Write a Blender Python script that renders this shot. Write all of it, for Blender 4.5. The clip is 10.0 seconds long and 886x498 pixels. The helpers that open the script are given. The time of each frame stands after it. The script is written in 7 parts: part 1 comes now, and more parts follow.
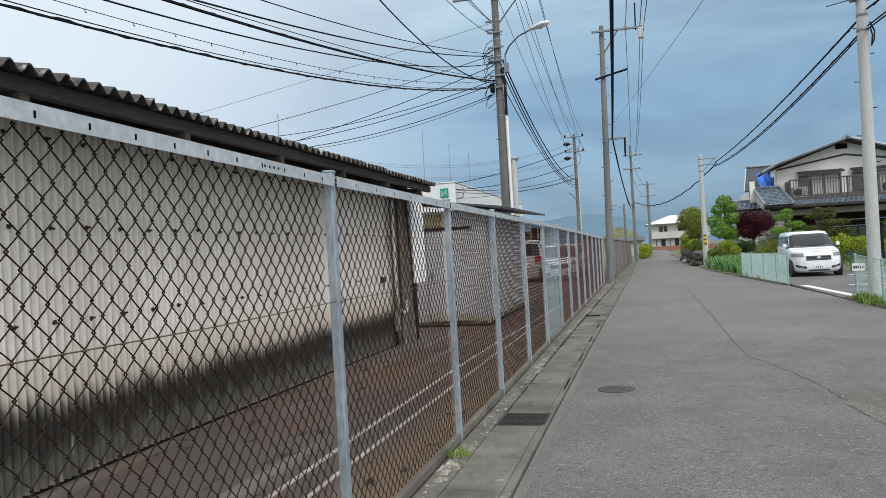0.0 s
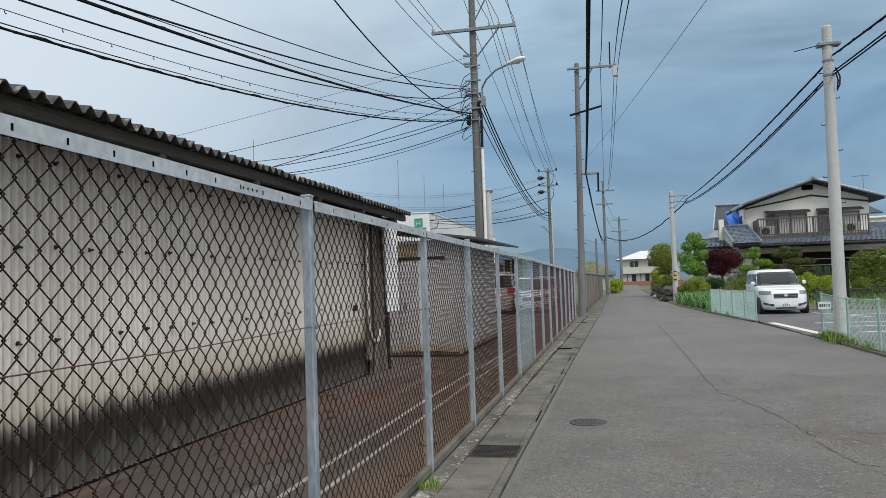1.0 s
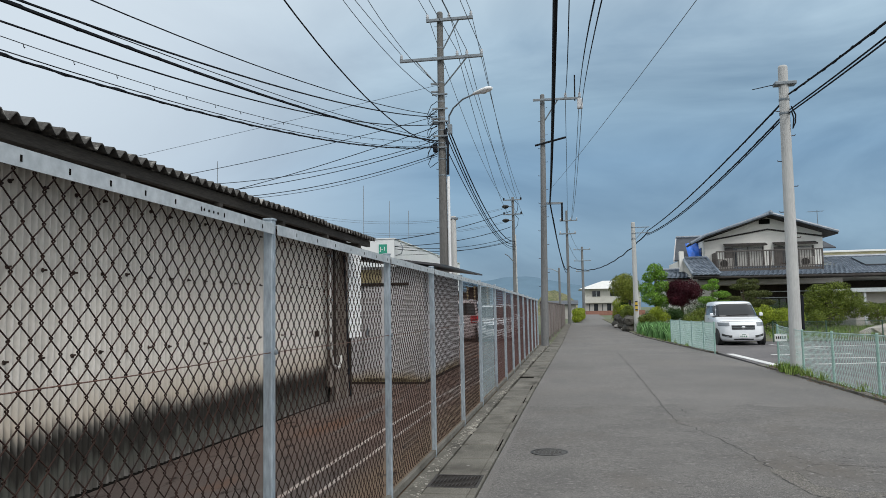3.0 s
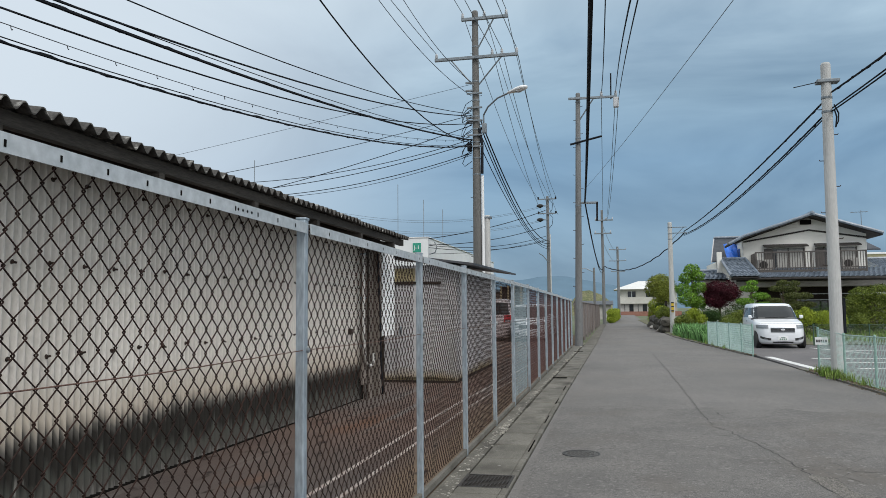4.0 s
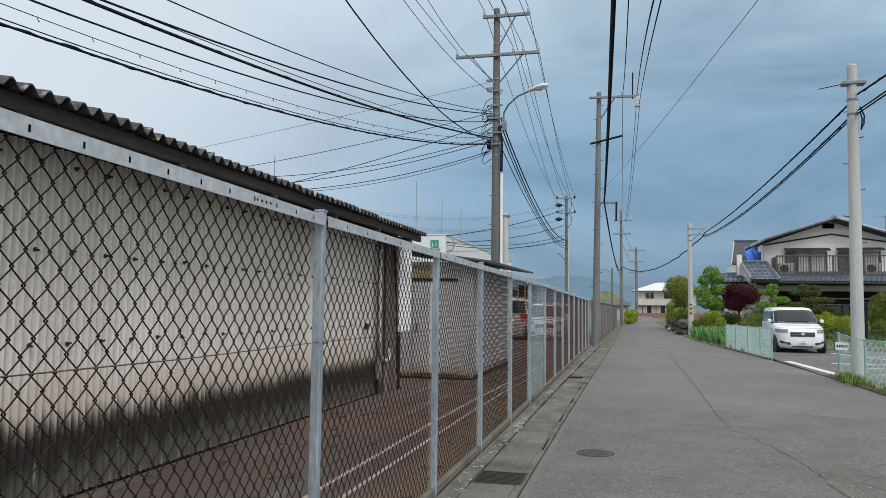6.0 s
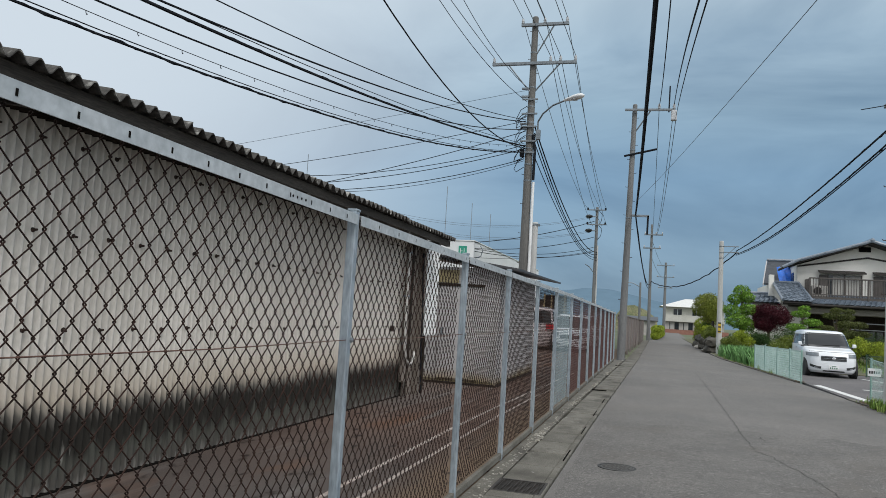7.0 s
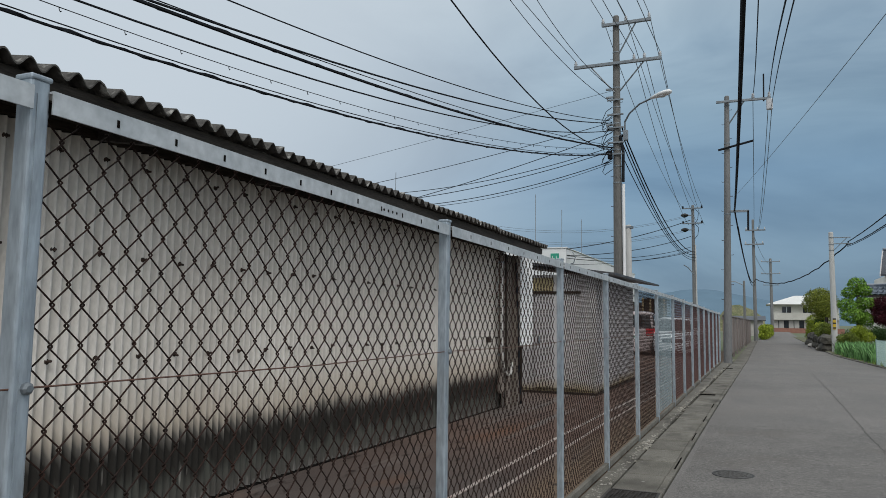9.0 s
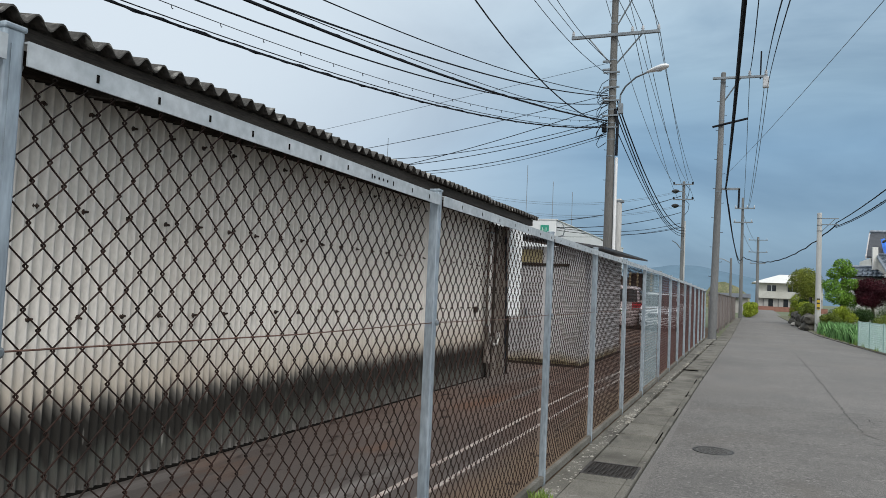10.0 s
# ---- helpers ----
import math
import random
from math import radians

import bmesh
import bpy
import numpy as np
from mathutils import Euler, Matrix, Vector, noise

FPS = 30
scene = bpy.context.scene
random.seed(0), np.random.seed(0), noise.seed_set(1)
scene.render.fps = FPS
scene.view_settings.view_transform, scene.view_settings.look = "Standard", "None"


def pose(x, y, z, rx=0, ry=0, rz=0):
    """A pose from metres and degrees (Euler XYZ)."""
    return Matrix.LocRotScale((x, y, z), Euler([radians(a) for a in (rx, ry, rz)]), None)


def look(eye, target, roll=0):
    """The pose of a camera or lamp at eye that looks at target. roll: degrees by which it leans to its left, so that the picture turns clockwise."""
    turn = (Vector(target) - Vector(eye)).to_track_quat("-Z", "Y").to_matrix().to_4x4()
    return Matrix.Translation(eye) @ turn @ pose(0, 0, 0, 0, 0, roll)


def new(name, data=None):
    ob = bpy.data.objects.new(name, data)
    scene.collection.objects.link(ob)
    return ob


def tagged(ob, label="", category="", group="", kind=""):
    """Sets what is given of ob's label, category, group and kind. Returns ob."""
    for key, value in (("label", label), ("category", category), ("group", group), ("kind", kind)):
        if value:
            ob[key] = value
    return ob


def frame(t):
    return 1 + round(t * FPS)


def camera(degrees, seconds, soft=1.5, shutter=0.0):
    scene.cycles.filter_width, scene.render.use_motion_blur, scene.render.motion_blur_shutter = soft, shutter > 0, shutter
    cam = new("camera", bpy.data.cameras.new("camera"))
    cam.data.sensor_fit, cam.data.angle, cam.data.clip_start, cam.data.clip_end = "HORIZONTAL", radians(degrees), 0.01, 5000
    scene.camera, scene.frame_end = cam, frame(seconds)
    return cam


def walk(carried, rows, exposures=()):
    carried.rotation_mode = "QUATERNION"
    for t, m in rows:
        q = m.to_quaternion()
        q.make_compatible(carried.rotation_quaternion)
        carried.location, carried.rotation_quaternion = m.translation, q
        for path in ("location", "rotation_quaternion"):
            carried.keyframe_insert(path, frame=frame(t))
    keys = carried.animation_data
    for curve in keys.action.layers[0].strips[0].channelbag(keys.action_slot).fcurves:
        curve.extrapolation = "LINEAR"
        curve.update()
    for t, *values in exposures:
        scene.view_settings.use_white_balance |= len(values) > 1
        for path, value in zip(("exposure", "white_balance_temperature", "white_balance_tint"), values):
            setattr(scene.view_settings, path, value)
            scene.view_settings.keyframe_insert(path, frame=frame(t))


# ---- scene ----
EXPOSURES = [(0, 0.16), (0.5, 0.06), (1, -0.02), (2.5, -0.05), (4, -0.03), (4.5, -0.04), (5.5, 0.02), (7, -0.12), (8, -0.12), (8.5, -0.21), (9, -0.31), (9.5, -0.21), (10, 0.02)]
S = 1.12                                             # metres to one unit of the plan: 1.8 m fence, 50 to 56 mm mesh
cam = camera(61.92, 10.0, soft=0.8)
PATH = [
    (0, (0.021, -0.020, 1.207), (-0.4987, 1.9108, 1.2232), -3.22),
    (0.5, (0.008, -0.028, 1.198), (-0.4769, 1.9117, 1.2631), -2.51),
    (1, (0.002, -0.019, 1.196), (-0.4423, 1.9287, 1.2914), -1.94),
    (1.5, (0.002, -0.016, 1.196), (-0.4331, 1.9323, 1.3210), -1.65),
    (2, (-0.004, -0.007, 1.197), (-0.3843, 1.9515, 1.3312), -1.34),
    (2.5, (-0.004, -0.004, 1.197), (-0.3429, 1.9618, 1.3430), -1.12),
    (2.7, (-0.003, -0.004, 1.197), (-0.3416, 1.9610, 1.3517), -1.10),
    (3.8, (0.012, -0.006, 1.202), (-0.4078, 1.9416, 1.3771), -0.64),
    (4, (0.013, -0.006, 1.202), (-0.4246, 1.9392, 1.3651), -0.46),
    (4.5, (0.012, -0.004, 1.201), (-0.4324, 1.9424, 1.3130), -0.34),
    (5, (0.012, -0.000, 1.198), (-0.4323, 1.9469, 1.3018), -0.38),
    (5.5, (0.015, -0.001, 1.195), (-0.4336, 1.9447, 1.3063), -0.19),
    (5.7, (0.015, -0.002, 1.193), (-0.4522, 1.9379, 1.3244), 0.02),
    (6.8, (0.008, -0.012, 1.181), (-0.5251, 1.9076, 1.3520), 2.73),
    (7, (0.005, -0.013, 1.180), (-0.5520, 1.9002, 1.3492), 3.47),
    (7.5, (-0.000, 0.008, 1.195), (-0.6585, 1.8897, 1.3533), 3.90),
    (8, (0.004, -0.029, 1.184), (-0.6947, 1.8366, 1.3636), 4.01),
    (8.5, (-0.015, 0.000, 1.180), (-0.8024, 1.8290, 1.3671), 3.12),
    (9, (-0.015, 0.020, 1.170), (-0.8034, 1.8483, 1.3614), 0.75),
    (9.5, (-0.020, 0.058, 1.178), (-0.7899, 1.8980, 1.3229), 0.24),
    (10, (-0.035, 0.061, 1.183), (-0.7979, 1.9074, 1.2885), 2.57),
]
walk(cam, [(t, look(S * Vector(eye), S * Vector(target), roll)) for t, eye, target, roll in PATH], EXPOSURES)

# ---------- world and light ----------
SUN_AZ, SUN_EL = radians(214), radians(46)         # behind the lane, to its right, behind thin cloud
world = bpy.data.worlds.new("overcast_sky")
scene.world = world
world.use_nodes = True
wn, wl = world.node_tree.nodes, world.node_tree.links
wn.clear()


def wnode(kind, **values):
    n = wn.new(kind)
    for k, v in values.items():
        n.inputs[k].default_value = v
    return n


w_co = wn.new("ShaderNodeTexCoord")
w_sep = wn.new("ShaderNodeSeparateXYZ")
wl.new(w_co.outputs["Generated"], w_sep.inputs[0])
# brightness grows from the horizon to the zenith
w_el = wn.new("ShaderNodeValToRGB")
w_el.color_ramp.elements[0].position, w_el.color_ramp.elements[0].color = 0.0, (0.205, 0.310, 0.415, 1)
w_el.color_ramp.elements[1].position, w_el.color_ramp.elements[1].color = 1.0, (1.25, 1.32, 1.38, 1)
for pos, col in ((0.08, (0.184, 0.297, 0.417, 1)), (0.19, (0.178, 0.304, 0.448, 1)), (0.27, (0.218, 0.338, 0.458, 1)), (0.345, (0.345, 0.478, 0.600, 1)), (0.5, (0.50, 0.60, 0.68, 1)), (0.65, (1.0, 1.06, 1.12, 1))):
    e = w_el.color_ramp.elements.new(pos)
    e.color = col
wl.new(w_sep.outputs["Z"], w_el.inputs[0])


def side_glow(az, el, low, high):
    d = wn.new("ShaderNodeVectorMath")
    d.operation = "DOT_PRODUCT"
    d.inputs[1].default_value = (-math.sin(az) * math.cos(el), math.cos(az) * math.cos(el), math.sin(el))
    wl.new(w_co.outputs["Generated"], d.inputs[0])
    r = wn.new("ShaderNodeMapRange")
    r.interpolation_type = "SMOOTHSTEP"
    r.inputs["From Min"].default_value, r.inputs["From Max"].default_value = low, high
    wl.new(d.outputs["Value"], r.inputs["Value"])
    return r


# the brighter parts of the sky: round the veiled sun, and a thin patch over the storehouse
w_glow = side_glow(SUN_AZ, SUN_EL, 0.1, 1.0)
w_thin = side_glow(radians(60), radians(24), 0.62, 1.0)
# cloud: two scales of noise, flattened towards the horizon
w_map = wnode("ShaderNodeMapping", Scale=(1.0, 1.0, 3.2))
wl.new(w_co.outputs["Generated"], w_map.inputs["Vector"])
w_n = wnode("ShaderNodeTexNoise", Scale=2.0, Detail=6.0, Roughness=0.55, Distortion=0.6)
wl.new(w_map.outputs[0], w_n.inputs["Vector"])
w_cl = wn.new("ShaderNodeValToRGB")
w_cl.color_ramp.elements[0].position, w_cl.color_ramp.elements[0].color = 0.36, (0.76, 0.81, 0.86, 1)
w_cl.color_ramp.elements[1].position, w_cl.color_ramp.elements[1].color = 0.62, (1.42, 1.35, 1.28, 1)
wl.new(w_n.outputs[0], w_cl.inputs[0])
w_mul = wn.new("ShaderNodeMix")
w_mul.data_type, w_mul.blend_type = "RGBA", "MULTIPLY"
w_mul.inputs["Factor"].default_value = 1.0
wl.new(w_el.outputs[0], w_mul.inputs["A"])
wl.new(w_cl.outputs[0], w_mul.inputs["B"])
w_thm = wn.new("ShaderNodeMix")
w_thm.data_type, w_thm.blend_type = "RGBA", "MIX"
w_thm.inputs["B"].default_value = (0.68, 0.765, 0.842, 1)
wl.new(w_thin.outputs[0], w_thm.inputs["Factor"])
wl.new(w_mul.outputs["Result"], w_thm.inputs["A"])
w_mix = wn.new("ShaderNodeMix")
w_mix.data_type, w_mix.blend_type = "RGBA", "MIX"
w_mix.inputs["B"].default_value = (1.30, 1.34, 1.38, 1)
wl.new(w_glow.outputs[0], w_mix.inputs["Factor"])
wl.new(w_thm.outputs["Result"], w_mix.inputs["A"])
w_sky = wn.new("ShaderNodeTexSky")
w_sky.sky_type, w_sky.sun_disc, w_sky.sun_elevation, w_sky.sun_rotation = "NISHITA", False, SUN_EL, -SUN_AZ
w_add = wn.new("ShaderNodeMix")
w_add.data_type, w_add.blend_type = "RGBA", "ADD"
w_add.inputs["Factor"].default_value = 0.006
wl.new(w_mix.outputs["Result"], w_add.inputs["A"])
wl.new(w_sky.outputs[0], w_add.inputs["B"])
w_bg = wnode("ShaderNodeBackground", Strength=1.0)
w_out = wn.new("ShaderNodeOutputWorld")
wl.new(w_add.outputs["Result"], w_bg.inputs["Color"])
wl.new(w_bg.outputs[0], w_out.inputs["Surface"])

sun = new("sun", bpy.data.lights.new("sun", "SUN"))
sun.data.energy, sun.data.angle, sun.data.color = 1.3, radians(20), (1.0, 0.98, 0.95)
sun.matrix_world = look((-20 * math.sin(SUN_AZ) * math.cos(SUN_EL), 20 * math.cos(SUN_AZ) * math.cos(SUN_EL), 20 * math.sin(SUN_EL)), (0, 0, 0))


# ---------- materials ----------
def mat(name, c1, c2=None, scale=3.0, rough=0.7, metal=0.0, bump=0.15, grain=60.0, grain_amount=0.18, spread=(0.35, 0.65), stretch=(1, 1, 1), per_piece=0.0, spec=0.5, bump_dist=0.004):
    """Two colours mixed by broad noise, darkened and roughened by fine grain."""
    m = bpy.data.materials.new(name)
    m.use_nodes = True
    nt = m.node_tree
    nodes, links = nt.nodes, nt.links
    b = nodes["Principled BSDF"]
    c2 = c2 or tuple(0.8 * c for c in c1)
    co = nodes.new("ShaderNodeNewGeometry")
    mp = nodes.new("ShaderNodeMapping")
    mp.inputs["Scale"].default_value = [v / S for v in stretch]
    links.new(co.outputs["Position"], mp.inputs["Vector"])
    n1 = nodes.new("ShaderNodeTexNoise")
    n1.inputs["Scale"].default_value, n1.inputs["Detail"].default_value, n1.inputs["Roughness"].default_value = scale, 6, 0.6
    links.new(mp.outputs[0], n1.inputs["Vector"])
    r = nodes.new("ShaderNodeValToRGB")
    r.color_ramp.elements[0].position, r.color_ramp.elements[1].position = spread
    r.color_ramp.elements[0].color, r.color_ramp.elements[1].color = (*c1, 1), (*c2, 1)
    links.new(n1.outputs[0], r.inputs[0])
    n2 = nodes.new("ShaderNodeTexNoise")
    n2.inputs["Scale"].default_value, n2.inputs["Detail"].default_value = grain, 3
    links.new(mp.outputs[0], n2.inputs["Vector"])
    mr = nodes.new("ShaderNodeMapRange")
    mr.inputs["From Min"].default_value, mr.inputs["From Max"].default_value = 0.3, 0.7
    mr.inputs["To Min"].default_value, mr.inputs["To Max"].default_value = 1 - grain_amount, 1 + grain_amount
    links.new(n2.outputs[0], mr.inputs["Value"])
    mx = nodes.new("ShaderNodeMix")
    mx.data_type, mx.blend_type = "RGBA", "MULTIPLY"
    mx.inputs["Factor"].default_value = 1
    links.new(r.outputs[0], mx.inputs["A"])
    links.new(mr.outputs[0], mx.inputs["B"])
    col = mx.outputs["Result"]
    if per_piece:
        oi = nodes.new("ShaderNodeObjectInfo")
        mp2 = nodes.new("ShaderNodeMapRange")
        mp2.inputs["To Min"].default_value, mp2.inputs["To Max"].default_value = 1 - per_piece, 1 + per_piece
        links.new(oi.outputs["Random"], mp2.inputs["Value"])
        m2 = nodes.new("ShaderNodeMix")
        m2.data_type, m2.blend_type = "RGBA", "MULTIPLY"
        m2.inputs["Factor"].default_value = 1
        links.new(col, m2.inputs["A"])
        links.new(mp2.outputs[0], m2.inputs["B"])
        col = m2.outputs["Result"]
    links.new(col, b.inputs["Base Color"])
    b.inputs["Roughness"].default_value, b.inputs["Metallic"].default_value = rough, metal
    b.inputs["Specular IOR Level"].default_value = spec
    if bump:
        bp = nodes.new("ShaderNodeBump")
        bp.inputs["Strength"].default_value, bp.inputs["Distance"].default_value = bump, bump_dist
        links.new(n2.outputs[0], bp.inputs["Height"])
        links.new(bp.outputs[0], b.inputs["Normal"])
    return m


PITCH, RIDGE = 0.0605, 2.70                          # wave of the wall's sheets, and where one wave stands proud


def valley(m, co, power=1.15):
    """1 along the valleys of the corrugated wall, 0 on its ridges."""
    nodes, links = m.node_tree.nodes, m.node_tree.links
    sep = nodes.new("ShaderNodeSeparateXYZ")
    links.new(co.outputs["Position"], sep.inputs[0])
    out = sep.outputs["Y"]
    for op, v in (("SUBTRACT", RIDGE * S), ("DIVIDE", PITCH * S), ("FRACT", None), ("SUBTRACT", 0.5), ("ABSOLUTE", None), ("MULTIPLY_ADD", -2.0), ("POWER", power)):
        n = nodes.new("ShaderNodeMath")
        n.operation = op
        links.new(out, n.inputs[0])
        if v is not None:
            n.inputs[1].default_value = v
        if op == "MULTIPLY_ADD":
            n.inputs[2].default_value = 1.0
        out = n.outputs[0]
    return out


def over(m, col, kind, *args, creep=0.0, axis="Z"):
    """Lay a second colour over a material where a mask is set: 'noise' (scale, low, high, stretch) or 'below' (height,
    softness, noise scale, noise height, stretch), which may creep up the valleys, or 'valley', which paints groove
    shade and grime into them.
    """
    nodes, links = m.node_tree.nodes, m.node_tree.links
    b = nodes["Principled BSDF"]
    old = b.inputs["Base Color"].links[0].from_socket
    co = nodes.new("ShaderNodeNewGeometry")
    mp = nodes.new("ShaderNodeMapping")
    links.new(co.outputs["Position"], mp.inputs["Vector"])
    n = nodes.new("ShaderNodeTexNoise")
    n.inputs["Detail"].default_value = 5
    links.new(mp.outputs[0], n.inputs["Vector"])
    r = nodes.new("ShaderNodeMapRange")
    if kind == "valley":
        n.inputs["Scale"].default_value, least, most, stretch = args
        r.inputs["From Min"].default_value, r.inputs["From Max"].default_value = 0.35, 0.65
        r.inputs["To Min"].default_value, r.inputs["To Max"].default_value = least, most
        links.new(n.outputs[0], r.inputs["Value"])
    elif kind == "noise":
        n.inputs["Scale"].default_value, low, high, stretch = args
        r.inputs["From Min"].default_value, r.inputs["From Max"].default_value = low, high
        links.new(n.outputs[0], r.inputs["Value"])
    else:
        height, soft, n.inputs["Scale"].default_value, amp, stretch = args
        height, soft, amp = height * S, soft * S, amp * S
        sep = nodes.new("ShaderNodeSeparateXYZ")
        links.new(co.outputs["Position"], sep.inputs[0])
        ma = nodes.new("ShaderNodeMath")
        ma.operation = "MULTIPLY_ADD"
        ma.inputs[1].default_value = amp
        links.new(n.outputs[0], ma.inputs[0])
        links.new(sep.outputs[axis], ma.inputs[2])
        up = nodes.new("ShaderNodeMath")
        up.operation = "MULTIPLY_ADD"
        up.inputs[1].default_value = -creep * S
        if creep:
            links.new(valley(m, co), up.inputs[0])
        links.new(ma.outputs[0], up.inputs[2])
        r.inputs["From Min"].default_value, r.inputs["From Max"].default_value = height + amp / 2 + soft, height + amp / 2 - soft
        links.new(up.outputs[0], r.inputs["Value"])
    fac = r.outputs[0]
    if kind == "valley":
        mul = nodes.new("ShaderNodeMath")
        mul.operation = "MULTIPLY"
        links.new(fac, mul.inputs[0])
        links.new(valley(m, co), mul.inputs[1])
        fac = mul.outputs[0]
    mp.inputs["Scale"].default_value = [v / S for v in stretch]
    mx = nodes.new("ShaderNodeMix")
    mx.data_type = "RGBA"
    mx.inputs["B"].default_value = (*col, 1)
    links.new(fac, mx.inputs["Factor"])
    links.new(old, mx.inputs["A"])
    links.new(mx.outputs["Result"], b.inputs["Base Color"])
    return m


def leaf_mat(name, c1, c2):
    m = mat(name, c1, c2, scale=2.5, rough=0.55, bump=0, grain=9, grain_amount=0.35, spec=0.15)
    nodes, links = m.node_tree.nodes, m.node_tree.links
    b = nodes["Principled BSDF"]
    g = nodes.new("ShaderNodeNewGeometry")
    mr = nodes.new("ShaderNodeMapRange")
    mr.inputs["To Min"].default_value, mr.inputs["To Max"].default_value = 0.6, 1.45
    links.new(g.outputs["Random Per Island"], mr.inputs["Value"])
    mx = nodes.new("ShaderNodeMix")
    mx.data_type, mx.blend_type = "RGBA", "MULTIPLY"
    mx.inputs["Factor"].default_value = 1
    links.new(b.inputs["Base Color"].links[0].from_socket, mx.inputs["A"])
    links.new(mr.outputs[0], mx.inputs["B"])
    links.new(mx.outputs["Result"], b.inputs["Base Color"])
    return m


def glass(name, tint=(0.02, 0.03, 0.035), rough=0.05):
    m = mat(name, tint, tint, rough=rough, bump=0, grain_amount=0.05)
    m.node_tree.nodes["Principled BSDF"].inputs["IOR"].default_value = 1.5
    return m


M = {}
M["asphalt"] = mat("weathered_asphalt", (0.132, 0.126, 0.118), (0.172, 0.162, 0.151), scale=0.55, rough=0.86, bump=0.5, grain=150, grain_amount=0.55, spec=0.3)
over(M["asphalt"], (0.125, 0.122, 0.118), "noise", 1.1, 0.56, 0.8, (1.6, 0.5, 1))
over(M["asphalt"], (0.172, 0.158, 0.142), "noise", 0.35, 0.5, 0.8, (1, 1, 1))
M["patch"] = mat("older_asphalt_patch", (0.118, 0.112, 0.105), (0.158, 0.149, 0.138), scale=1.6, rough=0.85, bump=0.6, grain=120, grain_amount=0.5, spec=0.3)
over(M["patch"], (0.080, 0.077, 0.073), "noise", 62, 0.56, 0.66, (1, 1, 1))
over(M["patch"], (0.27, 0.262, 0.25), "noise", 80, 0.64, 0.70, (1, 1, 1))
over(M["asphalt"], (0.112, 0.107, 0.10), "noise", 28, 0.58, 0.68, (1, 1, 1))
over(M["asphalt"], (0.235, 0.226, 0.212), "noise", 33, 0.61, 0.69, (1, 1, 1))
over(M["patch"], (0.118, 0.106, 0.093), "noise", 0.9, 0.52, 0.70, (1, 0.6, 1))
over(M["patch"], (0.215, 0.205, 0.19), "noise", 30, 0.60, 0.68, (1, 1, 1))
over(M["patch"], (0.088, 0.083, 0.077), "noise", 24, 0.60, 0.68, (1, 1, 1))
M["crack"] = mat("crack_filler", (0.022, 0.021, 0.02), (0.05, 0.047, 0.044), scale=8, rough=0.9, bump=0.2)
M["lot"] = mat("parking_asphalt", (0.105, 0.10, 0.10), (0.15, 0.14, 0.138), scale=0.6, rough=0.85, bump=0.4, grain=120, grain_amount=0.25, spec=0.3)
M["yard"] = mat("reddish_yard_paving", (0.098, 0.064, 0.052), (0.152, 0.106, 0.086), scale=0.9, rough=0.88, bump=0.5, grain=90, grain_amount=0.4, spec=0.1)
over(M["yard"], (0.14, 0.122, 0.112), "noise", 0.7, 0.52, 0.7, (1, 0.25, 1))
over(M["yard"], (0.082, 0.076, 0.072), "below", 5.2, 2.4, 0.5, 3.0, (1, 0.5, 1), axis="Y")
over(M["yard"], (0.17, 0.155, 0.145), "noise", 1.3, 0.57, 0.68, (2.2, 0.12, 1))
over(M["yard"], (0.15, 0.075, 0.043), "noise", 1.1, 0.58, 0.76, (1.5, 0.4, 1))
over(M["yard"], (0.165, 0.120, 0.085), "below", -1.60, -0.14, 3.0, 0.35, (1, 0.5, 1), axis="X")
over(M["yard"], (0.030, 0.022, 0.019), "noise", 6.0, 0.60, 0.70, (1.5, 0.6, 1))
M["soil"] = mat("garden_soil_and_grass", (0.07, 0.085, 0.035), (0.12, 0.10, 0.06), scale=0.8, rough=0.95, bump=0.5, grain=25, grain_amount=0.5, bump_dist=0.02)
M["field"] = mat("far_ground", (0.08, 0.11, 0.05), (0.13, 0.13, 0.08), scale=0.05, rough=0.95, bump=0)
M["concrete"] = mat("gutter_concrete", (0.115, 0.108, 0.090), (0.172, 0.162, 0.139), scale=2.6, rough=0.9, bump=0.5, grain=110, grain_amount=0.3, per_piece=0.1, spec=0.3)
over(M["concrete"], (0.070, 0.064, 0.054), "noise", 3.4, 0.52, 0.70, (1, 0.6, 1))
over(M["concrete"], (0.27, 0.26, 0.24), "noise", 11, 0.66, 0.74, (1, 1, 1))
M["rubble"] = mat("crumbled_mortar", (0.30, 0.285, 0.25), (0.115, 0.105, 0.085), scale=9, rough=0.92, bump=0.8, grain=70, grain_amount=0.45, per_piece=0.3)
M["iron"] = mat("rusty_grating_iron", (0.030, 0.028, 0.026), (0.052, 0.045, 0.040), scale=14, rough=0.75, metal=0.2, bump=0.3)
M["lid"] = mat("worn_lid_concrete_iron", (0.060, 0.057, 0.053), (0.10, 0.096, 0.09), scale=14, rough=0.75, metal=0.2, bump=0.4)
M["manhole"] = mat("worn_cast_iron", (0.030, 0.028, 0.026), (0.055, 0.052, 0.048), scale=14, rough=0.6, metal=0.5, bump=0.4)
M["dark"] = mat("dark_void", (0.010, 0.009, 0.008), rough=1.0, bump=0, spec=0.02)
M["galv"] = mat("galvanised_post", (0.27, 0.32, 0.36), (0.37, 0.42, 0.46), scale=7, rough=0.5, metal=0.35, bump=0.08, grain=70, grain_amount=0.22, stretch=(1, 1, 0.25))
over(M["galv"], (0.27, 0.28, 0.28), "noise", 9, 0.6, 0.8, (1, 1, 0.2))
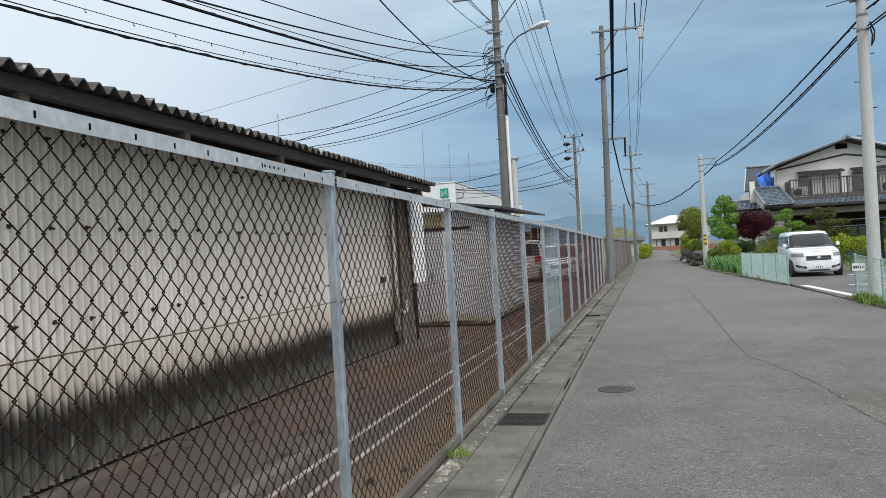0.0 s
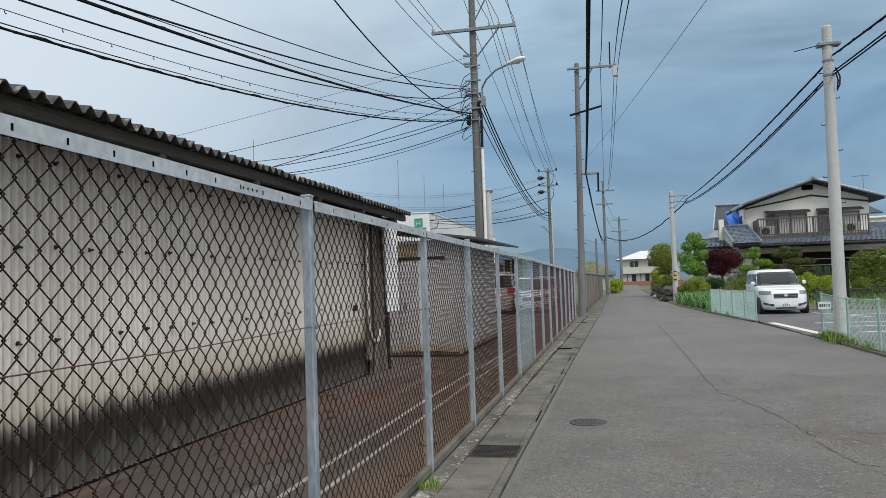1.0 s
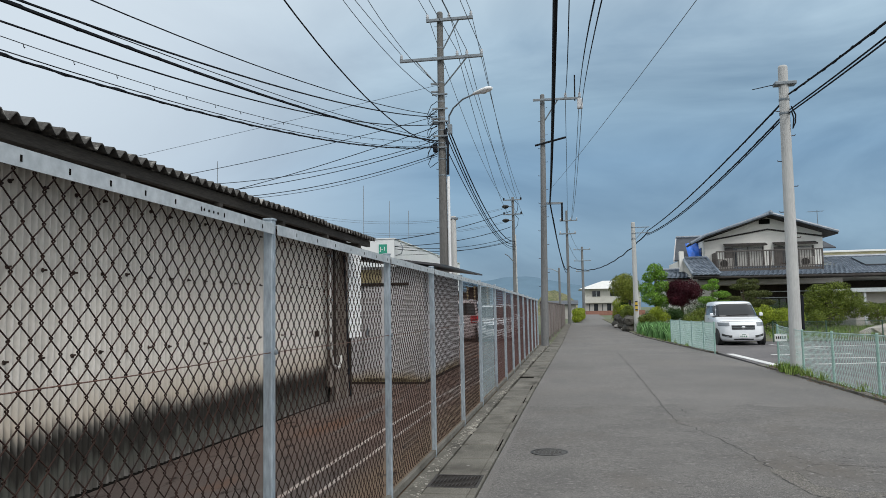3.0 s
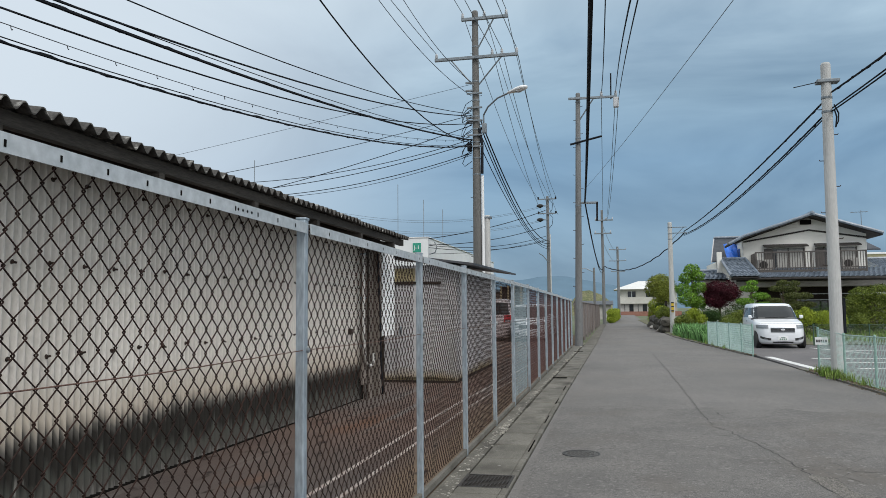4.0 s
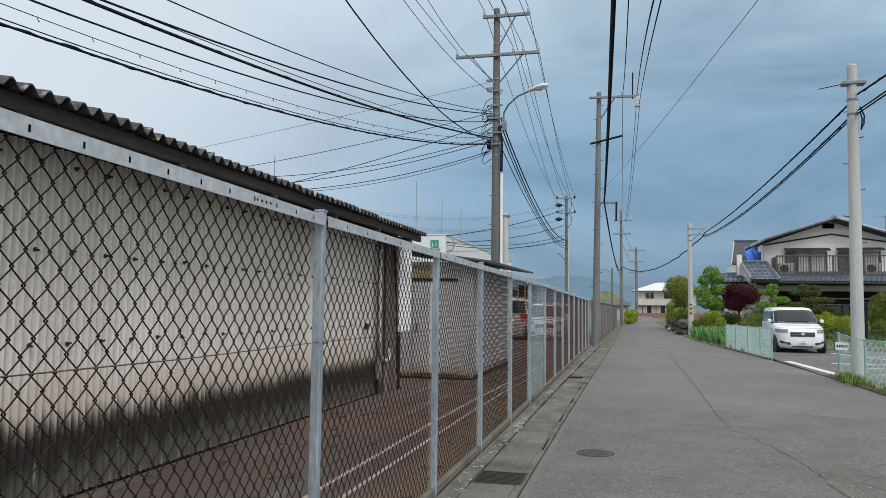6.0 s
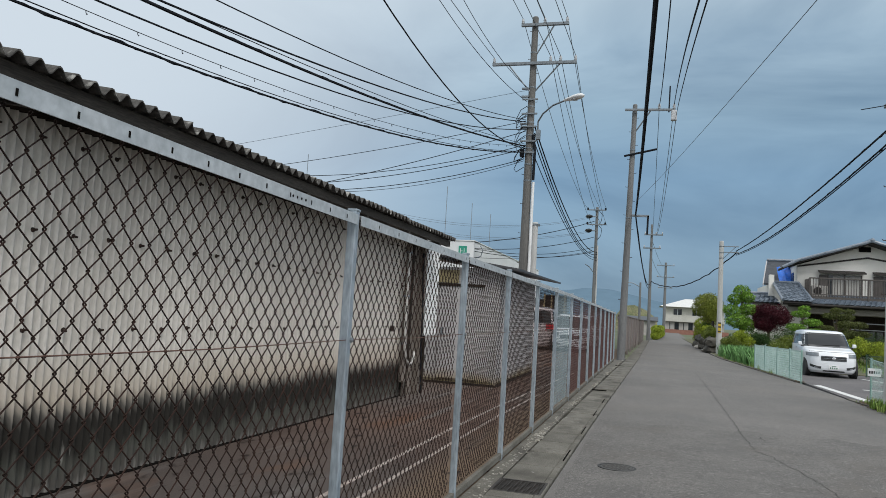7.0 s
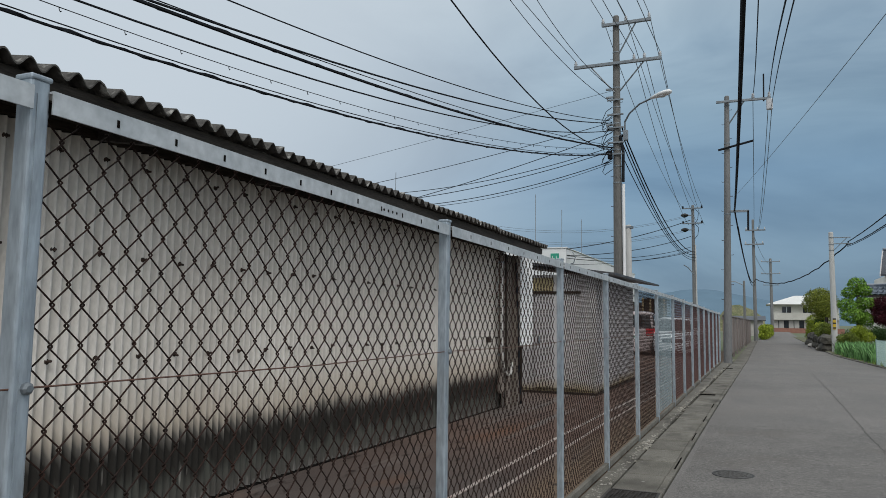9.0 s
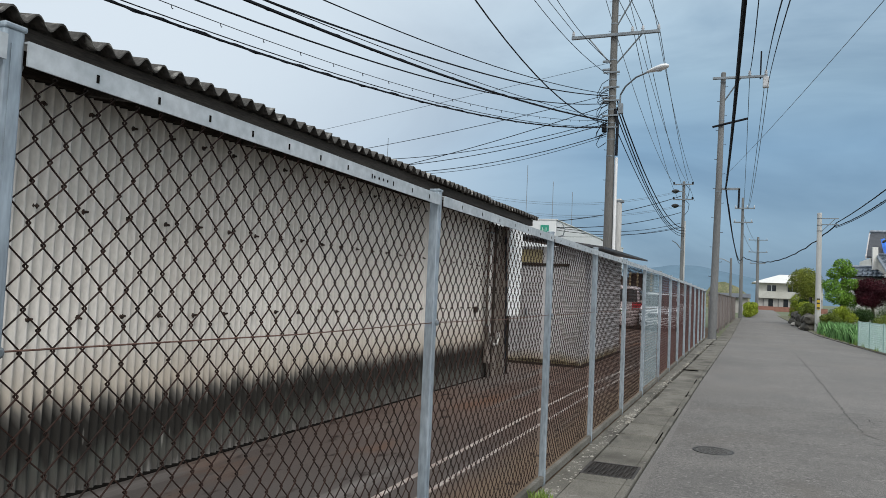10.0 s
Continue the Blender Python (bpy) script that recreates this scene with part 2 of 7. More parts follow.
M["rail"] = mat("galvanised_rail", (0.42, 0.455, 0.47), (0.52, 0.545, 0.555), scale=5, rough=0.55, metal=0.25, bump=0.06, grain=40, grain_amount=0.12)
M["wire"] = mat("rust_stained_wire", (0.018, 0.013, 0.011), (0.040, 0.022, 0.017), scale=5, rough=0.9, spec=0.15, bump=0, grain_amount=0.2)
M["wire_brown"] = mat("red_brown_coated_wire", (0.045, 0.017, 0.015), (0.075, 0.028, 0.024), scale=2, rough=0.7, bump=0, grain_amount=0.2)
M["wire_new"] = mat("zinc_wire", (0.19, 0.245, 0.265), (0.26, 0.32, 0.335), scale=5, rough=0.5, metal=0.3, bump=0)
M["rust"] = mat("rusted_tension_wire", (0.085, 0.040, 0.028), (0.14, 0.075, 0.055), scale=20, rough=0.8, bump=0)
M["slate"] = mat("corrugated_cement_sheet", (0.60, 0.565, 0.515), (0.73, 0.695, 0.64), scale=1.1, rough=0.88, bump=0.3, grain=60, grain_amount=0.1, stretch=(1, 1, 0.35), spec=0.08)
# shade of the grooves put into the colour, mixed with grime
over(M["slate"], (0.30, 0.285, 0.26), "valley", 2.2, 0.32, 0.62, (1.5, 3, 0.35))
over(M["slate"], (0.46, 0.405, 0.335), "below", 0.66, 0.16, 3.0, 0.2, (1, 1, 0.4))
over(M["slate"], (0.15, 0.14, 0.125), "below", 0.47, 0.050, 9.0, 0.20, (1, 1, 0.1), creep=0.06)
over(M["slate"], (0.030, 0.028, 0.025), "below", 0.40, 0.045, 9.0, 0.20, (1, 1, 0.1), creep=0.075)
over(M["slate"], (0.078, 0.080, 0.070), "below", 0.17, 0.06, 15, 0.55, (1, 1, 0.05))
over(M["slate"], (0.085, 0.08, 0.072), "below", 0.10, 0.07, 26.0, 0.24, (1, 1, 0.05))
over(M["slate"], (0.22, 0.21, 0.195), "below", -0.02, 0.05, 34.0, 0.34, (1, 1, 0.10))
over(M["slate"], (0.28, 0.27, 0.25), "noise", 22, 0.68, 0.80, (1, 1, 0.12))
M["roof_sheet"] = mat("weathered_roof_sheet", (0.054, 0.052, 0.048), (0.100, 0.096, 0.090), scale=5, rough=0.95, spec=0.12, bump=0.5, grain=50, grain_amount=0.3)
over(M["roof_sheet"], (0.34, 0.335, 0.31), "noise", 13, 0.60, 0.70, (1, 1, 1))
M["timber"] = mat("dark_weathered_timber", (0.020, 0.016, 0.0125), (0.040, 0.032, 0.025), scale=5, rough=0.88, bump=0.4, grain=40, grain_amount=0.3, stretch=(4, 0.4, 4), spec=0.12)
M["eave_timber"] = mat("grey_brown_eave_timber", (0.030, 0.026, 0.022), (0.055, 0.048, 0.040), scale=5, rough=0.9, bump=0.4, grain=40, grain_amount=0.3, stretch=(4, 0.4, 4))
M["bolt"] = mat("rusty_bolt", (0.03, 0.025, 0.02), (0.07, 0.04, 0.03), scale=40, rough=0.8, metal=0.4)
M["white"] = mat("white_painted_metal", (0.72, 0.73, 0.72), (0.80, 0.80, 0.79), scale=2, rough=0.5, bump=0.04, grain_amount=0.05)
M["plaster"] = mat("cream_render", (0.66, 0.645, 0.60), (0.74, 0.725, 0.68), scale=0.7, rough=0.9, bump=0.1, grain_amount=0.07)
M["facade"] = mat("white_building_panel", (0.66, 0.675, 0.67), (0.74, 0.75, 0.745), scale=0.35, rough=0.7, bump=0.03, grain_amount=0.04)
M["shed"] = mat("grey_shed_siding", (0.385, 0.370, 0.368), (0.465, 0.448, 0.445), scale=1.5, rough=0.75, bump=0.15, grain=30, grain_amount=0.12)
over(M["shed"], (0.26, 0.20, 0.10), "below", 0.12, 0.10, 3.0, 0.25, (1, 1, 1))
M["tile"] = mat("glazed_roof_tile", (0.115, 0.142, 0.175), (0.205, 0.240, 0.285), scale=2.5, rough=0.30, bump=0.1, grain=14, grain_amount=0.25)
M["slate_roof"] = mat("dark_slate_roofing", (0.028, 0.033, 0.042), (0.048, 0.055, 0.066), scale=3, rough=0.65, bump=0.1)
M["tin"] = mat("dark_metal_roofing", (0.045, 0.045, 0.05), (0.085, 0.085, 0.09), scale=2, rough=0.5, metal=0.3, bump=0.05)
M["pole"] = mat("weathered_concrete_pole", (0.125, 0.128, 0.127), (0.182, 0.184, 0.182), scale=2, rough=0.9, bump=0.3, grain=50, grain_amount=0.15, stretch=(1, 1, 0.2))
M["pole_dark"] = mat("stained_concrete_pole", (0.108, 0.106, 0.099), (0.168, 0.164, 0.154), scale=2.5, rough=0.9, bump=0.3, grain=50, grain_amount=0.2, stretch=(1, 1, 0.2))
M["pole_light"] = mat("pale_concrete_pole", (0.42, 0.42, 0.405), (0.52, 0.52, 0.50), scale=3, rough=0.85, bump=0.15, grain=60, grain_amount=0.08, stretch=(1, 1, 0.2))
M["steel"] = mat("galvanised_fitting", (0.155, 0.178, 0.195), (0.22, 0.245, 0.262), scale=6, rough=0.5, metal=0.4, bump=0.05)
M["cable"] = mat("black_cable_sheath", (0.010, 0.011, 0.014), (0.020, 0.022, 0.026), scale=6, rough=0.85, spec=0.12, bump=0, grain_amount=0.1)
M["wire_far"] = mat("thin_bare_wire", (0.06, 0.07, 0.08), (0.08, 0.09, 0.10), scale=2, rough=0.5, bump=0, metal=0.3)
M["porcelain"] = mat("white_porcelain", (0.42, 0.43, 0.44), (0.52, 0.53, 0.54), scale=9, rough=0.25, bump=0)
M["black"] = mat("black_rubber", (0.018, 0.018, 0.019), (0.03, 0.03, 0.03), scale=9, rough=0.75, bump=0.05)
M["paint"] = mat("worn_white_road_paint", (0.70, 0.70, 0.68), (0.55, 0.55, 0.53), scale=6, rough=0.75, bump=0.3, grain=70, grain_amount=0.15)
M["yardpaint"] = mat("faded_yard_line", (0.46, 0.41, 0.37), (0.28, 0.22, 0.19), scale=9, rough=0.85, bump=0.3, grain=60, grain_amount=0.35)


# ---------- building helpers ----------
def mesh_of(bm, name, material, smooth=False):
    me = bpy.data.meshes.new(name)
    bm.to_mesh(me)
    bm.free()
    me.materials.append(material)
    if smooth:
        me.shade_smooth()
    return me


def part(name, bm, material, parent=None, label="", smooth=False):
    ob = new(name, mesh_of(bm, name, material, smooth))
    if parent:
        ob.parent = parent
    if label:
        tagged(ob, label)
    return ob


def thing(name, label, category, group="", kind="", at=(0, 0, 0), rz=0):
    ob = new(name)
    ob.empty_display_size = 0.2
    ob.matrix_basis = pose(*at, 0, 0, rz)
    return tagged(ob, label, category, group, kind)


def solid(name, bm, material, label, category, kind="", group="", smooth=False):
    return tagged(new(name, mesh_of(bm, name, material, smooth)), label, category, group, kind)


def box(bm, x0, x1, y0, y1, z0, z1, bev=0.0):
    v = [bm.verts.new((x, y, z)) for x in (x0, x1) for y in (y0, y1) for z in (z0, z1)]
    fs = [bm.faces.new([v[i] for i in q]) for q in ((0, 1, 3, 2), (4, 6, 7, 5), (0, 4, 5, 1), (2, 3, 7, 6), (0, 2, 6, 4), (1, 5, 7, 3))]
    if bev:
        es = {e for f in fs for e in f.edges}
        bmesh.ops.bevel(bm, geom=list(es), offset=bev, segments=2, profile=0.5, affect="EDGES")
    return bm


def slab(bm, quad, z0, z1):
    """A prism over a ground outline; z0 and z1 may be lists, one height a corner."""
    n = len(quad)
    z0 = z0 if isinstance(z0, (list, tuple)) else [z0] * n
    z1 = z1 if isinstance(z1, (list, tuple)) else [z1] * n
    lo = [bm.verts.new((x, y, z)) for (x, y), z in zip(quad, z0)]
    hi = [bm.verts.new((x, y, z)) for (x, y), z in zip(quad, z1)]
    bm.faces.new(hi)
    bm.faces.new(lo[::-1])
    for i in range(n):
        j = (i + 1) % n
        bm.faces.new((lo[i], lo[j], hi[j], hi[i]))
    return bm


def tube(bm, pts, r, n=6, cap=True):
    """A round tube along points; r is a number or one radius a point."""
    pts = [Vector(p) for p in pts]
    rs = r if isinstance(r, (list, tuple)) else [r] * len(pts)
    rings = []
    side = None
    for i, p in enumerate(pts):
        d = (pts[min(i + 1, len(pts) - 1)] - pts[max(i - 1, 0)]).normalized()
        if side is None:
            side = d.cross(Vector((0, 0, 1)))
            if side.length < 0.05:
                side = d.cross(Vector((0, 1, 0)))
        side = (side - d * side.dot(d)).normalized()
        up = d.cross(side)
        rings.append([bm.verts.new(p + rs[i] * (math.cos(a) * side + math.sin(a) * up)) for a in (2 * math.pi * k / n for k in range(n))])
    for a, b in zip(rings, rings[1:]):
        for k in range(n):
            bm.faces.new((a[k], a[(k + 1) % n], b[(k + 1) % n], b[k]))
    if cap and n > 2:
        bm.faces.new(rings[0][::-1])
        bm.faces.new(rings[-1])
    return bm


def lathe(bm, prof, n=16, at=(0, 0, 0)):
    rings = [[bm.verts.new((at[0] + r * math.cos(2 * math.pi * k / n), at[1] + r * math.sin(2 * math.pi * k / n), at[2] + z)) for k in range(n)] for r, z in prof]
    for a, b in zip(rings, rings[1:]):
        for k in range(n):
            bm.faces.new((a[k], a[(k + 1) % n], b[(k + 1) % n], b[k]))
    bm.faces.new(rings[0][::-1])
    bm.faces.new(rings[-1])
    return bm


def B():
    return bmesh.new()


def raw(name, verts, faces, material, smooth=False):
    me = bpy.data.meshes.new(name)
    me.from_pydata(verts, [], faces)
    me.materials.append(material)
    if smooth:
        me.shade_smooth()
    return me


# ---------- ground ----------
def edge_right(y):
    return float(np.interp(y, (-30, 9, 14, 19.6, 25, 31, 38, 60, 130), (3.75, 3.62, 3.58, 3.36, 2.95, 2.55, 2.45, 2.7, 4.0)))


def edge_left(y):
    return float(np.interp(y, (-30, 5, 11, 26, 56, 130), (-0.66, -0.66, -0.62, -0.46, -0.35, 0.4)))


solid("ground", slab(B(), ((-3000, -300), (3000, -300), (3000, 3000), (-3000, 3000)), -0.9, -0.16), M["field"], "green and brown open ground reaching the horizon", "ground", "structure")

ys = [-30, -10, 0, 3, 5, 8, 11, 14, 17, 19.6, 22, 25, 28, 31, 34, 38, 45, 60, 80, 105, 135]
bm = B()
rows = []
for y in ys:
    l, r = edge_left(y), edge_right(y)
    rows.append([bm.verts.new((l + (r - l) * k / 6, y, 0.0 + 0.018 * math.sin(math.pi * k / 6))) for k in range(7)])
for a, b in zip(rows, rows[1:]):
    for k in range(6):
        bm.faces.new((a[k], a[k + 1], b[k + 1], b[k]))
geo = bmesh.ops.extrude_face_region(bm, geom=bm.faces[:])
bmesh.ops.translate(bm, verts=[v for v in geo["geom"] if isinstance(v, bmesh.types.BMVert)], vec=(0, 0, -0.12))
bmesh.ops.recalc_face_normals(bm, faces=bm.faces[:])
road = solid("road", bm, M["asphalt"], "narrow grey weathered asphalt lane with cracks", "road", "structure", smooth=False)

solid("yard_ground", slab(B(), ((-40, -20), (-1.15, -20), (-1.15, 34), (-40, 34)), -0.1, -0.012), M["yard"], "reddish brown stained paving of the yard", "ground", "structure")
solid("parking_ground", slab(B(), ((3.66, 7), (3.5, 19.6), (3.1, 25.2), (30, 25.2), (30, 7)), -0.1, 0.012), M["lot"], "grey asphalt of the car park", "ground", "structure")
solid("garden_ground", slab(B(), ((3.1, 25.2), (2.62, 31), (2.5, 38), (2.6, 75), (60, 75), (60, 25.2)), -0.1, 0.03), M["soil"], "soil and grass of the garden", "ground", "structure")
solid("verge_ground", slab(B(), ((3.72, -20), (3.66, 7), (30, 7), (30, -20)), -0.1, 0.01), M["lot"], "grey asphalt beside the lane", "ground", "structure")

# ---------- gutter and kerb ----------
GX0, GX1 = -1.02, -0.67
gutter = thing("gutter", "concrete gutter covers along the lane with open slots", "gutter", kind="structure")


def strip(x0, x1, y0, y1, z0, z1, nm, material, parent, bev=0.006):
    return part(nm, box(B(), x0, x1, y0, y1, z0, z1, bev), material, parent)


y = -6.0
k = 0
random.seed(4)
while y < 56:
    ln = 0.6 if y < 25 else 3.0
    y1 = y + ln
    off = edge_left((y + y1) / 2) + 0.66
    if abs(y - 4.8) < 0.3:
        y1 = 4.975
    if 4.9 < y < 5.1:
        y = 5.375
        continue
    dz = random.uniform(-0.004, 0.006)
    strip(GX0 + off, GX1 + off - 0.05, y + 0.004, y1 - 0.004, -0.08, 0.012 + dz, "gutter_cover", M["concrete"], gutter)
    strip(GX1 + off - 0.048, GX1 + off, y + 0.002, y1 - 0.002, -0.08, 0.016 + dz * 0.5, "kerb_edge", M["concrete"], gutter, 0.008)
    y = y1
strip(GX1 - 0.010, GX1, 4.977, 5.373, -0.08, 0.016, "kerb_edge", M["concrete"], gutter, 0.008)
for yy in (12.9, 20.7):
    strip(-0.98, -0.74, yy, yy + 0.09, 0.012, 0.022, "drain_slot", M["dark"], gutter, 0.0)

for yy in (6.16, 7.72, 9.30, 10.88):
    strip(-0.684, -0.675, yy + 0.1, yy + 0.62, 0.012, 0.0235, "edge_slit", M["dark"], gutter, 0.0)

# the grating
grate = thing("drain_grating", "dark rusty iron grating in the gutter", "drain cover", at=(0.022, -0.045, 0))
part("pit", box(B(), -1.05, -0.70, 5.03, 5.41, -0.09, -0.06), M["dark"], grate)
bm = B()
for a in ((-1.05, -0.70, 5.025, 5.045), (-1.05, -0.70, 5.395, 5.415), (-1.05, -1.03, 5.045, 5.395), (-0.72, -0.70, 5.045, 5.395)):
    box(bm, *a, -0.05, 0.014)
part("grating_frame", bm, M["iron"], grate)
bar = mesh_of(box(B(), -0.155, 0.155, -0.0045, 0.0045, -0.03, 0.012), "grating_bar", M["iron"])
for i in range(9):
    o = new("grating_bar", bar)
    o.parent, o.location = grate, (-0.875, 5.074 + i * 0.0365, 0)
bar2 = mesh_of(box(B(), -0.004, 0.004, -0.175, 0.175, -0.028, 0.009), "cross_bar", M["iron"])
for i in range(12):
    o = new("cross_bar", bar2)
    o.parent, o.location = grate, (-1.012 + i * 0.025, 5.22, 0)

# manhole cover in the lane
mh = thing("manhole_cover", "small round cast iron cover set in the asphalt", "manhole cover", at=(-0.25, 6.30, 0.0018))
part("ring", lathe(B(), ((0.155, -0.01), (0.155, 0.008), (0.135, 0.008), (0.135, -0.01)), 28), M["manhole"], mh)
bm = lathe(B(), ((0.132, -0.01), (0.132, 0.006), (0.128, 0.007)), 28)
for i in range(-4, 5):
    h = math.sqrt(max(0.0, 0.115 ** 2 - (i * 0.026) ** 2))
    k = -h
    while k < h - 0.01:
        box(bm, k, min(k + 0.022, h), i * 0.026 - 0.007, i * 0.026 + 0.007, 0.006, 0.010)
        k += 0.032
part("lid", bm, M["lid"], mh)

# ---------- chain-link fence ----------
FX = -1.179
POSTS = [-3.1, -1.0, 0.90, 2.75, 4.615, 6.118, 7.74, 9.29, 11.08, 12.66, 14.2, 15.75, 17.3, 18.9, 20.5, 22.1, 23.7]
TOPS = [1.59, 1.59, 1.585, 1.57, 1.565, 1.565, 1.565, 1.565, 1.565, 1.555, 1.545, 1.54, 1.53, 1.52, 1.51, 1.50, 1.50]
fence = thing("chain_link_fence", "rust-stained chain-link fence with galvanised posts beside the lane", "fence")
MW, MH, WR = 0.0662, 0.0756, 0.0023
KY, KZ = 1.018, 1.000                                # one knot of the mesh


def post_mesh(h):
    bm = box(B(), -0.019, 0.019, -0.019, 0.019, -0.15, h - 0.004, 0.005)
    box(bm, -0.0215, 0.0215, -0.0215, 0.0215, h - 0.006, h + 0.004, 0.003)
    # narrow flange down the face and three clip bolts
    box(bm, 0.018, 0.021, -0.007, 0.007, 0.0, h - 0.03)
    return bm


clip = mesh_of(lathe(B(), ((0.011, 0), (0.011, 0.008), (0.006, 0.012)), 8), "clip_bolt", M["steel"])
for py, h in zip(POSTS, TOPS):
    p = part("post", post_mesh(h), M["galv"], fence, smooth=False)
    p.location = (FX - 0.006, py, 0)
    for z in (0.35, 1.045, h - 0.06):
        c = new("clip_bolt", clip)
        c.parent, c.matrix_basis = p, pose(-0.004, 0.020, z, -90, 0, 0)
    c = new("clip_bolt", clip)
    c.parent, c.matrix_basis = p, pose(0.020, 0.006, 1.045, 0, 90, 0)


def mesh_panel(y0, y1, top, material, name="mesh_panel", label=""):
    """Interlocked zig-zag wires between two posts: each bends round its neighbours at the knots."""
    verts, faces = [], []
    rnd = random.Random(int(y0 * 100))
    k0, k1 = math.ceil((y0 - KY) / (MW / 2)), math.floor((y1 - KY) / (MW / 2))
    j0, j1 = math.ceil((0.03 - KZ) / (MH / 2)), math.floor((top - KZ) / (MH / 2))
    for i in range(k0, k1):
        prev, pts = None, []
        for j in range(j0, j1 + 1):
            right = (i + j) % 2
            s = 1 if right else -1
            yk = KY + (i + right) * MW / 2 - 0.02 * (KZ + j * MH / 2 - 1.0) * MW + 0.0011 * math.sin(i * 0.7 + j * 0.9)
            z = KZ + j * MH / 2 + 0.0016 * math.sin(i * 0.31 + j * 0.23) + rnd.uniform(-0.0009, 0.0009)
            dx = 0.0026 * s
            pts.append((FX - 0.031 + dx, yk + s * 0.0012, z - 0.0030))
            pts.append((FX - 0.031 + dx * 0.2, yk + s * 0.0030, z))
            pts.append((FX - 0.031 - dx, yk + s * 0.0012, z + 0.0030))
        for q in pts:
            b = len(verts)
            for k in range(4):
                a = math.pi / 2 * k + 0.7
                verts.append((q[0] + WR * math.cos(a), q[1] + WR * math.sin(a), q[2]))
            if prev is not None:
                for k in range(4):
                    faces.append((prev + k, prev + (k + 1) % 4, b + (k + 1) % 4, b + k))
            prev = b
    ob = new(name, raw(name, verts, faces, material))
    ob.parent = fence
    ob["kind"] = "stuff"
    if label:
        tagged(ob, label)
    return ob


for i in range(len(POSTS) - 1):
    y0, y1 = POSTS[i] + 0.023, POSTS[i + 1] - 0.023
    t0, t1 = TOPS[i] - 0.020, TOPS[i + 1] - 0.020
    new_panel = abs(POSTS[i] - 9.29) < 0.01
    mesh_panel(y0, y1, min(t0, t1) - 0.004, M["wire_new"] if new_panel else M["wire_brown"] if y0 > 10 else M["wire"], label="bright newer zinc mesh" if new_panel else "")
    # top rail: a folded channel with punched slots
    bm = B()
    w = 0.022
    slab(bm, ((FX - w, y0 - 0.004), (FX + w, y0 - 0.004), (FX + w, y1 + 0.004), (FX - w, y1 + 0.004)), [t0 - 0.004, t0 - 0.004, t1 - 0.004, t1 - 0.004], [t0, t0, t1, t1])
    slab(bm, ((FX + w - 0.004, y0 - 0.004), (FX + w, y0 - 0.004), (FX + w, y1 + 0.004), (FX + w - 0.004, y1 + 0.004)), [t0 - 0.042, t0 - 0.042, t1 - 0.042, t1 - 0.042], [t0 - 0.004, t0 - 0.004, t1 - 0.004, t1 - 0.004])
    rail = part("top_rail", bm, M["rail"], fence)
    if y0 < 14:
        gap, yy = (0.1556, 1.063) if y0 < 2.5 else (0.258, 2.97)
        yy -= gap * int((yy - y0 - 0.03) / gap) if yy > y0 else gap * math.floor((yy - y0 - 0.03) / gap)
        while yy < y1 - 0.03:
            tz = t0 + (t1 - t0) * (yy - y0) / (y1 - y0)
            part("slot", box(B(), FX + w - 0.001, FX + w + 0.0012, yy - 0.003, yy + 0.003, tz - 0.030, tz - 0.015), M["dark"], rail)
            yy += gap
    part("tension_wire", tube(B(), [(FX + 0.006, y0 - 0.01, 1.045), (FX + 0.008, (y0 + y1) / 2, 1.038), (FX + 0.006, y1 + 0.01, 1.045)], 0.0019, 5), M["rust"], fence)
    part("bottom_board", box(B(), FX - 0.018, FX + 0.012, y0, y1, 0.004, 0.052, 0.003), M["concrete"], fence)

# splice holes in the rail over the yard
for j in range(4):
    part("splice_hole", lathe(B(), ((0.005, 0.0), (0.005, 0.0015)), 8), M["dark"], fence).matrix_basis = pose(FX + 0.0215, 2.17 + j * 0.031, 1.532, 0, 90, 0)

# ---------- storehouse wall and roof ----------
WX, W0, W1 = -3.37, -4.0, 10.0
store = thing("storehouse", "long low storehouse clad in mould-stained corrugated cement sheet", "building")
verts, faces = [], []
cols = int((W1 - W0) / PITCH * 10)
zs = [-0.02, 0.25, 0.5, 1.0, 1.5, 2.13]
for i in range(cols + 1):
    yy = W0 + i * PITCH / 10
    dx = 0.014 * math.cos(2 * math.pi * (yy - RIDGE) / PITCH) + 0.004 * math.sin(yy * 0.9)
    for z in zs:
        verts.append((WX + dx, yy, z))
for i in range(cols):
    for j in range(len(zs) - 1):
        a = i * len(zs) + j
        faces.append((a, a + len(zs), a + len(zs) + 1, a + 1))
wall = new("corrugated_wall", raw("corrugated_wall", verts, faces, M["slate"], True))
wall.parent = store
part("inner_wall", box(B(), WX - 0.14, WX - 0.03, W0, W1, -0.1, 2.25), M["timber"], store)
# dark strip added above the sheets for the deep shade under the eave
part("wall_plate", box(B(), WX - 0.03, WX + 0.03, W0, W1, 2.135, 2.29, 0.004), M["timber"], store)
part("end_wall", box(B(), -9.0, WX - 0.14, W1 - 0.12, W1, -0.1, 2.4), M["shed"], store)
# black strip standing in for the shadowed gap below the wall sheets
part("plinth", box(B(), WX - 0.1, WX + 0.034, W0, W1, -0.1, -0.004, 0.003), M["dark"], store)
bolt = lathe(B(), ((0.016, 0.0), (0.016, 0.004), (0.008, 0.006), (0.0065, 0.030)), 8)
bolt_me = mesh_of(bolt, "hook_bolt", M["bolt"])
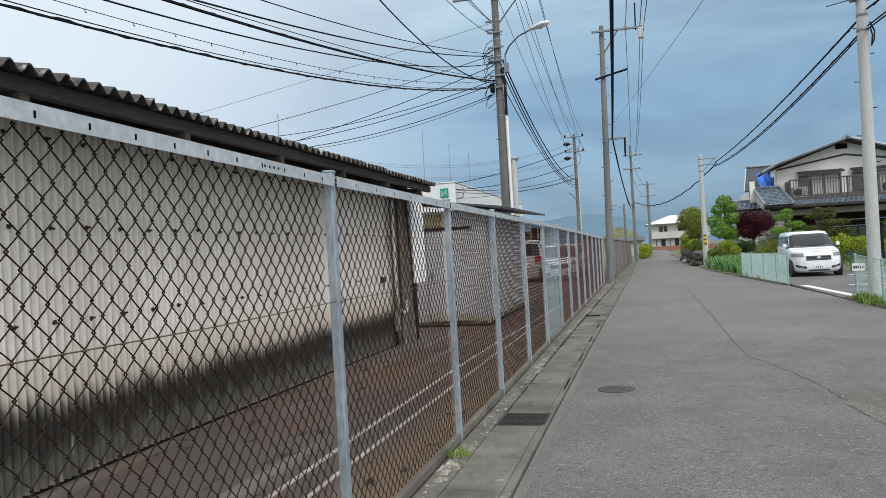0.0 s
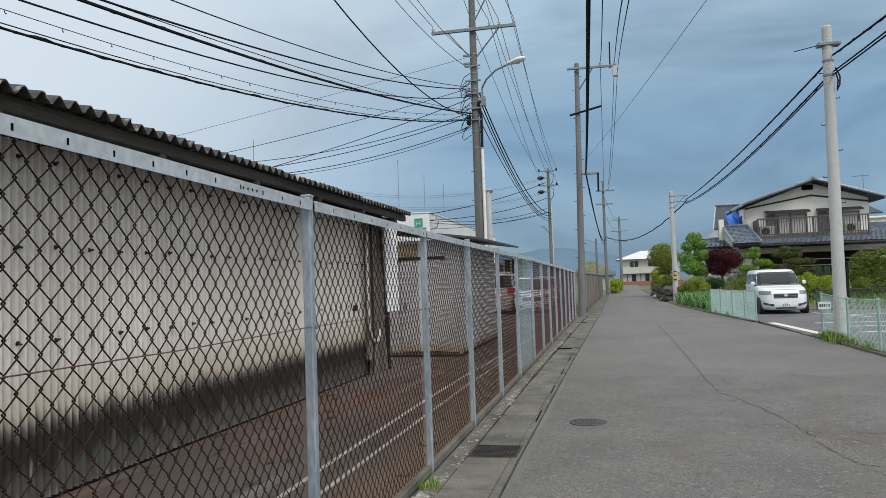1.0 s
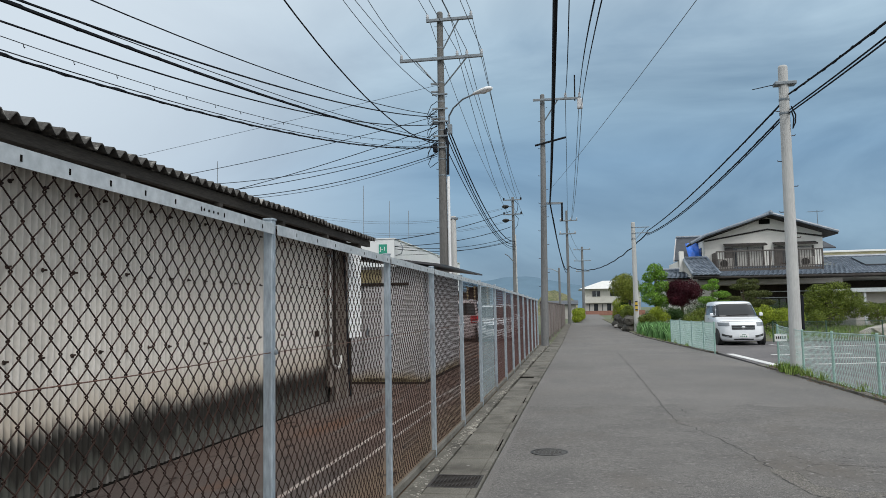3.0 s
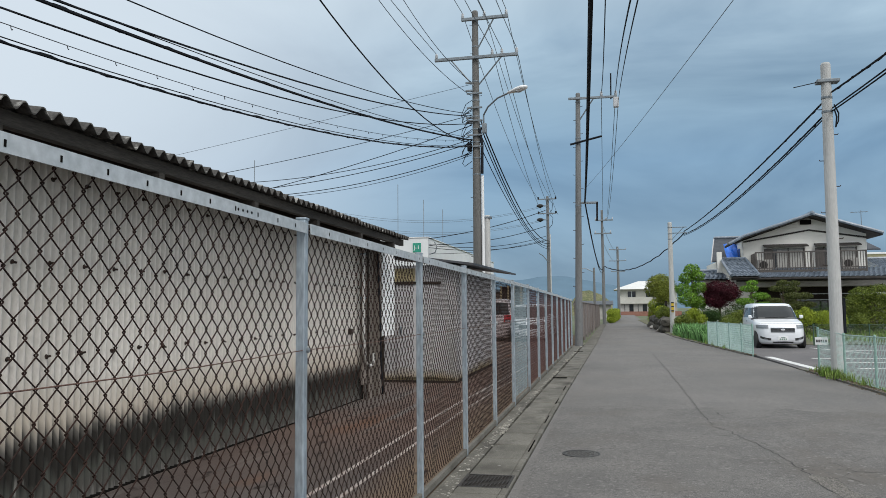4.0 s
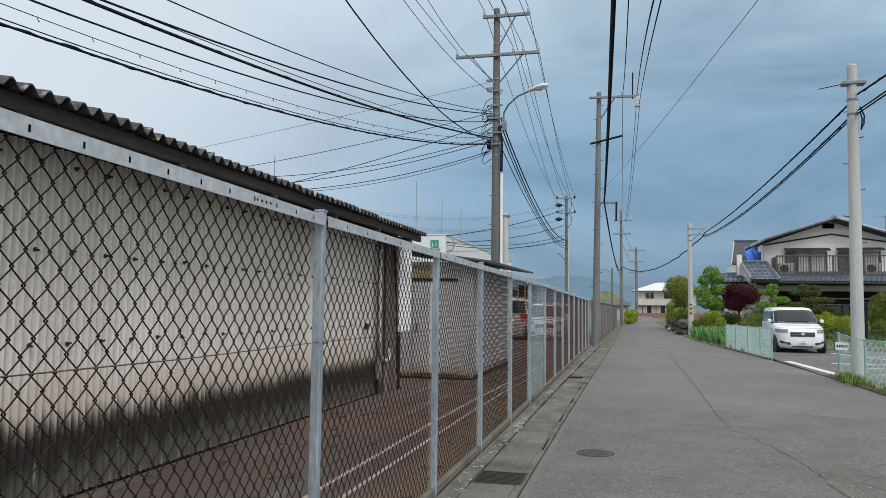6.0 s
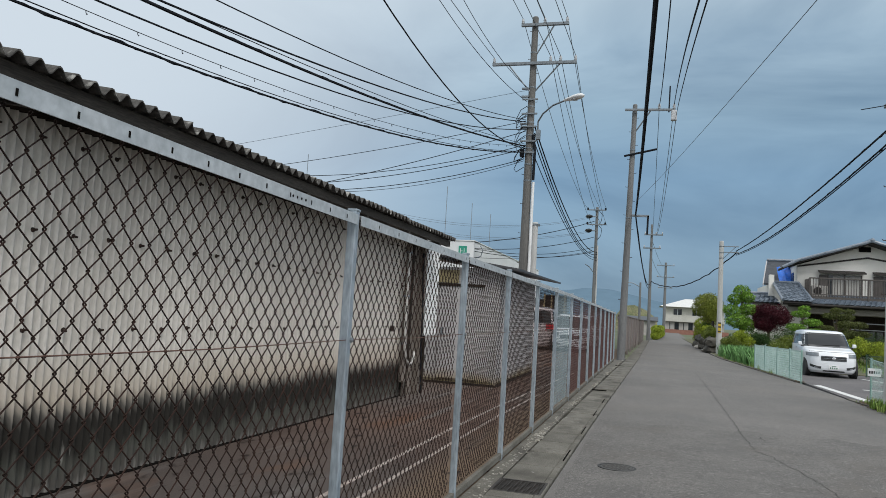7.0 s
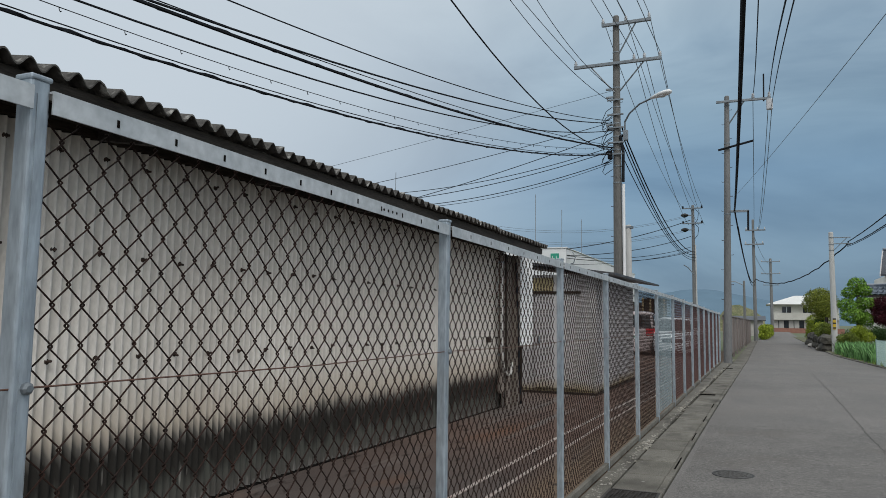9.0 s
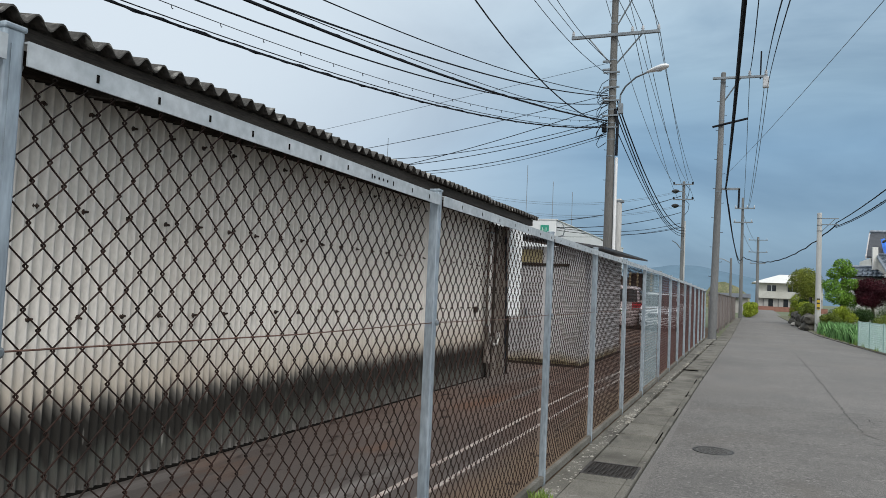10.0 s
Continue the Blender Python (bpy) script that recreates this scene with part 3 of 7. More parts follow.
for z in (0.94, 1.505, 2.03):
    for i in range(-4, 24):
        o = new("hook_bolt", bolt_me)
        o.parent = wall
        o.matrix_basis = pose(WX + 0.010, 2.70 + i * 0.3025 + random.uniform(-0.006, 0.006), z + random.uniform(-0.008, 0.008), 0, 90 + random.uniform(-15, 15), random.uniform(-12, 12))

EX, EZ, RP = -2.80, 2.225, 0.1185
verts, faces = [], []
R1 = 2.215 + 68 * RP
xs = [0.0, 0.6, 1.5, 3.0, 6.0]
n = int((R1 + 4.0) / RP * 10)
for i in range(n + 1):
    yy = R1 - i * RP / 10
    sheet = int((R1 - yy) / 0.711)
    lift = 0.006 * (1 - ((R1 - yy) / 0.711 - sheet)) + 0.004 * math.sin(sheet * 2.3)
    jag = 0.012 * math.sin(sheet * 5.1)
    dz = 0.025 * math.cos(2 * math.pi * i / 10)
    for x in xs:
        for th in (0.0, -0.008):
            verts.append((EX - x + (jag if x == 0 else 0), yy, EZ + 0.16 * x + dz + lift + th))
k = 2 * len(xs)
for i in range(n):
    a = i * k
    for j in range(len(xs) - 1):
        for s in (0, 1):
            faces.append((a + 2 * j + s, a + 2 * j + 2 + s, a + k + 2 * j + 2 + s, a + k + 2 * j + s))
    faces.append((a, a + 1, a + k + 1, a + k))
for j in range(len(xs) - 1):
    faces.append((2 * j, 2 * j + 1, 2 * j + 3, 2 * j + 2))
o = new("corrugated_roof", raw("corrugated_roof", verts, faces, M["roof_sheet"], False))
o.parent = store
part("eave_beam", box(B(), EX - 0.13, EX - 0.07, W0, R1 - 0.05, EZ - 0.105, EZ - 0.022, 0.004), M["eave_timber"], store)
part("purlin", box(B(), EX - 0.5, EX - 0.42, W0, R1 - 0.05, EZ - 0.06, EZ + 0.04, 0.004), M["timber"], store)
yy = R1 - 0.6
while yy > W0:
    bm = slab(B(), ((EX - 0.9, yy), (EX - 0.06, yy), (EX - 0.06, yy + 0.06), (EX - 0.9, yy + 0.06)), [EZ - 0.04, EZ - 0.17, EZ - 0.17, EZ - 0.04], [EZ + 0.03, EZ - 0.108, EZ - 0.108, EZ + 0.03])
    part("rafter", bm, M["eave_timber"], store)
    yy -= 1.35


# ---------- utility poles ----------
ins_me = mesh_of(lathe(B(), ((0.03, 0), (0.055, 0.02), (0.03, 0.05), (0.055, 0.07), (0.03, 0.10), (0.045, 0.13), (0.02, 0.16)), 8), "insulator", M["porcelain"], True)
step_me = mesh_of(tube(B(), [(0, 0, 0), (0.07, 0, 0), (0.08, 0, 0.02)], 0.008, 5), "step_bolt", M["bolt"])


def utility_pole(name, label, at, h, r0, r1, material, steps=True, group="utility poles along the lane", band_z=(), lean=0.0):
    p = thing(name, label, "utility pole", group, at=at)
    p.matrix_basis = pose(*at, 0, lean, 0)
    part("shaft", tube(B(), [(0, 0, -0.3), (0, 0, h * 0.5), (0, 0, h - 0.03), (0, 0, h)], [r0, (r0 + r1) / 2, r1, r1 * 0.8], 16), material, p, smooth=False)
    for z in band_z:
        r = r0 + (r1 - r0) * z / h
        part("band", lathe(B(), ((r + 0.001, z - 0.02), (r + 0.008, z - 0.018), (r + 0.008, z + 0.018), (r + 0.001, z + 0.02)), 14), M["steel"], p)
    if steps:
        z, k = 1.9, 0
        while z < h - 0.4:
            r = r0 + (r1 - r0) * z / h
            o = new("step_bolt", step_me)
            o.parent, o.matrix_basis = p, pose((r - 0.01) * (1 if k % 2 else -1), 0, z, 0, 0, 0 if k % 2 else 180)
            z += 0.45
            k += 1
    return p


def crossarm(p, x0, x1, z, y=-0.16, ins=(), size=0.045, brace=None, tilt=0.0):
    a = part("crossarm", box(B(), x0, x1, y - size, y + size, z - size, z + size, 0.006), M["steel"], p)
    for x in ins:
        o = new("insulator", ins_me)
        o.parent, o.location = a, (x, y, z + size)
    if brace:
        part("brace", tube(B(), [(brace[0], y, z - 0.02), (brace[1], 0, brace[2])], 0.022, 6), M["steel"], p)
    return a


# tall pole with street lamp
P1 = utility_pole("utility_pole", "tall stained concrete pole carrying a street lamp and crossarms", (-3.86, 22, 0), 10.45, 0.15, 0.095, M["pole_dark"], band_z=(5.3, 5.8, 6.3, 6.7, 7.1, 7.6, 8.2, 9.3))
crossarm(P1, -0.40, 1.06, 10.14, ins=(-0.36, 0.32, 1.0), brace=(0.62, 0.05, 9.2))
crossarm(P1, -1.25, 1.34, 8.92, ins=(-1.2, 0.55, 0.85, 1.3), brace=(0.85, 0.05, 8.05))
part("brace", tube(B(), [(-0.75, -0.16, 8.9), (-0.05, -0.1, 8.05)], 0.022, 6), M["steel"], P1)
part("splice_box", box(B(), -0.26, -0.13, -0.16, 0.0, 6.02, 6.26, 0.02), M["cable"], P1, "black cable splice box")
for k in range(9):
    a0 = 5.7 + 0.2 * k + 0.09 * math.sin(k * 2.3)
    part("jumper_wire", tube(B(), [(-0.12, -0.12, a0), (-0.34 - 0.05 * (k % 3), -0.16, a0 - 0.16), (-0.42, -0.1, a0 - 0.05 + 0.1 * (k % 2)), (-0.30, -0.1, a0 + 0.22), (-0.11, -0.1, a0 + 0.34)], 0.011, 5), M["cable"], P1)
for z in (6.15, 6.5, 6.95, 7.35, 7.8):
    part("cable_clamp", box(B(), -0.26, 0.22, -0.17, -0.12, z - 0.025, z + 0.025, 0.006), M["steel"], P1)
part("cable_riser", tube(B(), [(0.12, -0.1, 6.7), (0.2, -0.13, 6.2), (0.19, -0.13, 5.3)], 0.045, 7), M["cable"], P1, "bundle of black riser cables")
part("conduit", tube(B(), [(0.19, -0.06, 0.0), (0.185, -0.06, 5.25)], 0.045, 8), M["white"], P1, "white plastic conduit")
for z in (6.9, 7.05, 7.9, 8.15):
    part("spool_bracket", box(B(), -0.30, -0.08, -0.13, -0.07, z - 0.03, z + 0.03, 0.008), M["steel"], P1)
lamp_pts = [(0.25, -0.1, 6.75), (0.26, -0.15, 7.1), (0.42, -0.3, 7.3), (0.75, -0.55, 7.48), (1.15, -0.8, 7.55)]
arm = part("lamp_arm", tube(B(), lamp_pts, 0.026, 8), M["steel"], P1)
head = part("lamp_head", lathe(B(), ((0.05, -0.34), (0.09, -0.2), (0.135, 0.02), (0.14, 0.16), (0.10, 0.28), (0.03, 0.33)), 14), M["white"], P1, "white street lamp housing", smooth=True)
head.matrix_basis = pose(1.40, -0.93, 7.58, 0, 84, -25) @ Matrix.Diagonal((0.55, 1, 1, 1))
part("lamp_glass", lathe(B(), ((0.02, 0), (0.1, 0.02), (0.09, 0.05)), 12, (1.42, -0.94, 7.49)), M["porcelain"], P1)
part("lamp_control_box", box(B(), 0.2, 0.34, -0.16, -0.04, 6.55, 6.85, 0.01), M["steel"], P1)

# second pole at the fence
P2 = utility_pole("utility_pole", "weathered concrete pole with one crossarm standing at the fence", (-0.98, 24, 0), 8.2, 0.122, 0.072, M["pole"], band_z=(4.5, 6.7, 7.9), lean=1.0)
crossarm(P2, -0.30, 1.25, 7.98, ins=(0.75, 1.2), brace=(0.5, 0.05, 7.3), size=0.035)
part("guard_bar", tube(B(), [(-0.25, -0.12, 6.48), (0.75, -0.12, 6.72)], 0.035, 6), M["cable"], P2, "dark slanting bar")
part("cutout_switch", box(B(), 1.12, 1.30, -0.26, -0.1, 7.62, 7.95, 0.03), M["porcelain"], P2, "pale fuse switch")
part("lightning_rod", tube(B(), [(1.05, -0.16, 7.9), (1.05, -0.16, 8.75)], 0.022, 6), M["cable"], P2)
part("cable_bracket", box(B(), 0.1, 0.62, -0.06, 0.0, 4.55, 4.62, 0.006), M["steel"], P2)
part("drop_bracket", box(B(), 0.56, 0.62, -0.06, 0.0, 4.0, 4.6, 0.006), M["cable"], P2)

# further poles
P3 = utility_pole("utility_pole", "distant pole with two crossarms and dark transformers", (-3.95, 50, 0), 8.8, 0.13, 0.09, M["pole"], steps=False)
for z in (8.58, 7.60):
    crossarm(P3, -0.64, 0.60, z, size=0.035)
    for x in (-0.6, 0.56):
        part("insulator", lathe(B(), ((0.03, -0.02), (0.075, 0.03), (0.05, 0.08), (0.07, 0.12), (0.03, 0.16)), 8, (x, -0.16, z)), M["cable"], P3)
    part("riser", tube(B(), [(0.1, -0.1, z), (0.36, -0.14, z - 0.3), (0.3, -0.12, z - 0.75), (0.1, -0.1, z - 1.0)], 0.018, 5), M["cable"], P3)
part("pipe", tube(B(), [(0.15, -0.05, 0.0), (0.13, -0.05, 6.2)], 0.045, 7), M["pole_light"], P3, "pale cable conduit")
for z in (8.0, 7.05):
    part("mount", box(B(), -0.4, 0.0, -0.13, -0.07, z + 0.1, z + 0.16), M["steel"], P3)
    part("transformer", lathe(B(), ((0.05, 0), (0.19, 0.07), (0.26, 0.14), (0.2, 0.22), (0.05, 0.27)), 10, (-0.5, -0.1, z)), M["black"], P3, "dark pole-mounted transformer")
part("lamp_arm", tube(B(), [(0, -0.1, 4.3), (-0.35, -0.2, 4.75), (-0.6, -0.3, 4.9)], 0.03, 6), M["steel"], P3)
P4 = utility_pole("utility_pole", "distant concrete pole with crossarms at the end of the fence", (-0.42, 56, 0), 8.5, 0.13, 0.08, M["pole"], steps=False)
crossarm(P4, -0.52, 0.80, 7.72, ins=(-0.45, 0.3, 0.75))
crossarm(P4, -0.58, 0.68, 6.73, ins=(-0.5, 0.6))
P5 = utility_pole("utility_pole", "far pole with crossarms over the lane's end", (1.15, 100, 0), 9.3, 0.2, 0.14, M["pole"], steps=False)
crossarm(P5, -1.1, 1.1, 8.9, ins=(-1, 0, 1))
crossarm(P5, -1.1, 1.1, 7.4, ins=(-1, 0, 1))
crossarm(P5, -0.9, 0.9, 6.0, ins=(-0.8, 0.8))
P6 = utility_pole("utility_pole", "far slim pole beside the lane", (-1.6, 82, 0), 5.6, 0.15, 0.1, M["pole"], steps=False)
part("lamp_arm", tube(B(), [(0, 0, 5.1), (-0.8, 0, 5.5), (-1.9, 0, 5.55)], 0.05, 6), M["steel"], P6)
P7 = utility_pole("utility_pole", "pale slim pole behind the shed", (-4.2, 26, 0), 4.55, 0.11, 0.1, M["pole_light"], steps=False)
part("cap", box(B(), -0.16, 0.16, -0.1, 0.1, 4.42, 4.50, 0.01), M["steel"], P7)

PR = utility_pole("utility_pole", "pale concrete pole standing among grass at the car park fence", (3.73, 13.7, 0), 5.42, 0.109, 0.08, M["pole_light"], steps=True, band_z=(4.55, 4.8, 5.1), lean=0.45)
part("guard_strip", box(B(), 0.11, 0.15, -0.03, 0.03, 0.75, 1.35, 0.006), M["cable"], PR)
part("stub_wire", tube(B(), [(-0.08, 0, 5.1), (-0.55, -0.1, 4.99)], 0.008, 5), M["cable"], PR)
part("clamp", box(B(), -0.16, 0.2, -0.1, 0.1, 5.06, 5.12, 0.01), M["steel"], PR)
part("cable_coil", tube(B(), [(0.09, -0.08, 4.66), (0.15, -0.1, 4.5), (0.14, -0.1, 4.36), (0.10, -0.09, 4.26), (0.12, -0.09, 4.44), (0.09, -0.08, 4.58)], 0.014, 6), M["cable"], PR, "hanging coil of black cable")
PG = utility_pole("utility_pole", "pale concrete pole with yellow warning plate by the garden", (2.84, 36, 0), 5.2, 0.125, 0.095, M["pole_light"], steps=False, band_z=(4.4, 4.65, 4.95))
for z in (4.95, 4.68):
    part("bracket_arm", box(B(), 0.0, 0.75, -0.05, -0.02, z - 0.02, z + 0.02, 0.005), M["steel"], PG)
part("bracket_brace", tube(B(), [(0.05, -0.03, 4.35), (0.62, -0.03, 4.95)], 0.015, 5), M["steel"], PG)
M["yellow"] = mat("yellow_warning_plastic", (0.62, 0.42, 0.03), (0.5, 0.33, 0.03), scale=5, rough=0.5, bump=0.03)
part("warning_plate", box(B(), -0.06, 0.06, -0.135, -0.11, 0.98, 1.45, 0.006), M["yellow"], PG, "yellow warning plate with black bands")
for z in (1.0, 1.2, 1.38):
    part("black_band", box(B(), -0.061, 0.061, -0.139, -0.134, z + 0.02, z + 0.08), M["black"], PG)


# ---------- overhead cables ----------
def cable(a, b, sag, r, material="cable", run=0.0, label="black overhead cable between poles", seg=26, wob=0.0, group="overhead cables", extra=None, fro=0.0):
    """A sagging cable from a to b; run: how far it goes on past b, as a share of its length."""
    a, b = Vector(a), Vector(b)
    pts = []
    for i in range(seg + 1):
        s = -fro + (1 + run + fro) * i / seg
        p = a.lerp(b, s)
        p.z -= 4 * sag * s * (1 - s)
        if wob:
            p.z += wob * math.sin(i * 2.1)
            p.x += wob * math.cos(i * 1.7)
        pts.append(p)
    t = thing("overhead_cable", label, "cable", group, at=a)
    bm = tube(B(), [p - a for p in pts], r, 5)
    part("strand", bm, M[material], t)
    if extra:
        extra(t, [p - a for p in pts])
    return t


def hangers(t, pts):
    me = bpy.data.meshes.get("cable_hanger")
    if not me:
        me = mesh_of(tube(B(), [(0, 0, 0), (0, 0.005, -0.025), (0, 0.018, -0.04), (0, 0.028, -0.028)], 0.0055, 4), "cable_hanger", M["cable"])
    for i in range(34):
        s = (i + 0.5) / 34 * (len(pts) - 1)
        k = int(s)
        o = new("cable_hanger", me)
        o.parent, o.location = t, pts[k].lerp(pts[min(k + 1, len(pts) - 1)], s - k)


def lashing(t, pts):
    """A second thinner strand wound along the cable."""
    bm = B()
    q = []
    n = len(pts) * 5
    for i in range(n):
        s = i / (n - 1) * (len(pts) - 1)
        k = min(int(s), len(pts) - 2)
        p = pts[k].lerp(pts[k + 1], s - k)
        q.append(p + Vector((0.014 * math.cos(i * 1.3), 0, 0.014 * math.sin(i * 1.3) - 0.006 * math.sin(i * 0.37))))
    tube(bm, q, 0.010, 4)
    part("lashing_wire", bm, M["cable"], t)


H1 = (-3.98, 21.9)
cable((*H1, 7.17), (-5.68, 9, 5.21), 0.205, 0.010, run=0.9)
cable((*H1, 7.11), (-5.37, 6, 4.32), 0.279, 0.014, run=0.6)
cable((*H1, 6.36), (-5.57, 7, 4.47), 0.190, 0.022, run=0.6, label="thick lashed telephone cable", extra=lashing, seg=40)
cable((*H1, 6.42), (-5.57, 7, 4.55), 0.170, 0.007, run=0.6)
cable((*H1, 6.88), (-5.57, 7, 4.25), 0.347, 0.012, run=0.6)
cable((*H1, 6.38), (-5.84, 6, 4.09), 0.393, 0.005, run=0.5, label="thin wire with open cable hooks", extra=hangers, seg=60)
cable((*H1, 6.17), (-5.83, 6, 3.89), 0.367, 0.015, run=0.5, label="lashed black telephone cable between poles", extra=lashing, seg=40)
cable((*H1, 6.20), (-5.83, 6, 3.94), 0.360, 0.007, run=0.5)
cable((*H1, 6.28), (-4.22, 11, 5.89), 0.430, 0.014, run=1.2)
cable((*H1, 7.74), (-6.5, 9, 11.77), 1.095, 0.009)
cable((*H1, 8.17), (-6.5, 9, 14.72), 1.64, 0.009)
for z, bx, bz, sg, r in ((8.1, -14.16, 6.46, 0.02, 0.006), (7.14, -12.22, 5.78, 0.08, 0.010), (6.39, -11.13, 5.41, 0.22, 0.011), (6.82, -10.6, 5.19, 0.08, 0.012), (6.27, -10.33, 5.21, 0.14, 0.012), (5.96, -9.8, 4.97, 0.16, 0.012), (5.90, -9.6, 4.90, 0.18, 0.008)):
    cable((*H1, z), (bx, 22.0, bz), sg, r, run=0.7, label="service cable towards the factory")
# high wires along the lane, past the eye
for x, z, bx, bz in ((-4.22, 10.34, -4.5, 10.6), (-3.54, 10.34, -3.8, 10.7), (-2.86, 10.34, -3.0, 10.6), (-5.06, 9.12, -5.6, 9.4), (-3.31, 9.12, -3.6, 9.4), (-3.01, 9.12, -3.2, 9.4), (-2.56, 9.12, -2.8, 9.4)):
    cable((x, 21.84, z), (bx, -14, bz), 0.55, 0.010, "wire_far", label="thin high wire along the lane")
for x, z, x3, z3 in ((-4.22, 10.34, -4.6, 8.7), (-3.54, 10.34, -3.75, 8.7), (-2.86, 10.34, -3.35, 8.7), (-3.31, 9.12, -4.2, 7.5), (-3.01, 9.12, -3.6, 7.5), (-2.56, 9.12, -3.25, 7.5)):
    cable((x, 21.84, z), (x3, 49.85, z3), 0.7, 0.010, "wire_far", label="thin high wire along the lane")
for z, z3, r, sg in ((6.95, 5.75, 0.022, 0.98), (6.75, 5.6, 0.02, 1.08), (6.5, 5.4, 0.016, 0.98), (6.1, 5.2, 0.014, 0.8)):
    cable((-3.7, 21.9, z), (-3.85, 49.9, z3), sg, r, label="black cable sagging between poles")
# the second pole's wires
cable((-0.69, 23.9, 4.6), (-0.10, 7, 3.96), 0.23, 0.026, run=1.0, label="thick lashed cable over the lane", extra=lashing, seg=44)
cable((-0.09, 23.84, 8.1), (0.05, 12, 5.9), 0.22, 0.010, run=0.8)
cable((0.36, 23.84, 8.1), (0.33, 10, 5.1), -0.14, 0.011, run=0.6)
cable((0.42, 23.84, 7.7), (0.40, 10, 5.0), -0.10, 0.009, run=0.6)
cable((-0.7, 23.9, 5.0), (1.22, 8, 4.24), 0.06, 0.004, "wire_far", run=0.8, label="thin wire crossing over the lane")
for x, z, r, sg in ((-0.09, 8.1, 0.011, 0.5), (0.36, 8.1, 0.011, 0.5), (0.42, 7.6, 0.011, 0.6)):
    cable((x, 23.84, z), (x * 0.6 - 0.3, 55.8, 7.75), sg, r, "wire_far")
cable((-0.69, 23.9, 4.6), (-0.35, 55.8, 4.3), 1.0, 0.024, label="thick lashed cable over the lane", extra=lashing)
cable((-0.6, 23.9, 4.1), (-0.35, 55.8, 4.1), 0.9, 0.014)
cable((-0.35, 55.8, 4.3), (3.5, 36, 4.7), 0.9, 0.028, label="sagging lashed cable crossing the lane", extra=lashing, seg=34, wob=0.02)
for z in (7.75, 6.4):
    cable((-0.5, 56, z), (1.1, 100, z + 0.9), 0.6, 0.014, "wire_far")
# the car park side
cable((3.83, 13.62, 4.88), (3.95, -6, 4.60), 0.33, 0.017, extra=lashing, seg=40)
cable((3.83, 13.62, 4.60), (3.95, -6, 4.54), 0.24, 0.013)
cable((3.83, 13.62, 4.55), (3.95, -6, 4.48), 0.24, 0.013)
cable((3.74, 13.8, 4.76), (3.46, 35.95, 4.74), 0.17, 0.018, extra=lashing, seg=30)
cable((3.74, 13.8, 4.52), (3.46, 35.95, 4.60), 0.28, 0.016, extra=lashing, seg=30)
cable((3.74, 13.8, 4.47), (3.46, 35.95, 4.55), 0.28, 0.012)
for z, ez, sg, r in ((7.83, 5.15, 0.22, 0.022), (6.76, 4.8, 0.30, 0.020), (6.07, 4.78, 0.38, 0.016), (5.77, 4.65, 0.36, 0.018), (5.84, 4.3, 0.25, 0.012)):
    cable((-4.1, 49.95, z), (-9.78, 39.92, ez), sg, r, label="service cable to the white building")
for z, ez in ((8.1, 6.7), (8.02, 6.58), (7.15, 5.98), (7.07, 5.86)):
    cable((-4.45, 49.9, z), (-11.56, 44, ez), 0.3, 0.008, "wire_far", run=1.2, label="thin paired wire above the white building")


# ---------- yard: shed, fittings, cars, factory ----------
# lines on the yard
for k, (pts, w) in enumerate(((((-1.92, 2.5), (-1.955, 4.7), (-1.965, 7.4), (-1.93, 9.8), (-1.82, 13), (-1.7, 17)), 0.035), (((-1.72, 2.6), (-1.732, 4.1), (-1.742, 6.6), (-1.742, 8.8), (-1.70, 10.8), (-1.62, 13)), 0.03))):
    bm = B()
    for a, b in zip(pts, pts[1:]):
        slab(bm, ((a[0] - w / 2, a[1]), (a[0] + w / 2, a[1]), (b[0] + w / 2, b[1]), (b[0] - w / 2, b[1])), -0.02, -0.007)
    solid("yard_line", bm, M["yardpaint"], "faded white line painted on the reddish yard", "road marking", group="yard lines")

# small grey shed with lap siding
shed = thing("shed", "small grey shed with lap siding and a dark flat roof", "shed")
SX0, SX1, SY0, SY1, SH = -5.2, -2.50, 12.1, 15.9, 1.95
part("core", box(B(), SX0, SX1 - 0.02, SY0 + 0.02, SY1, -0.05, SH), M["shed"], shed)
board_f = mesh_of(slab(B(), ((0, 0), (SX1 - SX0, 0), (SX1 - SX0, 0.02), (0, 0.02)), 0, 0.118), "siding_board", M["shed"])
for i in range(16):
    o = new("siding_board", board_f)
    o.parent, o.matrix_basis = shed, pose(SX0, SY0 - 0.004, 0.06 + i * 0.118, -4, 0, 0)
    bm = slab(B(), ((0, 0), (0.02, 0), (0.02, SY1 - SY0), (0, SY1 - SY0)), 0, 0.118)
    o = part("siding_board", bm, M["shed"], shed)
    o.matrix_basis = pose(SX1 - 0.02, SY0, 0.06 + i * 0.118, 0, 4, 0)
part("corner_trim", box(B(), SX1 - 0.035, SX1 + 0.012, SY0 - 0.016, SY0 + 0.03, 0.02, SH, 0.004), M["shed"], shed)
part("roof", slab(B(), ((SX0 - 0.2, SY0 - 0.25), (SX1 + 0.36, SY0 - 0.25), (SX1 + 0.36, SY1 + 1.5), (SX0 - 0.2, SY1 + 1.5)), [2.36, 1.92, 1.995, 2.46], [2.40, 1.955, 2.03, 2.50]), M["tin"], shed, "thin dark metal roof")
door = part("door", box(B(), -3.52, -2.80, SY0 - 0.035, SY0 - 0.005, 0.08, 1.62, 0.006), M["shed"], shed, "plain grey shed door")
part("door_head", box(B(), -3.60, -2.74, SY0 - 0.06, SY0 - 0.005, 1.63, 1.67, 0.004), M["timber"], shed)
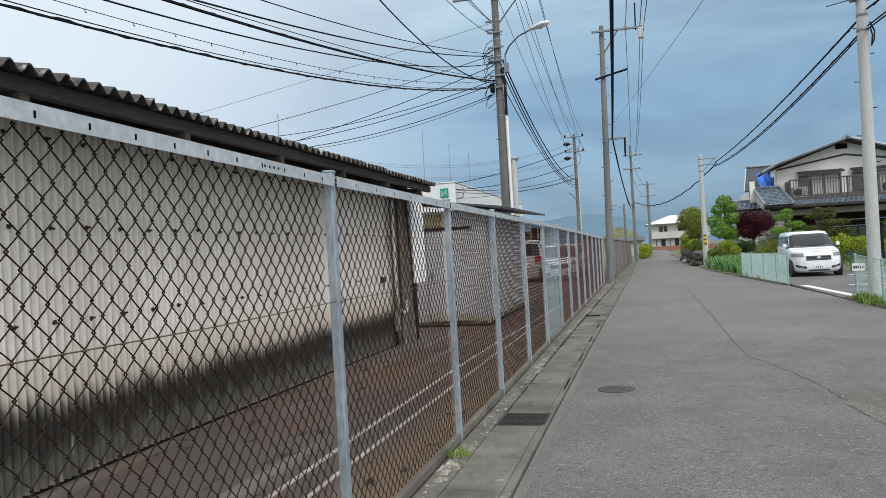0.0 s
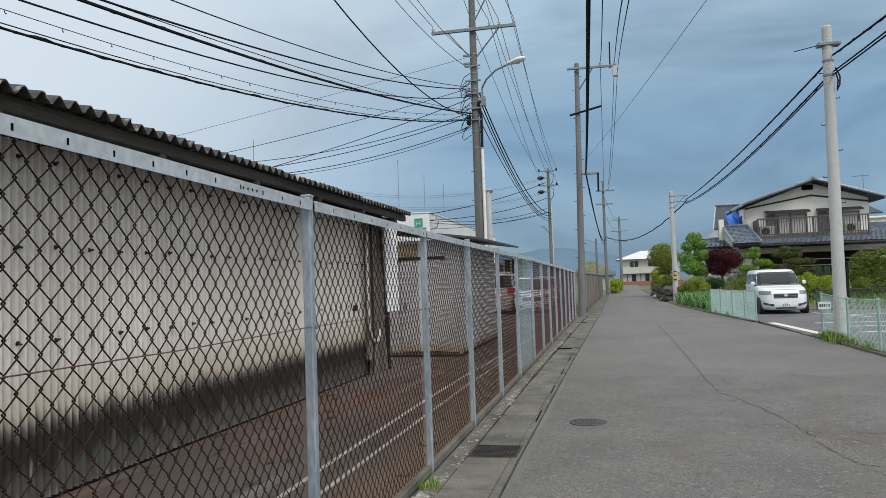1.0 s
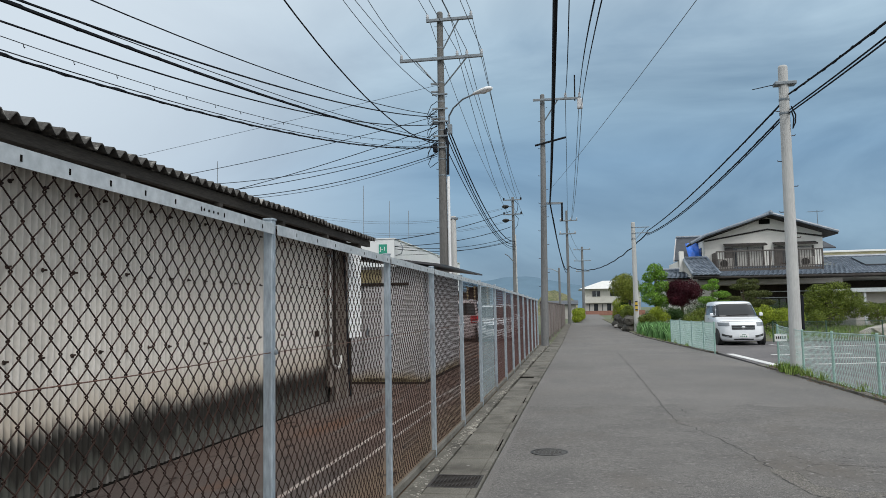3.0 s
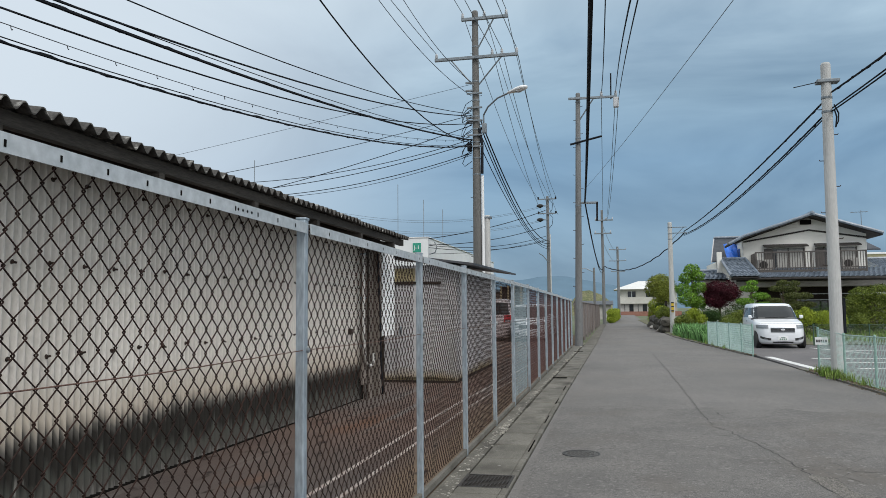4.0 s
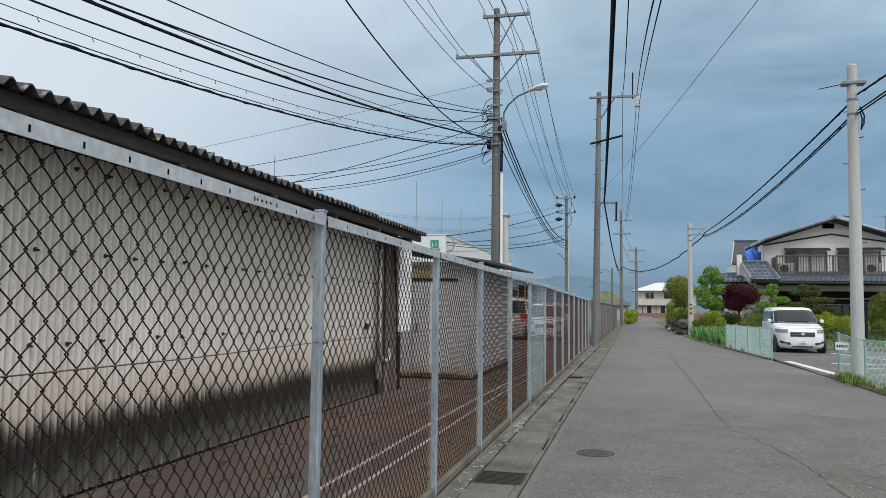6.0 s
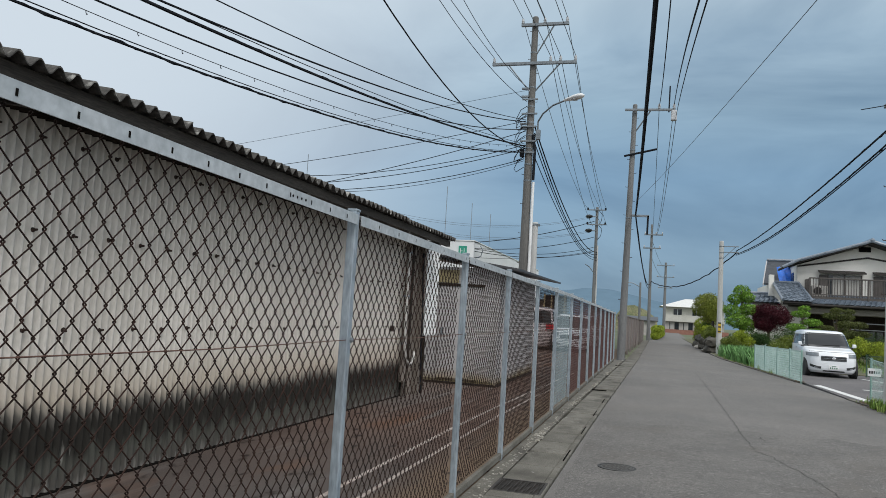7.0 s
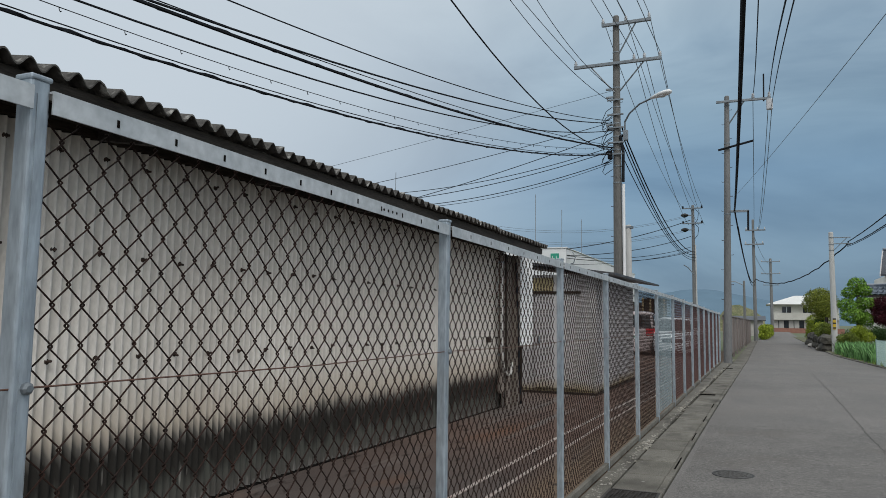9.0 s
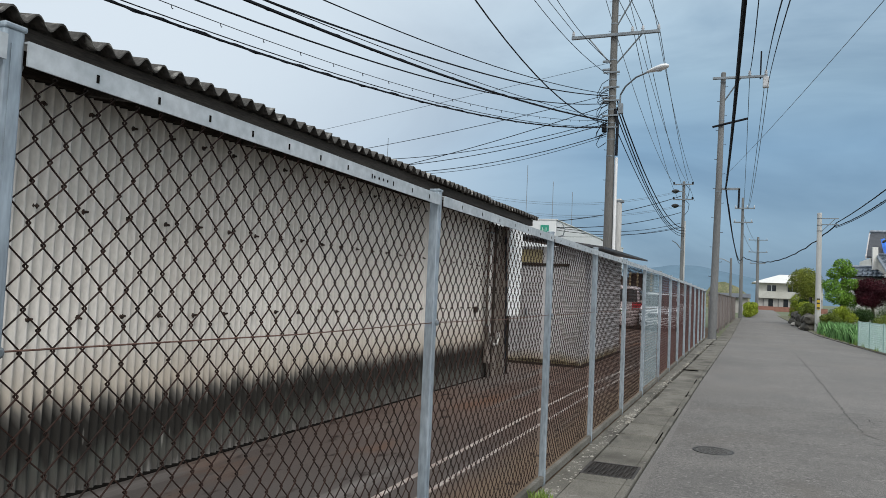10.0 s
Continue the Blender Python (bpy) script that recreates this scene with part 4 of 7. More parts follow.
part("door_handle", box(B(), -3.46, -3.42, SY0 - 0.07, SY0 - 0.035, 0.80, 0.92, 0.008), M["steel"], door)
# dark strips round the shed's foot stand in for its shadow line
part("sill", box(B(), SX0, SX1 + 0.03, SY0 - 0.05, SY0, -0.012, 0.025, 0.004), M["timber"], shed, "dark strip for the shadow line at the shed's foot")
part("yellow_panel", box(B(), -3.75, -3.2, SY0 - 0.02, SY0 - 0.008, 1.68, 1.9), mat("faded_ochre_panel", (0.32, 0.26, 0.13), (0.25, 0.21, 0.12), scale=4), shed, "faded ochre board over the door")
part("sill", box(B(), SX1 - 0.02, SX1 + 0.03, SY0, SY1, -0.012, 0.025, 0.004), M["timber"], shed, "dark strip for the shadow line at the shed's foot")

# fittings at the end of the storehouse wall
sheet = thing("hanging_sheet", "white ribbed plastic sheet hung at the end of the wall", "sheet", at=(-3.22, 10.27, 0))
verts, faces = [], []
for i in range(25):
    yy = i * 0.62 / 24
    dx = 0.014 * math.cos(i * math.pi / 2)
    for z in (0.82, 1.2, 1.7, 2.15):
        for th in (0.0, -0.004):
            verts.append((dx + th, yy, z))
for i in range(24):
    for j in range(3):
        a = i * 8 + j * 2
        faces.append((a, a + 8, a + 10, a + 2))
        faces.append((a + 1, a + 3, a + 11, a + 9))
    faces.append((i * 8, i * 8 + 1, i * 8 + 9, i * 8 + 8))
o = new("ribbed_sheet", raw("ribbed_sheet", verts, faces, M["white"]))
o.parent = sheet
part("hanging_rail", box(B(), -0.05, 0.02, -0.03, 0.65, 2.13, 2.17, 0.004), M["timber"], sheet)
part("prop", box(B(), -0.05, 0.0, 0.1, 0.15, -0.02, 0.84, 0.004), M["timber"], sheet, "dark timber prop")
M["white_pipe"] = mat("grimy_white_plastic", (0.58, 0.57, 0.54), (0.42, 0.40, 0.37), scale=7, rough=0.5, bump=0.05)
M["grey_timber"] = mat("grey_weathered_timber", (0.13, 0.11, 0.092), (0.20, 0.175, 0.15), scale=6, rough=0.9, bump=0.4, stretch=(5, 5, 0.4))
end_post = thing("timber_post", "grey weathered timber post at the end of the wall", "post", at=(-3.25, 10.16, 0))
part("shaft", box(B(), -0.05, 0.05, -0.06, 0.06, -0.02, 2.1, 0.008), M["grey_timber"], end_post)
lining = thing("board_lining", "dark weathered upright boards covering the end of the wall", "boarding", at=(-3.30, 9.72, 0))
for i in range(4):
    part("board", box(B(), -0.012, 0.012 + 0.008 * (i % 2), i * 0.092, i * 0.092 + 0.084, 0.02 if i % 2 else -0.01, 2.1, 0.004), M["grey_timber"] if i != 1 else M["timber"], lining)
pipe = thing("downpipe", "dark brown rain pipe fixed to the wall", "drainpipe", at=(-3.27, 9.60, 0))
M["pipe"] = mat("weathered_brown_pipe", (0.15, 0.125, 0.105), (0.21, 0.18, 0.155), scale=6, rough=0.6, bump=0.05)
part("pipe", tube(B(), [(0, 0, 0.25), (0, 0, 2.05)], 0.038, 10), M["pipe"], pipe)
part("pipe_socket", lathe(B(), ((0.045, 0.2), (0.05, 0.22), (0.05, 0.4), (0.042, 0.42)), 10), M["pipe"], pipe)
for z in (0.7, 1.35, 1.95):
    part("pipe_clip", lathe(B(), ((0.04, z), (0.046, z + 0.003), (0.046, z + 0.025), (0.04, z + 0.028)), 10), M["steel"], pipe)
loop = thing("pipe_trap", "white plastic pipe looped at the foot of the wall", "pipe", at=(-3.22, 9.62, 0))
part("pipe_bend", tube(B(), [(0, -0.16, 1.95), (0, -0.15, 1.0), (0.005, -0.13, 0.66), (0.01, -0.06, 0.50), (0.015, 0.06, 0.44), (0.015, 0.19, 0.45), (0.01, 0.27, 0.52), (0.0, 0.29, 0.60)], 0.020, 8), M["white_pipe"], loop, smooth=True)
part("drain_pipe", tube(B(), [(0.0, 0.12, 0.43), (0.0, 0.10, 0.2), (0.01, 0.08, -0.012)], 0.034, 8), M["pipe"], loop, "brown pipe running down to the ground")
part("dark_strand", tube(B(), [(0.0, 0.48, 2.0), (0.02, 0.50, 1.2), (0.03, 0.52, 0.6), (0.02, 0.60, 0.15), (0, 0.72, 0.0)], 0.018, 6), M["cable"], loop)
box_l = thing("junction_box", "rusty junction box on the corrugated wall", "junction box", at=(-3.33, 9.25, 0.92))
part("case", box(B(), -0.02, 0.03, -0.032, 0.032, -0.038, 0.038, 0.006), M["bolt"], box_l)

# white factory building with a green sign
fac = thing("factory_building", "long white factory building with a green sign", "building")
FXc, FYc, FZ = -9.85, 40.0, 5.22
part("wall", box(B(), -24, FXc, FYc, 64, -0.1, FZ), M["facade"], fac)
part("parapet", box(B(), -24.05, FXc + 0.05, FYc - 0.05, 64.05, FZ, FZ + 0.05, 0.01), M["facade"], fac)
M["green"] = mat("green_sign_enamel", (0.02, 0.26, 0.17), (0.025, 0.30, 0.20), scale=4, rough=0.4, bump=0)
sign = thing("building_sign", "green square sign with white characters on the white facade", "sign", at=(-10.48, FYc - 0.03, 4.67))
part("plate", box(B(), -0.235, 0.235, -0.02, 0.02, -0.26, 0.26, 0.006), M["green"], sign)
txt = bpy.data.curves.new("sign_text", "FONT")
txt.body, txt.size, txt.extrude, txt.align_x, txt.align_y = "J-1", 0.31, 0.004, "CENTER", "CENTER"
tmp = bpy.data.objects.new("sign_text", txt)
scene.collection.objects.link(tmp)
dg = bpy.context.evaluated_depsgraph_get()
tme = bpy.data.meshes.new_from_object(tmp.evaluated_get(dg))
bpy.data.objects.remove(tmp)
tme.materials.clear()
tme.materials.append(M["white"])
lt = new("lettering", tme)
lt.parent, lt.matrix_basis = sign, pose(0, -0.028, 0, 90, 0, 0)
part("wall_bracket", tube(B(), [(FXc + 0.02, FYc + 0.3, 4.3), (FXc + 0.35, FYc + 0.3, 4.4), (FXc + 0.45, FYc + 0.3, 4.75), (FXc + 0.3, FYc + 0.3, 5.0)], 0.03, 6), M["steel"], fac)
for x, yy, z in ((-12.75, 44, 8.97), (-11.60, 46, 8.24), (-10.79, 48, 7.84), (-20.48, 40, 10.13)):
    mast = thing("antenna_mast", "thin metal mast above the factory roof", "antenna", "masts on the factory roof", at=(x, yy, FZ + 0.05))
    part("mast", tube(B(), [(0, 0, 0), (0, 0, z - FZ)], 0.02, 5), M["steel"], mast)


# ---------- cars ----------
def car(label, paint, at, rz, length=3.8, width=1.69, height=1.63, group="", front_detail=True, rear_detail=False, size=1.0):
    c = thing("car", label, "car", group, at=at, rz=rz)
    c.scale = (size, size, size)
    hl = length / 2
    lay = [(0.15, -0.94, 0.96, 0.88), (0.22, -0.985, 0.98, 0.955), (0.30, -1.0, 0.99, 0.985), (0.55, -1.0, 1.0, 1.0), (0.74, -0.985, 1.0, 1.0), (0.84, -0.955, 0.995, 0.995), (0.92, -0.86, 0.99, 0.985), (1.00, -0.62, 0.985, 0.975),
           (1.08, -0.50, 0.98, 0.96), (1.30, -0.38, 0.97, 0.915), (1.50, -0.25, 0.945, 0.855), (1.585, -0.16, 0.91, 0.80), (1.625, 0.0, 0.80, 0.62)]
    zsc = height / 1.63
    L = np.array(lay)
    L[:, 0] *= zsc
    ex = 5.0

    def at_z(z):
        return [float(np.interp(z, L[:, 0], L[:, k])) for k in (1, 2, 3)]

    def front(x, z, off=0.0):
        f, r, w = at_z(z)
        yc, l, hw = (f + r) / 2 * hl, (r - f) / 2 * hl, w * width / 2
        return yc - l * max(0.0, 1 - min(1, abs(x) / hw) ** ex) ** (1 / ex) - off

    def tail(x, z, off=0.0):
        f, r, w = at_z(z)
        yc, l, hw = (f + r) / 2 * hl, (r - f) / 2 * hl, w * width / 2
        return yc + l * max(0.0, 1 - min(1, abs(x) / hw) ** ex) ** (1 / ex) + off

    def side(y, z, off=0.0):
        f, r, w = at_z(z)
        yc, l, hw = (f + r) / 2 * hl, (r - f) / 2 * hl, w * width / 2
        return hw * max(0.0, 1 - min(1, abs((y - yc) / l)) ** ex) ** (1 / ex) + off

    bm = B()
    rings = []
    N = 48
    for z in np.concatenate([np.linspace(L[i, 0], L[i + 1, 0], 4)[:-1] for i in range(len(L) - 1)] + [[L[-1, 0]]]):
        f, r, w = at_z(z)
        yc, l, hw = (f + r) / 2 * hl, (r - f) / 2 * hl, w * width / 2
        ring = []
        for k in range(N):
            a = 2 * math.pi * k / N
            cx, sx = math.cos(a), math.sin(a)
            ring.append(bm.verts.new((hw * math.copysign(abs(cx) ** (2 / ex), cx), yc + l * math.copysign(abs(sx) ** (2 / ex), sx), z)))
        rings.append(ring)
    for a, b in zip(rings, rings[1:]):
        for k in range(N):
            bm.faces.new((a[k], a[(k + 1) % N], b[(k + 1) % N], b[k]))
    bm.faces.new(rings[-1])
    bm.faces.new(rings[0][::-1])
    part("body", bm, paint, c, smooth=True)

    def fpatch(name, x0, x1, z0, z1, off, material, parent=c, label="", taper=0.0, lift=0.0, back=False):
        bm = B()
        g = []
        for j in range(9):
            v = j / 8
            row = []
            for i in range(25):
                u = i / 24
                x = x0 + (x1 - x0) * u
                x *= 1 - taper * v
                z = (z0 + (z1 - z0) * v + lift * abs(2 * u - 1 if x0 * x1 < 0 else (u if x0 >= 0 else 1 - u)) ** 2) * zsc
                yy = tail(x, z, off) if back else front(x, z, off)
                row.append(bm.verts.new((x, yy, z)))
            g.append(row)
        for a, b in zip(g, g[1:]):
            for i in range(24):
                bm.faces.new((a[i], a[i + 1], b[i + 1], b[i]))
        ex_ = bmesh.ops.extrude_face_region(bm, geom=bm.faces[:])
        bmesh.ops.translate(bm, verts=[v for v in ex_["geom"] if isinstance(v, bmesh.types.BMVert)], vec=(0, -0.02 if back else 0.02, 0))
        bmesh.ops.recalc_face_normals(bm, faces=bm.faces[:])
        return part(name, bm, material, parent, label)

    def spatch(name, y0, y1, z0, z1, off, material, s, slant0=0.0, slant1=0.0):
        bm = B()
        g = []
        for j in range(5):
            v = j / 4
            row = []
            for i in range(7):
                yy = (y0 + slant0 * v) + ((y1 - slant1 * v) - (y0 + slant0 * v)) * i / 6
                z = (z0 + (z1 - z0) * v) * zsc
                row.append(bm.verts.new((s * side(yy, z, off), yy, z)))
            g.append(row)
        for a, b in zip(g, g[1:]):
            for i in range(6):
                bm.faces.new((a[i], a[i + 1], b[i + 1], b[i]))
        return part(name, bm, material, c)

    glassm = M["car_glass"]
    fpatch("windscreen", -0.765, 0.765, 1.03, 1.525, 0.012, glassm, taper=0.10)
    for s in (-1, 1):
        spatch("front_window", -0.62, 0.25, 1.09, 1.46, 0.006, glassm, s, slant0=0.28)
        spatch("rear_window", 0.31, 1.15, 1.09, 1.46, 0.006, glassm, s)
        spatch("quarter_window", 1.21, 1.62, 1.09, 1.46, 0.006, glassm, s, slant1=0.05)
        mir = part("mirror", box(B(), min(s * 0.82, s * 0.955), max(s * 0.82, s * 0.955), -0.80, -0.70, 1.05 * zsc, 1.18 * zsc, 0.035), paint, c)
        part("mirror_foot", box(B(), min(s * 0.74, s * 0.86), max(s * 0.74, s * 0.86), -0.775, -0.725, 1.015 * zsc, 1.07 * zsc, 0.01), M["black"], mir)
    spatch("door_handle", 0.12, 0.30, 0.93, 0.97, 0.02, M["steel"], -1)
    spatch("door_handle", 0.12, 0.30, 0.93, 0.97, 0.02, M["steel"], 1)
    if rear_detail:
        fpatch("rear_window", -0.66, 0.66, 1.02, 1.48, 0.012, glassm, taper=0.08, back=True)
        for s in (-1, 1):
            a, b = (0.44, 0.81) if s > 0 else (-0.81, -0.44)
            tl = fpatch("tail_lamp", a, b, 0.72, 1.00, 0.014, M["tail_red"], label="red tail lamp", back=True)
            fpatch("reversing_lamp", a + 0.04, b - 0.04, 0.75, 0.80, 0.018, M["lamp_glass"], tl, back=True)
        pl = fpatch("number_plate", -0.165, 0.165, 0.62, 0.78, 0.02, M["white"], label="white number plate with plain bars", back=True)
        fpatch("plate_bar", -0.12, 0.12, 0.65, 0.71, 0.024, M["plate_ink"], pl, back=True)
        fpatch("bumper_seam", -0.76, 0.76, 0.50, 0.512, 0.006, M["black"], back=True)
        fpatch("hatch_seam", -0.70, 0.70, 1.50, 1.51, 0.006, M["black"], back=True)
    if front_detail:
        gr = fpatch("grille", -0.40, 0.40, 0.575, 0.735, 0.012, M["black"], label="dark grille with chrome bars")
        for z in (0.60, 0.655, 0.712):
            fpatch("chrome_bar", -0.40, 0.40, z - 0.004, z + 0.004, 0.022, M["steel"], gr)
        em = part("emblem", lathe(B(), ((0.055, 0), (0.055, 0.012), (0.03, 0.016)), 16), M["chrome"], gr)
        em.matrix_basis = pose(0, front(0, 0.66 * zsc) - 0.022, 0.66 * zsc, 90, 0, 0) @ Matrix.Diagonal((1.25, 0.85, 1, 1))
        for s in (-1, 1):
            a, b = (0.47, 0.80) if s > 0 else (-0.80, -0.47)
            hd = fpatch("headlight", a, b, 0.71, 0.84, 0.012, M["lamp_glass"], label="clear headlight")
            fpatch("headlight_bowl", a + 0.05, b - 0.05, 0.745, 0.82, 0.016, M["steel"], hd)
            a, b = (0.40, 0.72) if s > 0 else (-0.72, -0.40)
            fl = fpatch("fog_light_recess", a, b, 0.29, 0.37, 0.012, M["black"], lift=0.07)
            fpatch("fog_light", (a + b) / 2 - 0.05, (a + b) / 2 + 0.05, 0.30, 0.345, 0.016, M["lamp_glass"], fl, lift=0.02)
        pl = fpatch("number_plate", -0.165, 0.165, 0.27, 0.43, 0.022, M["white"], label="white number plate with plain bars")
        fpatch("plate_bar", -0.07, 0.07, 0.39, 0.408, 0.026, M["plate_ink"], pl)
        for x in (-0.105, -0.04, 0.025, 0.09):
            fpatch("plate_bar", x - 0.018, x + 0.018, 0.305, 0.36, 0.026, M["plate_ink"], pl)
        fpatch("lower_intake", -0.34, 0.34, 0.20, 0.245, 0.008, M["black"])
        for s in (-1, 1):
            part("wiper", tube(B(), [(s * 0.1 - 0.3, front(0.2, 1.085 * zsc) - 0.03, 1.085 * zsc), (s * 0.1 + 0.28, front(0.2, 1.12 * zsc) - 0.03, 1.12 * zsc)], 0.008, 5), M["black"], c)
        fpatch("bonnet_seam", -0.72, 0.72, 0.872, 0.882, 0.004, M["black"])
    for s in (-1, 1):
        for yy in (-hl * 0.66, hl * 0.66):
            arch = part("wheel_arch", lathe(B(), ((0.33, 0), (0.33, 0.06)), 20), M["black"], c)
            arch.matrix_basis = pose(s * (width / 2 - 0.075), yy, 0.30, 0, s * 90, 0)
            wh = part("wheel", lathe(B(), ((0.19, -0.1), (0.27, -0.1), (0.295, -0.07), (0.295, 0.06), (0.27, 0.09), (0.19, 0.09)), 24), M["black"], c, "black tyre")
            wh.matrix_basis = pose(s * (width / 2 - 0.125), yy, 0.295, 0, s * 90, 0)
            rim = lathe(B(), ((0.19, 0.07), (0.17, 0.085), (0.05, 0.07), (0.03, 0.09)), 20)
            for k in range(5):
                a = 2 * math.pi * k / 5
                tube(rim, [(0.03 * math.cos(a), 0.03 * math.sin(a), 0.088), (0.17 * math.cos(a), 0.17 * math.sin(a), 0.088)], 0.02, 5)
            part("rim", rim, M["steel"], wh)
    return c


M["tail_red"] = glass("red_lamp_lens", (0.42, 0.012, 0.02), 0.15)
M["car_glass"] = glass("car_window_glass", (0.010, 0.013, 0.015), 0.04)
M["lamp_glass"] = glass("lamp_lens", (0.22, 0.235, 0.25), 0.1)
M["chrome"] = mat("chrome_trim", (0.62, 0.63, 0.64), (0.7, 0.7, 0.7), rough=0.15, metal=0.9, bump=0, grain_amount=0.03)
M["plate_ink"] = mat("green_plate_ink", (0.06, 0.16, 0.10), (0.07, 0.17, 0.11), rough=0.6, bump=0)


def car_paint(name, col):
    m = mat(name, col, tuple(0.93 * v for v in col), scale=1.2, rough=0.28, bump=0, grain_amount=0.03)
    m.node_tree.nodes["Principled BSDF"].inputs["Coat Weight"].default_value = 0.6
    return m


M["car_white"] = car_paint("white_car_paint", (0.76, 0.78, 0.80))
M["car_pale"] = car_paint("pinkish_silver_car_paint", (0.56, 0.47, 0.46))
M["car_dark"] = car_paint("maroon_car_paint", (0.10, 0.025, 0.03))
M["car_silver"] = car_paint("silver_car_paint", (0.48, 0.51, 0.53))
YARD = "cars parked in the yard"
car("pale pinkish-silver car with red tail lamps parked in the yard", M["car_pale"], (-4.38, 29.25, -0.012), 184, height=1.86, group=YARD, front_detail=False, rear_detail=True, size=0.86)
car("white compact car parked in the yard behind the fence", M["car_white"], (-3.02, 28.9, -0.012), 3, height=1.62, group=YARD, size=0.86)
car("silver car parked in the yard behind the fence", M["car_silver"], (-3.05, 33.4, -0.012), 5, height=1.6, group=YARD, size=0.88)
car("dark maroon car parked beyond the silver one", M["car_dark"], (-3.1, 38.2, -0.012), 5, height=1.6, group=YARD, size=0.88)

# brick-red workshop far in the yard
ws = thing("workshop", "low brown workshop with dark openings at the back of the yard", "building")
M["brown"] = mat("brown_cladding", (0.16, 0.10, 0.075), (0.22, 0.15, 0.11), scale=1.4, rough=0.8)
part("wall", box(B(), -9.5, -5.4, 33.6, 38.5, -0.1, 2.0), M["brown"], ws)
part("roof", slab(B(), ((-9.8, 33.2), (-5.1, 33.2), (-5.1, 38.8), (-9.8, 38.8)), [2.3, 2.0, 2.0, 2.3], [2.36, 2.06, 2.06, 2.36]), M["tin"], ws)
for x in (-8.6, -7.4, -6.2):
    w_ = part("window", box(B(), x - 0.4, x + 0.4, 33.55, 33.6, 0.9, 1.6), M["car_glass"], ws)
    part("window_frame", box(B(), x - 0.44, x + 0.44, 33.53, 33.56, 1.6, 1.66), M["timber"], w_)

# fence beyond the second pole, of grey upright boards
bf = thing("board_fence", "grey weathered board fence beyond the utility pole", "fence")
M["boards"] = mat("grey_weathered_boards", (0.15, 0.125, 0.115), (0.23, 0.20, 0.185), scale=2, rough=0.85, bump=0.3, per_piece=0.22, stretch=(1, 1, 0.3))
bd = mesh_of(box(B(), -0.012, 0.012, -0.115, 0.115, 0.06, 1.42, 0.003), "board", M["boards"])
for i in range(125):
    yy = 25.0 + i * 0.245
    o = new("board", bd)
    o.parent, o.location = bf, (-1.12 + (yy - 25) * 0.011, yy, 0)
part("rail", slab(B(), ((-1.17, 24.6), (-1.13, 24.6), (-0.79, 55.6), (-0.83, 55.6)), 1.3, 1.38), M["boards"], bf)
part("cap_rail", slab(B(), ((-1.15, 24.6), (-1.08, 24.6), (-0.74, 55.6), (-0.81, 55.6)), 1.425, 1.45), M["boards"], bf)
for i in range(11):
    part("fence_post", box(B(), -1.15 + i * 0.033, -1.07 + i * 0.033, 25.0 + i * 3.05, 25.06 + i * 3.05, -0.1, 1.46, 0.004), M["boards"], bf)

rack = thing("timber_rack", "open ochre timber rack standing in the yard", "rack", at=(-4.75, 33.0, -0.012))
M["ochre"] = mat("ochre_timber", (0.26, 0.19, 0.10), (0.34, 0.26, 0.15), scale=5, rough=0.85, bump=0.2)
for x in (0.0, 0.32, 0.58, 0.9):
    part("upright", box(B(), x - 0.035, x + 0.035, -0.035, 0.035, 0, 2.25, 0.004), M["ochre"], rack)
for z in (0.5, 1.1, 1.7, 2.2):
    part("shelf_board", box(B(), -0.05, 0.95, 0.036, 0.5, z - 0.02, z + 0.02, 0.004), M["timber"], rack)
part("back_board", box(B(), -0.04, 0.94, 0.51, 0.54, 0, 2.2), M["timber"], rack)


# ---------- lane details ----------
def crack(pts, w, seed, material="crack"):
    rnd = random.Random(seed)
    fine = []
    for (x0, y0), (x1, y1) in zip(pts, pts[1:]):
        n = max(2, int(math.hypot(x1 - x0, y1 - y0) / 0.07))
        for i in range(n):
            s = i / n
            fine.append((x0 + (x1 - x0) * s + rnd.gauss(0, w * 0.8), y0 + (y1 - y0) * s + rnd.gauss(0, w * 0.6)))
    fine.append(pts[-1])
    bm = B()
    prev = None
    for i, (x, yy) in enumerate(fine):
        a, b = fine[max(0, i - 1)], fine[min(len(fine) - 1, i + 1)]
        d = Vector((b[0] - a[0], b[1] - a[1]))
        d.normalize()
        ww = w * rnd.uniform(0.25, 1.0) * (0.3 if i in (0, len(fine) - 1) else 1)
        z = road_z(x, yy) + 0.0035
        v = (bm.verts.new((x - d.y * ww / 2, yy + d.x * ww / 2, z)), bm.verts.new((x + d.y * ww / 2, yy - d.x * ww / 2, z)))
        if prev:
            bm.faces.new((prev[0], prev[1], v[1], v[0]))
        prev = v
    return bm


def road_z(x, y):
    l, r = edge_left(y), edge_right(y)
    k = 6 * (x - l) / (r - l)
    i = min(5, max(0, int(k)))
    return 0.018 * (math.sin(math.pi * i / 6) * (i + 1 - k) + math.sin(math.pi * (i + 1) / 6) * (k - i)) if 0 <= k <= 6 else 0.0


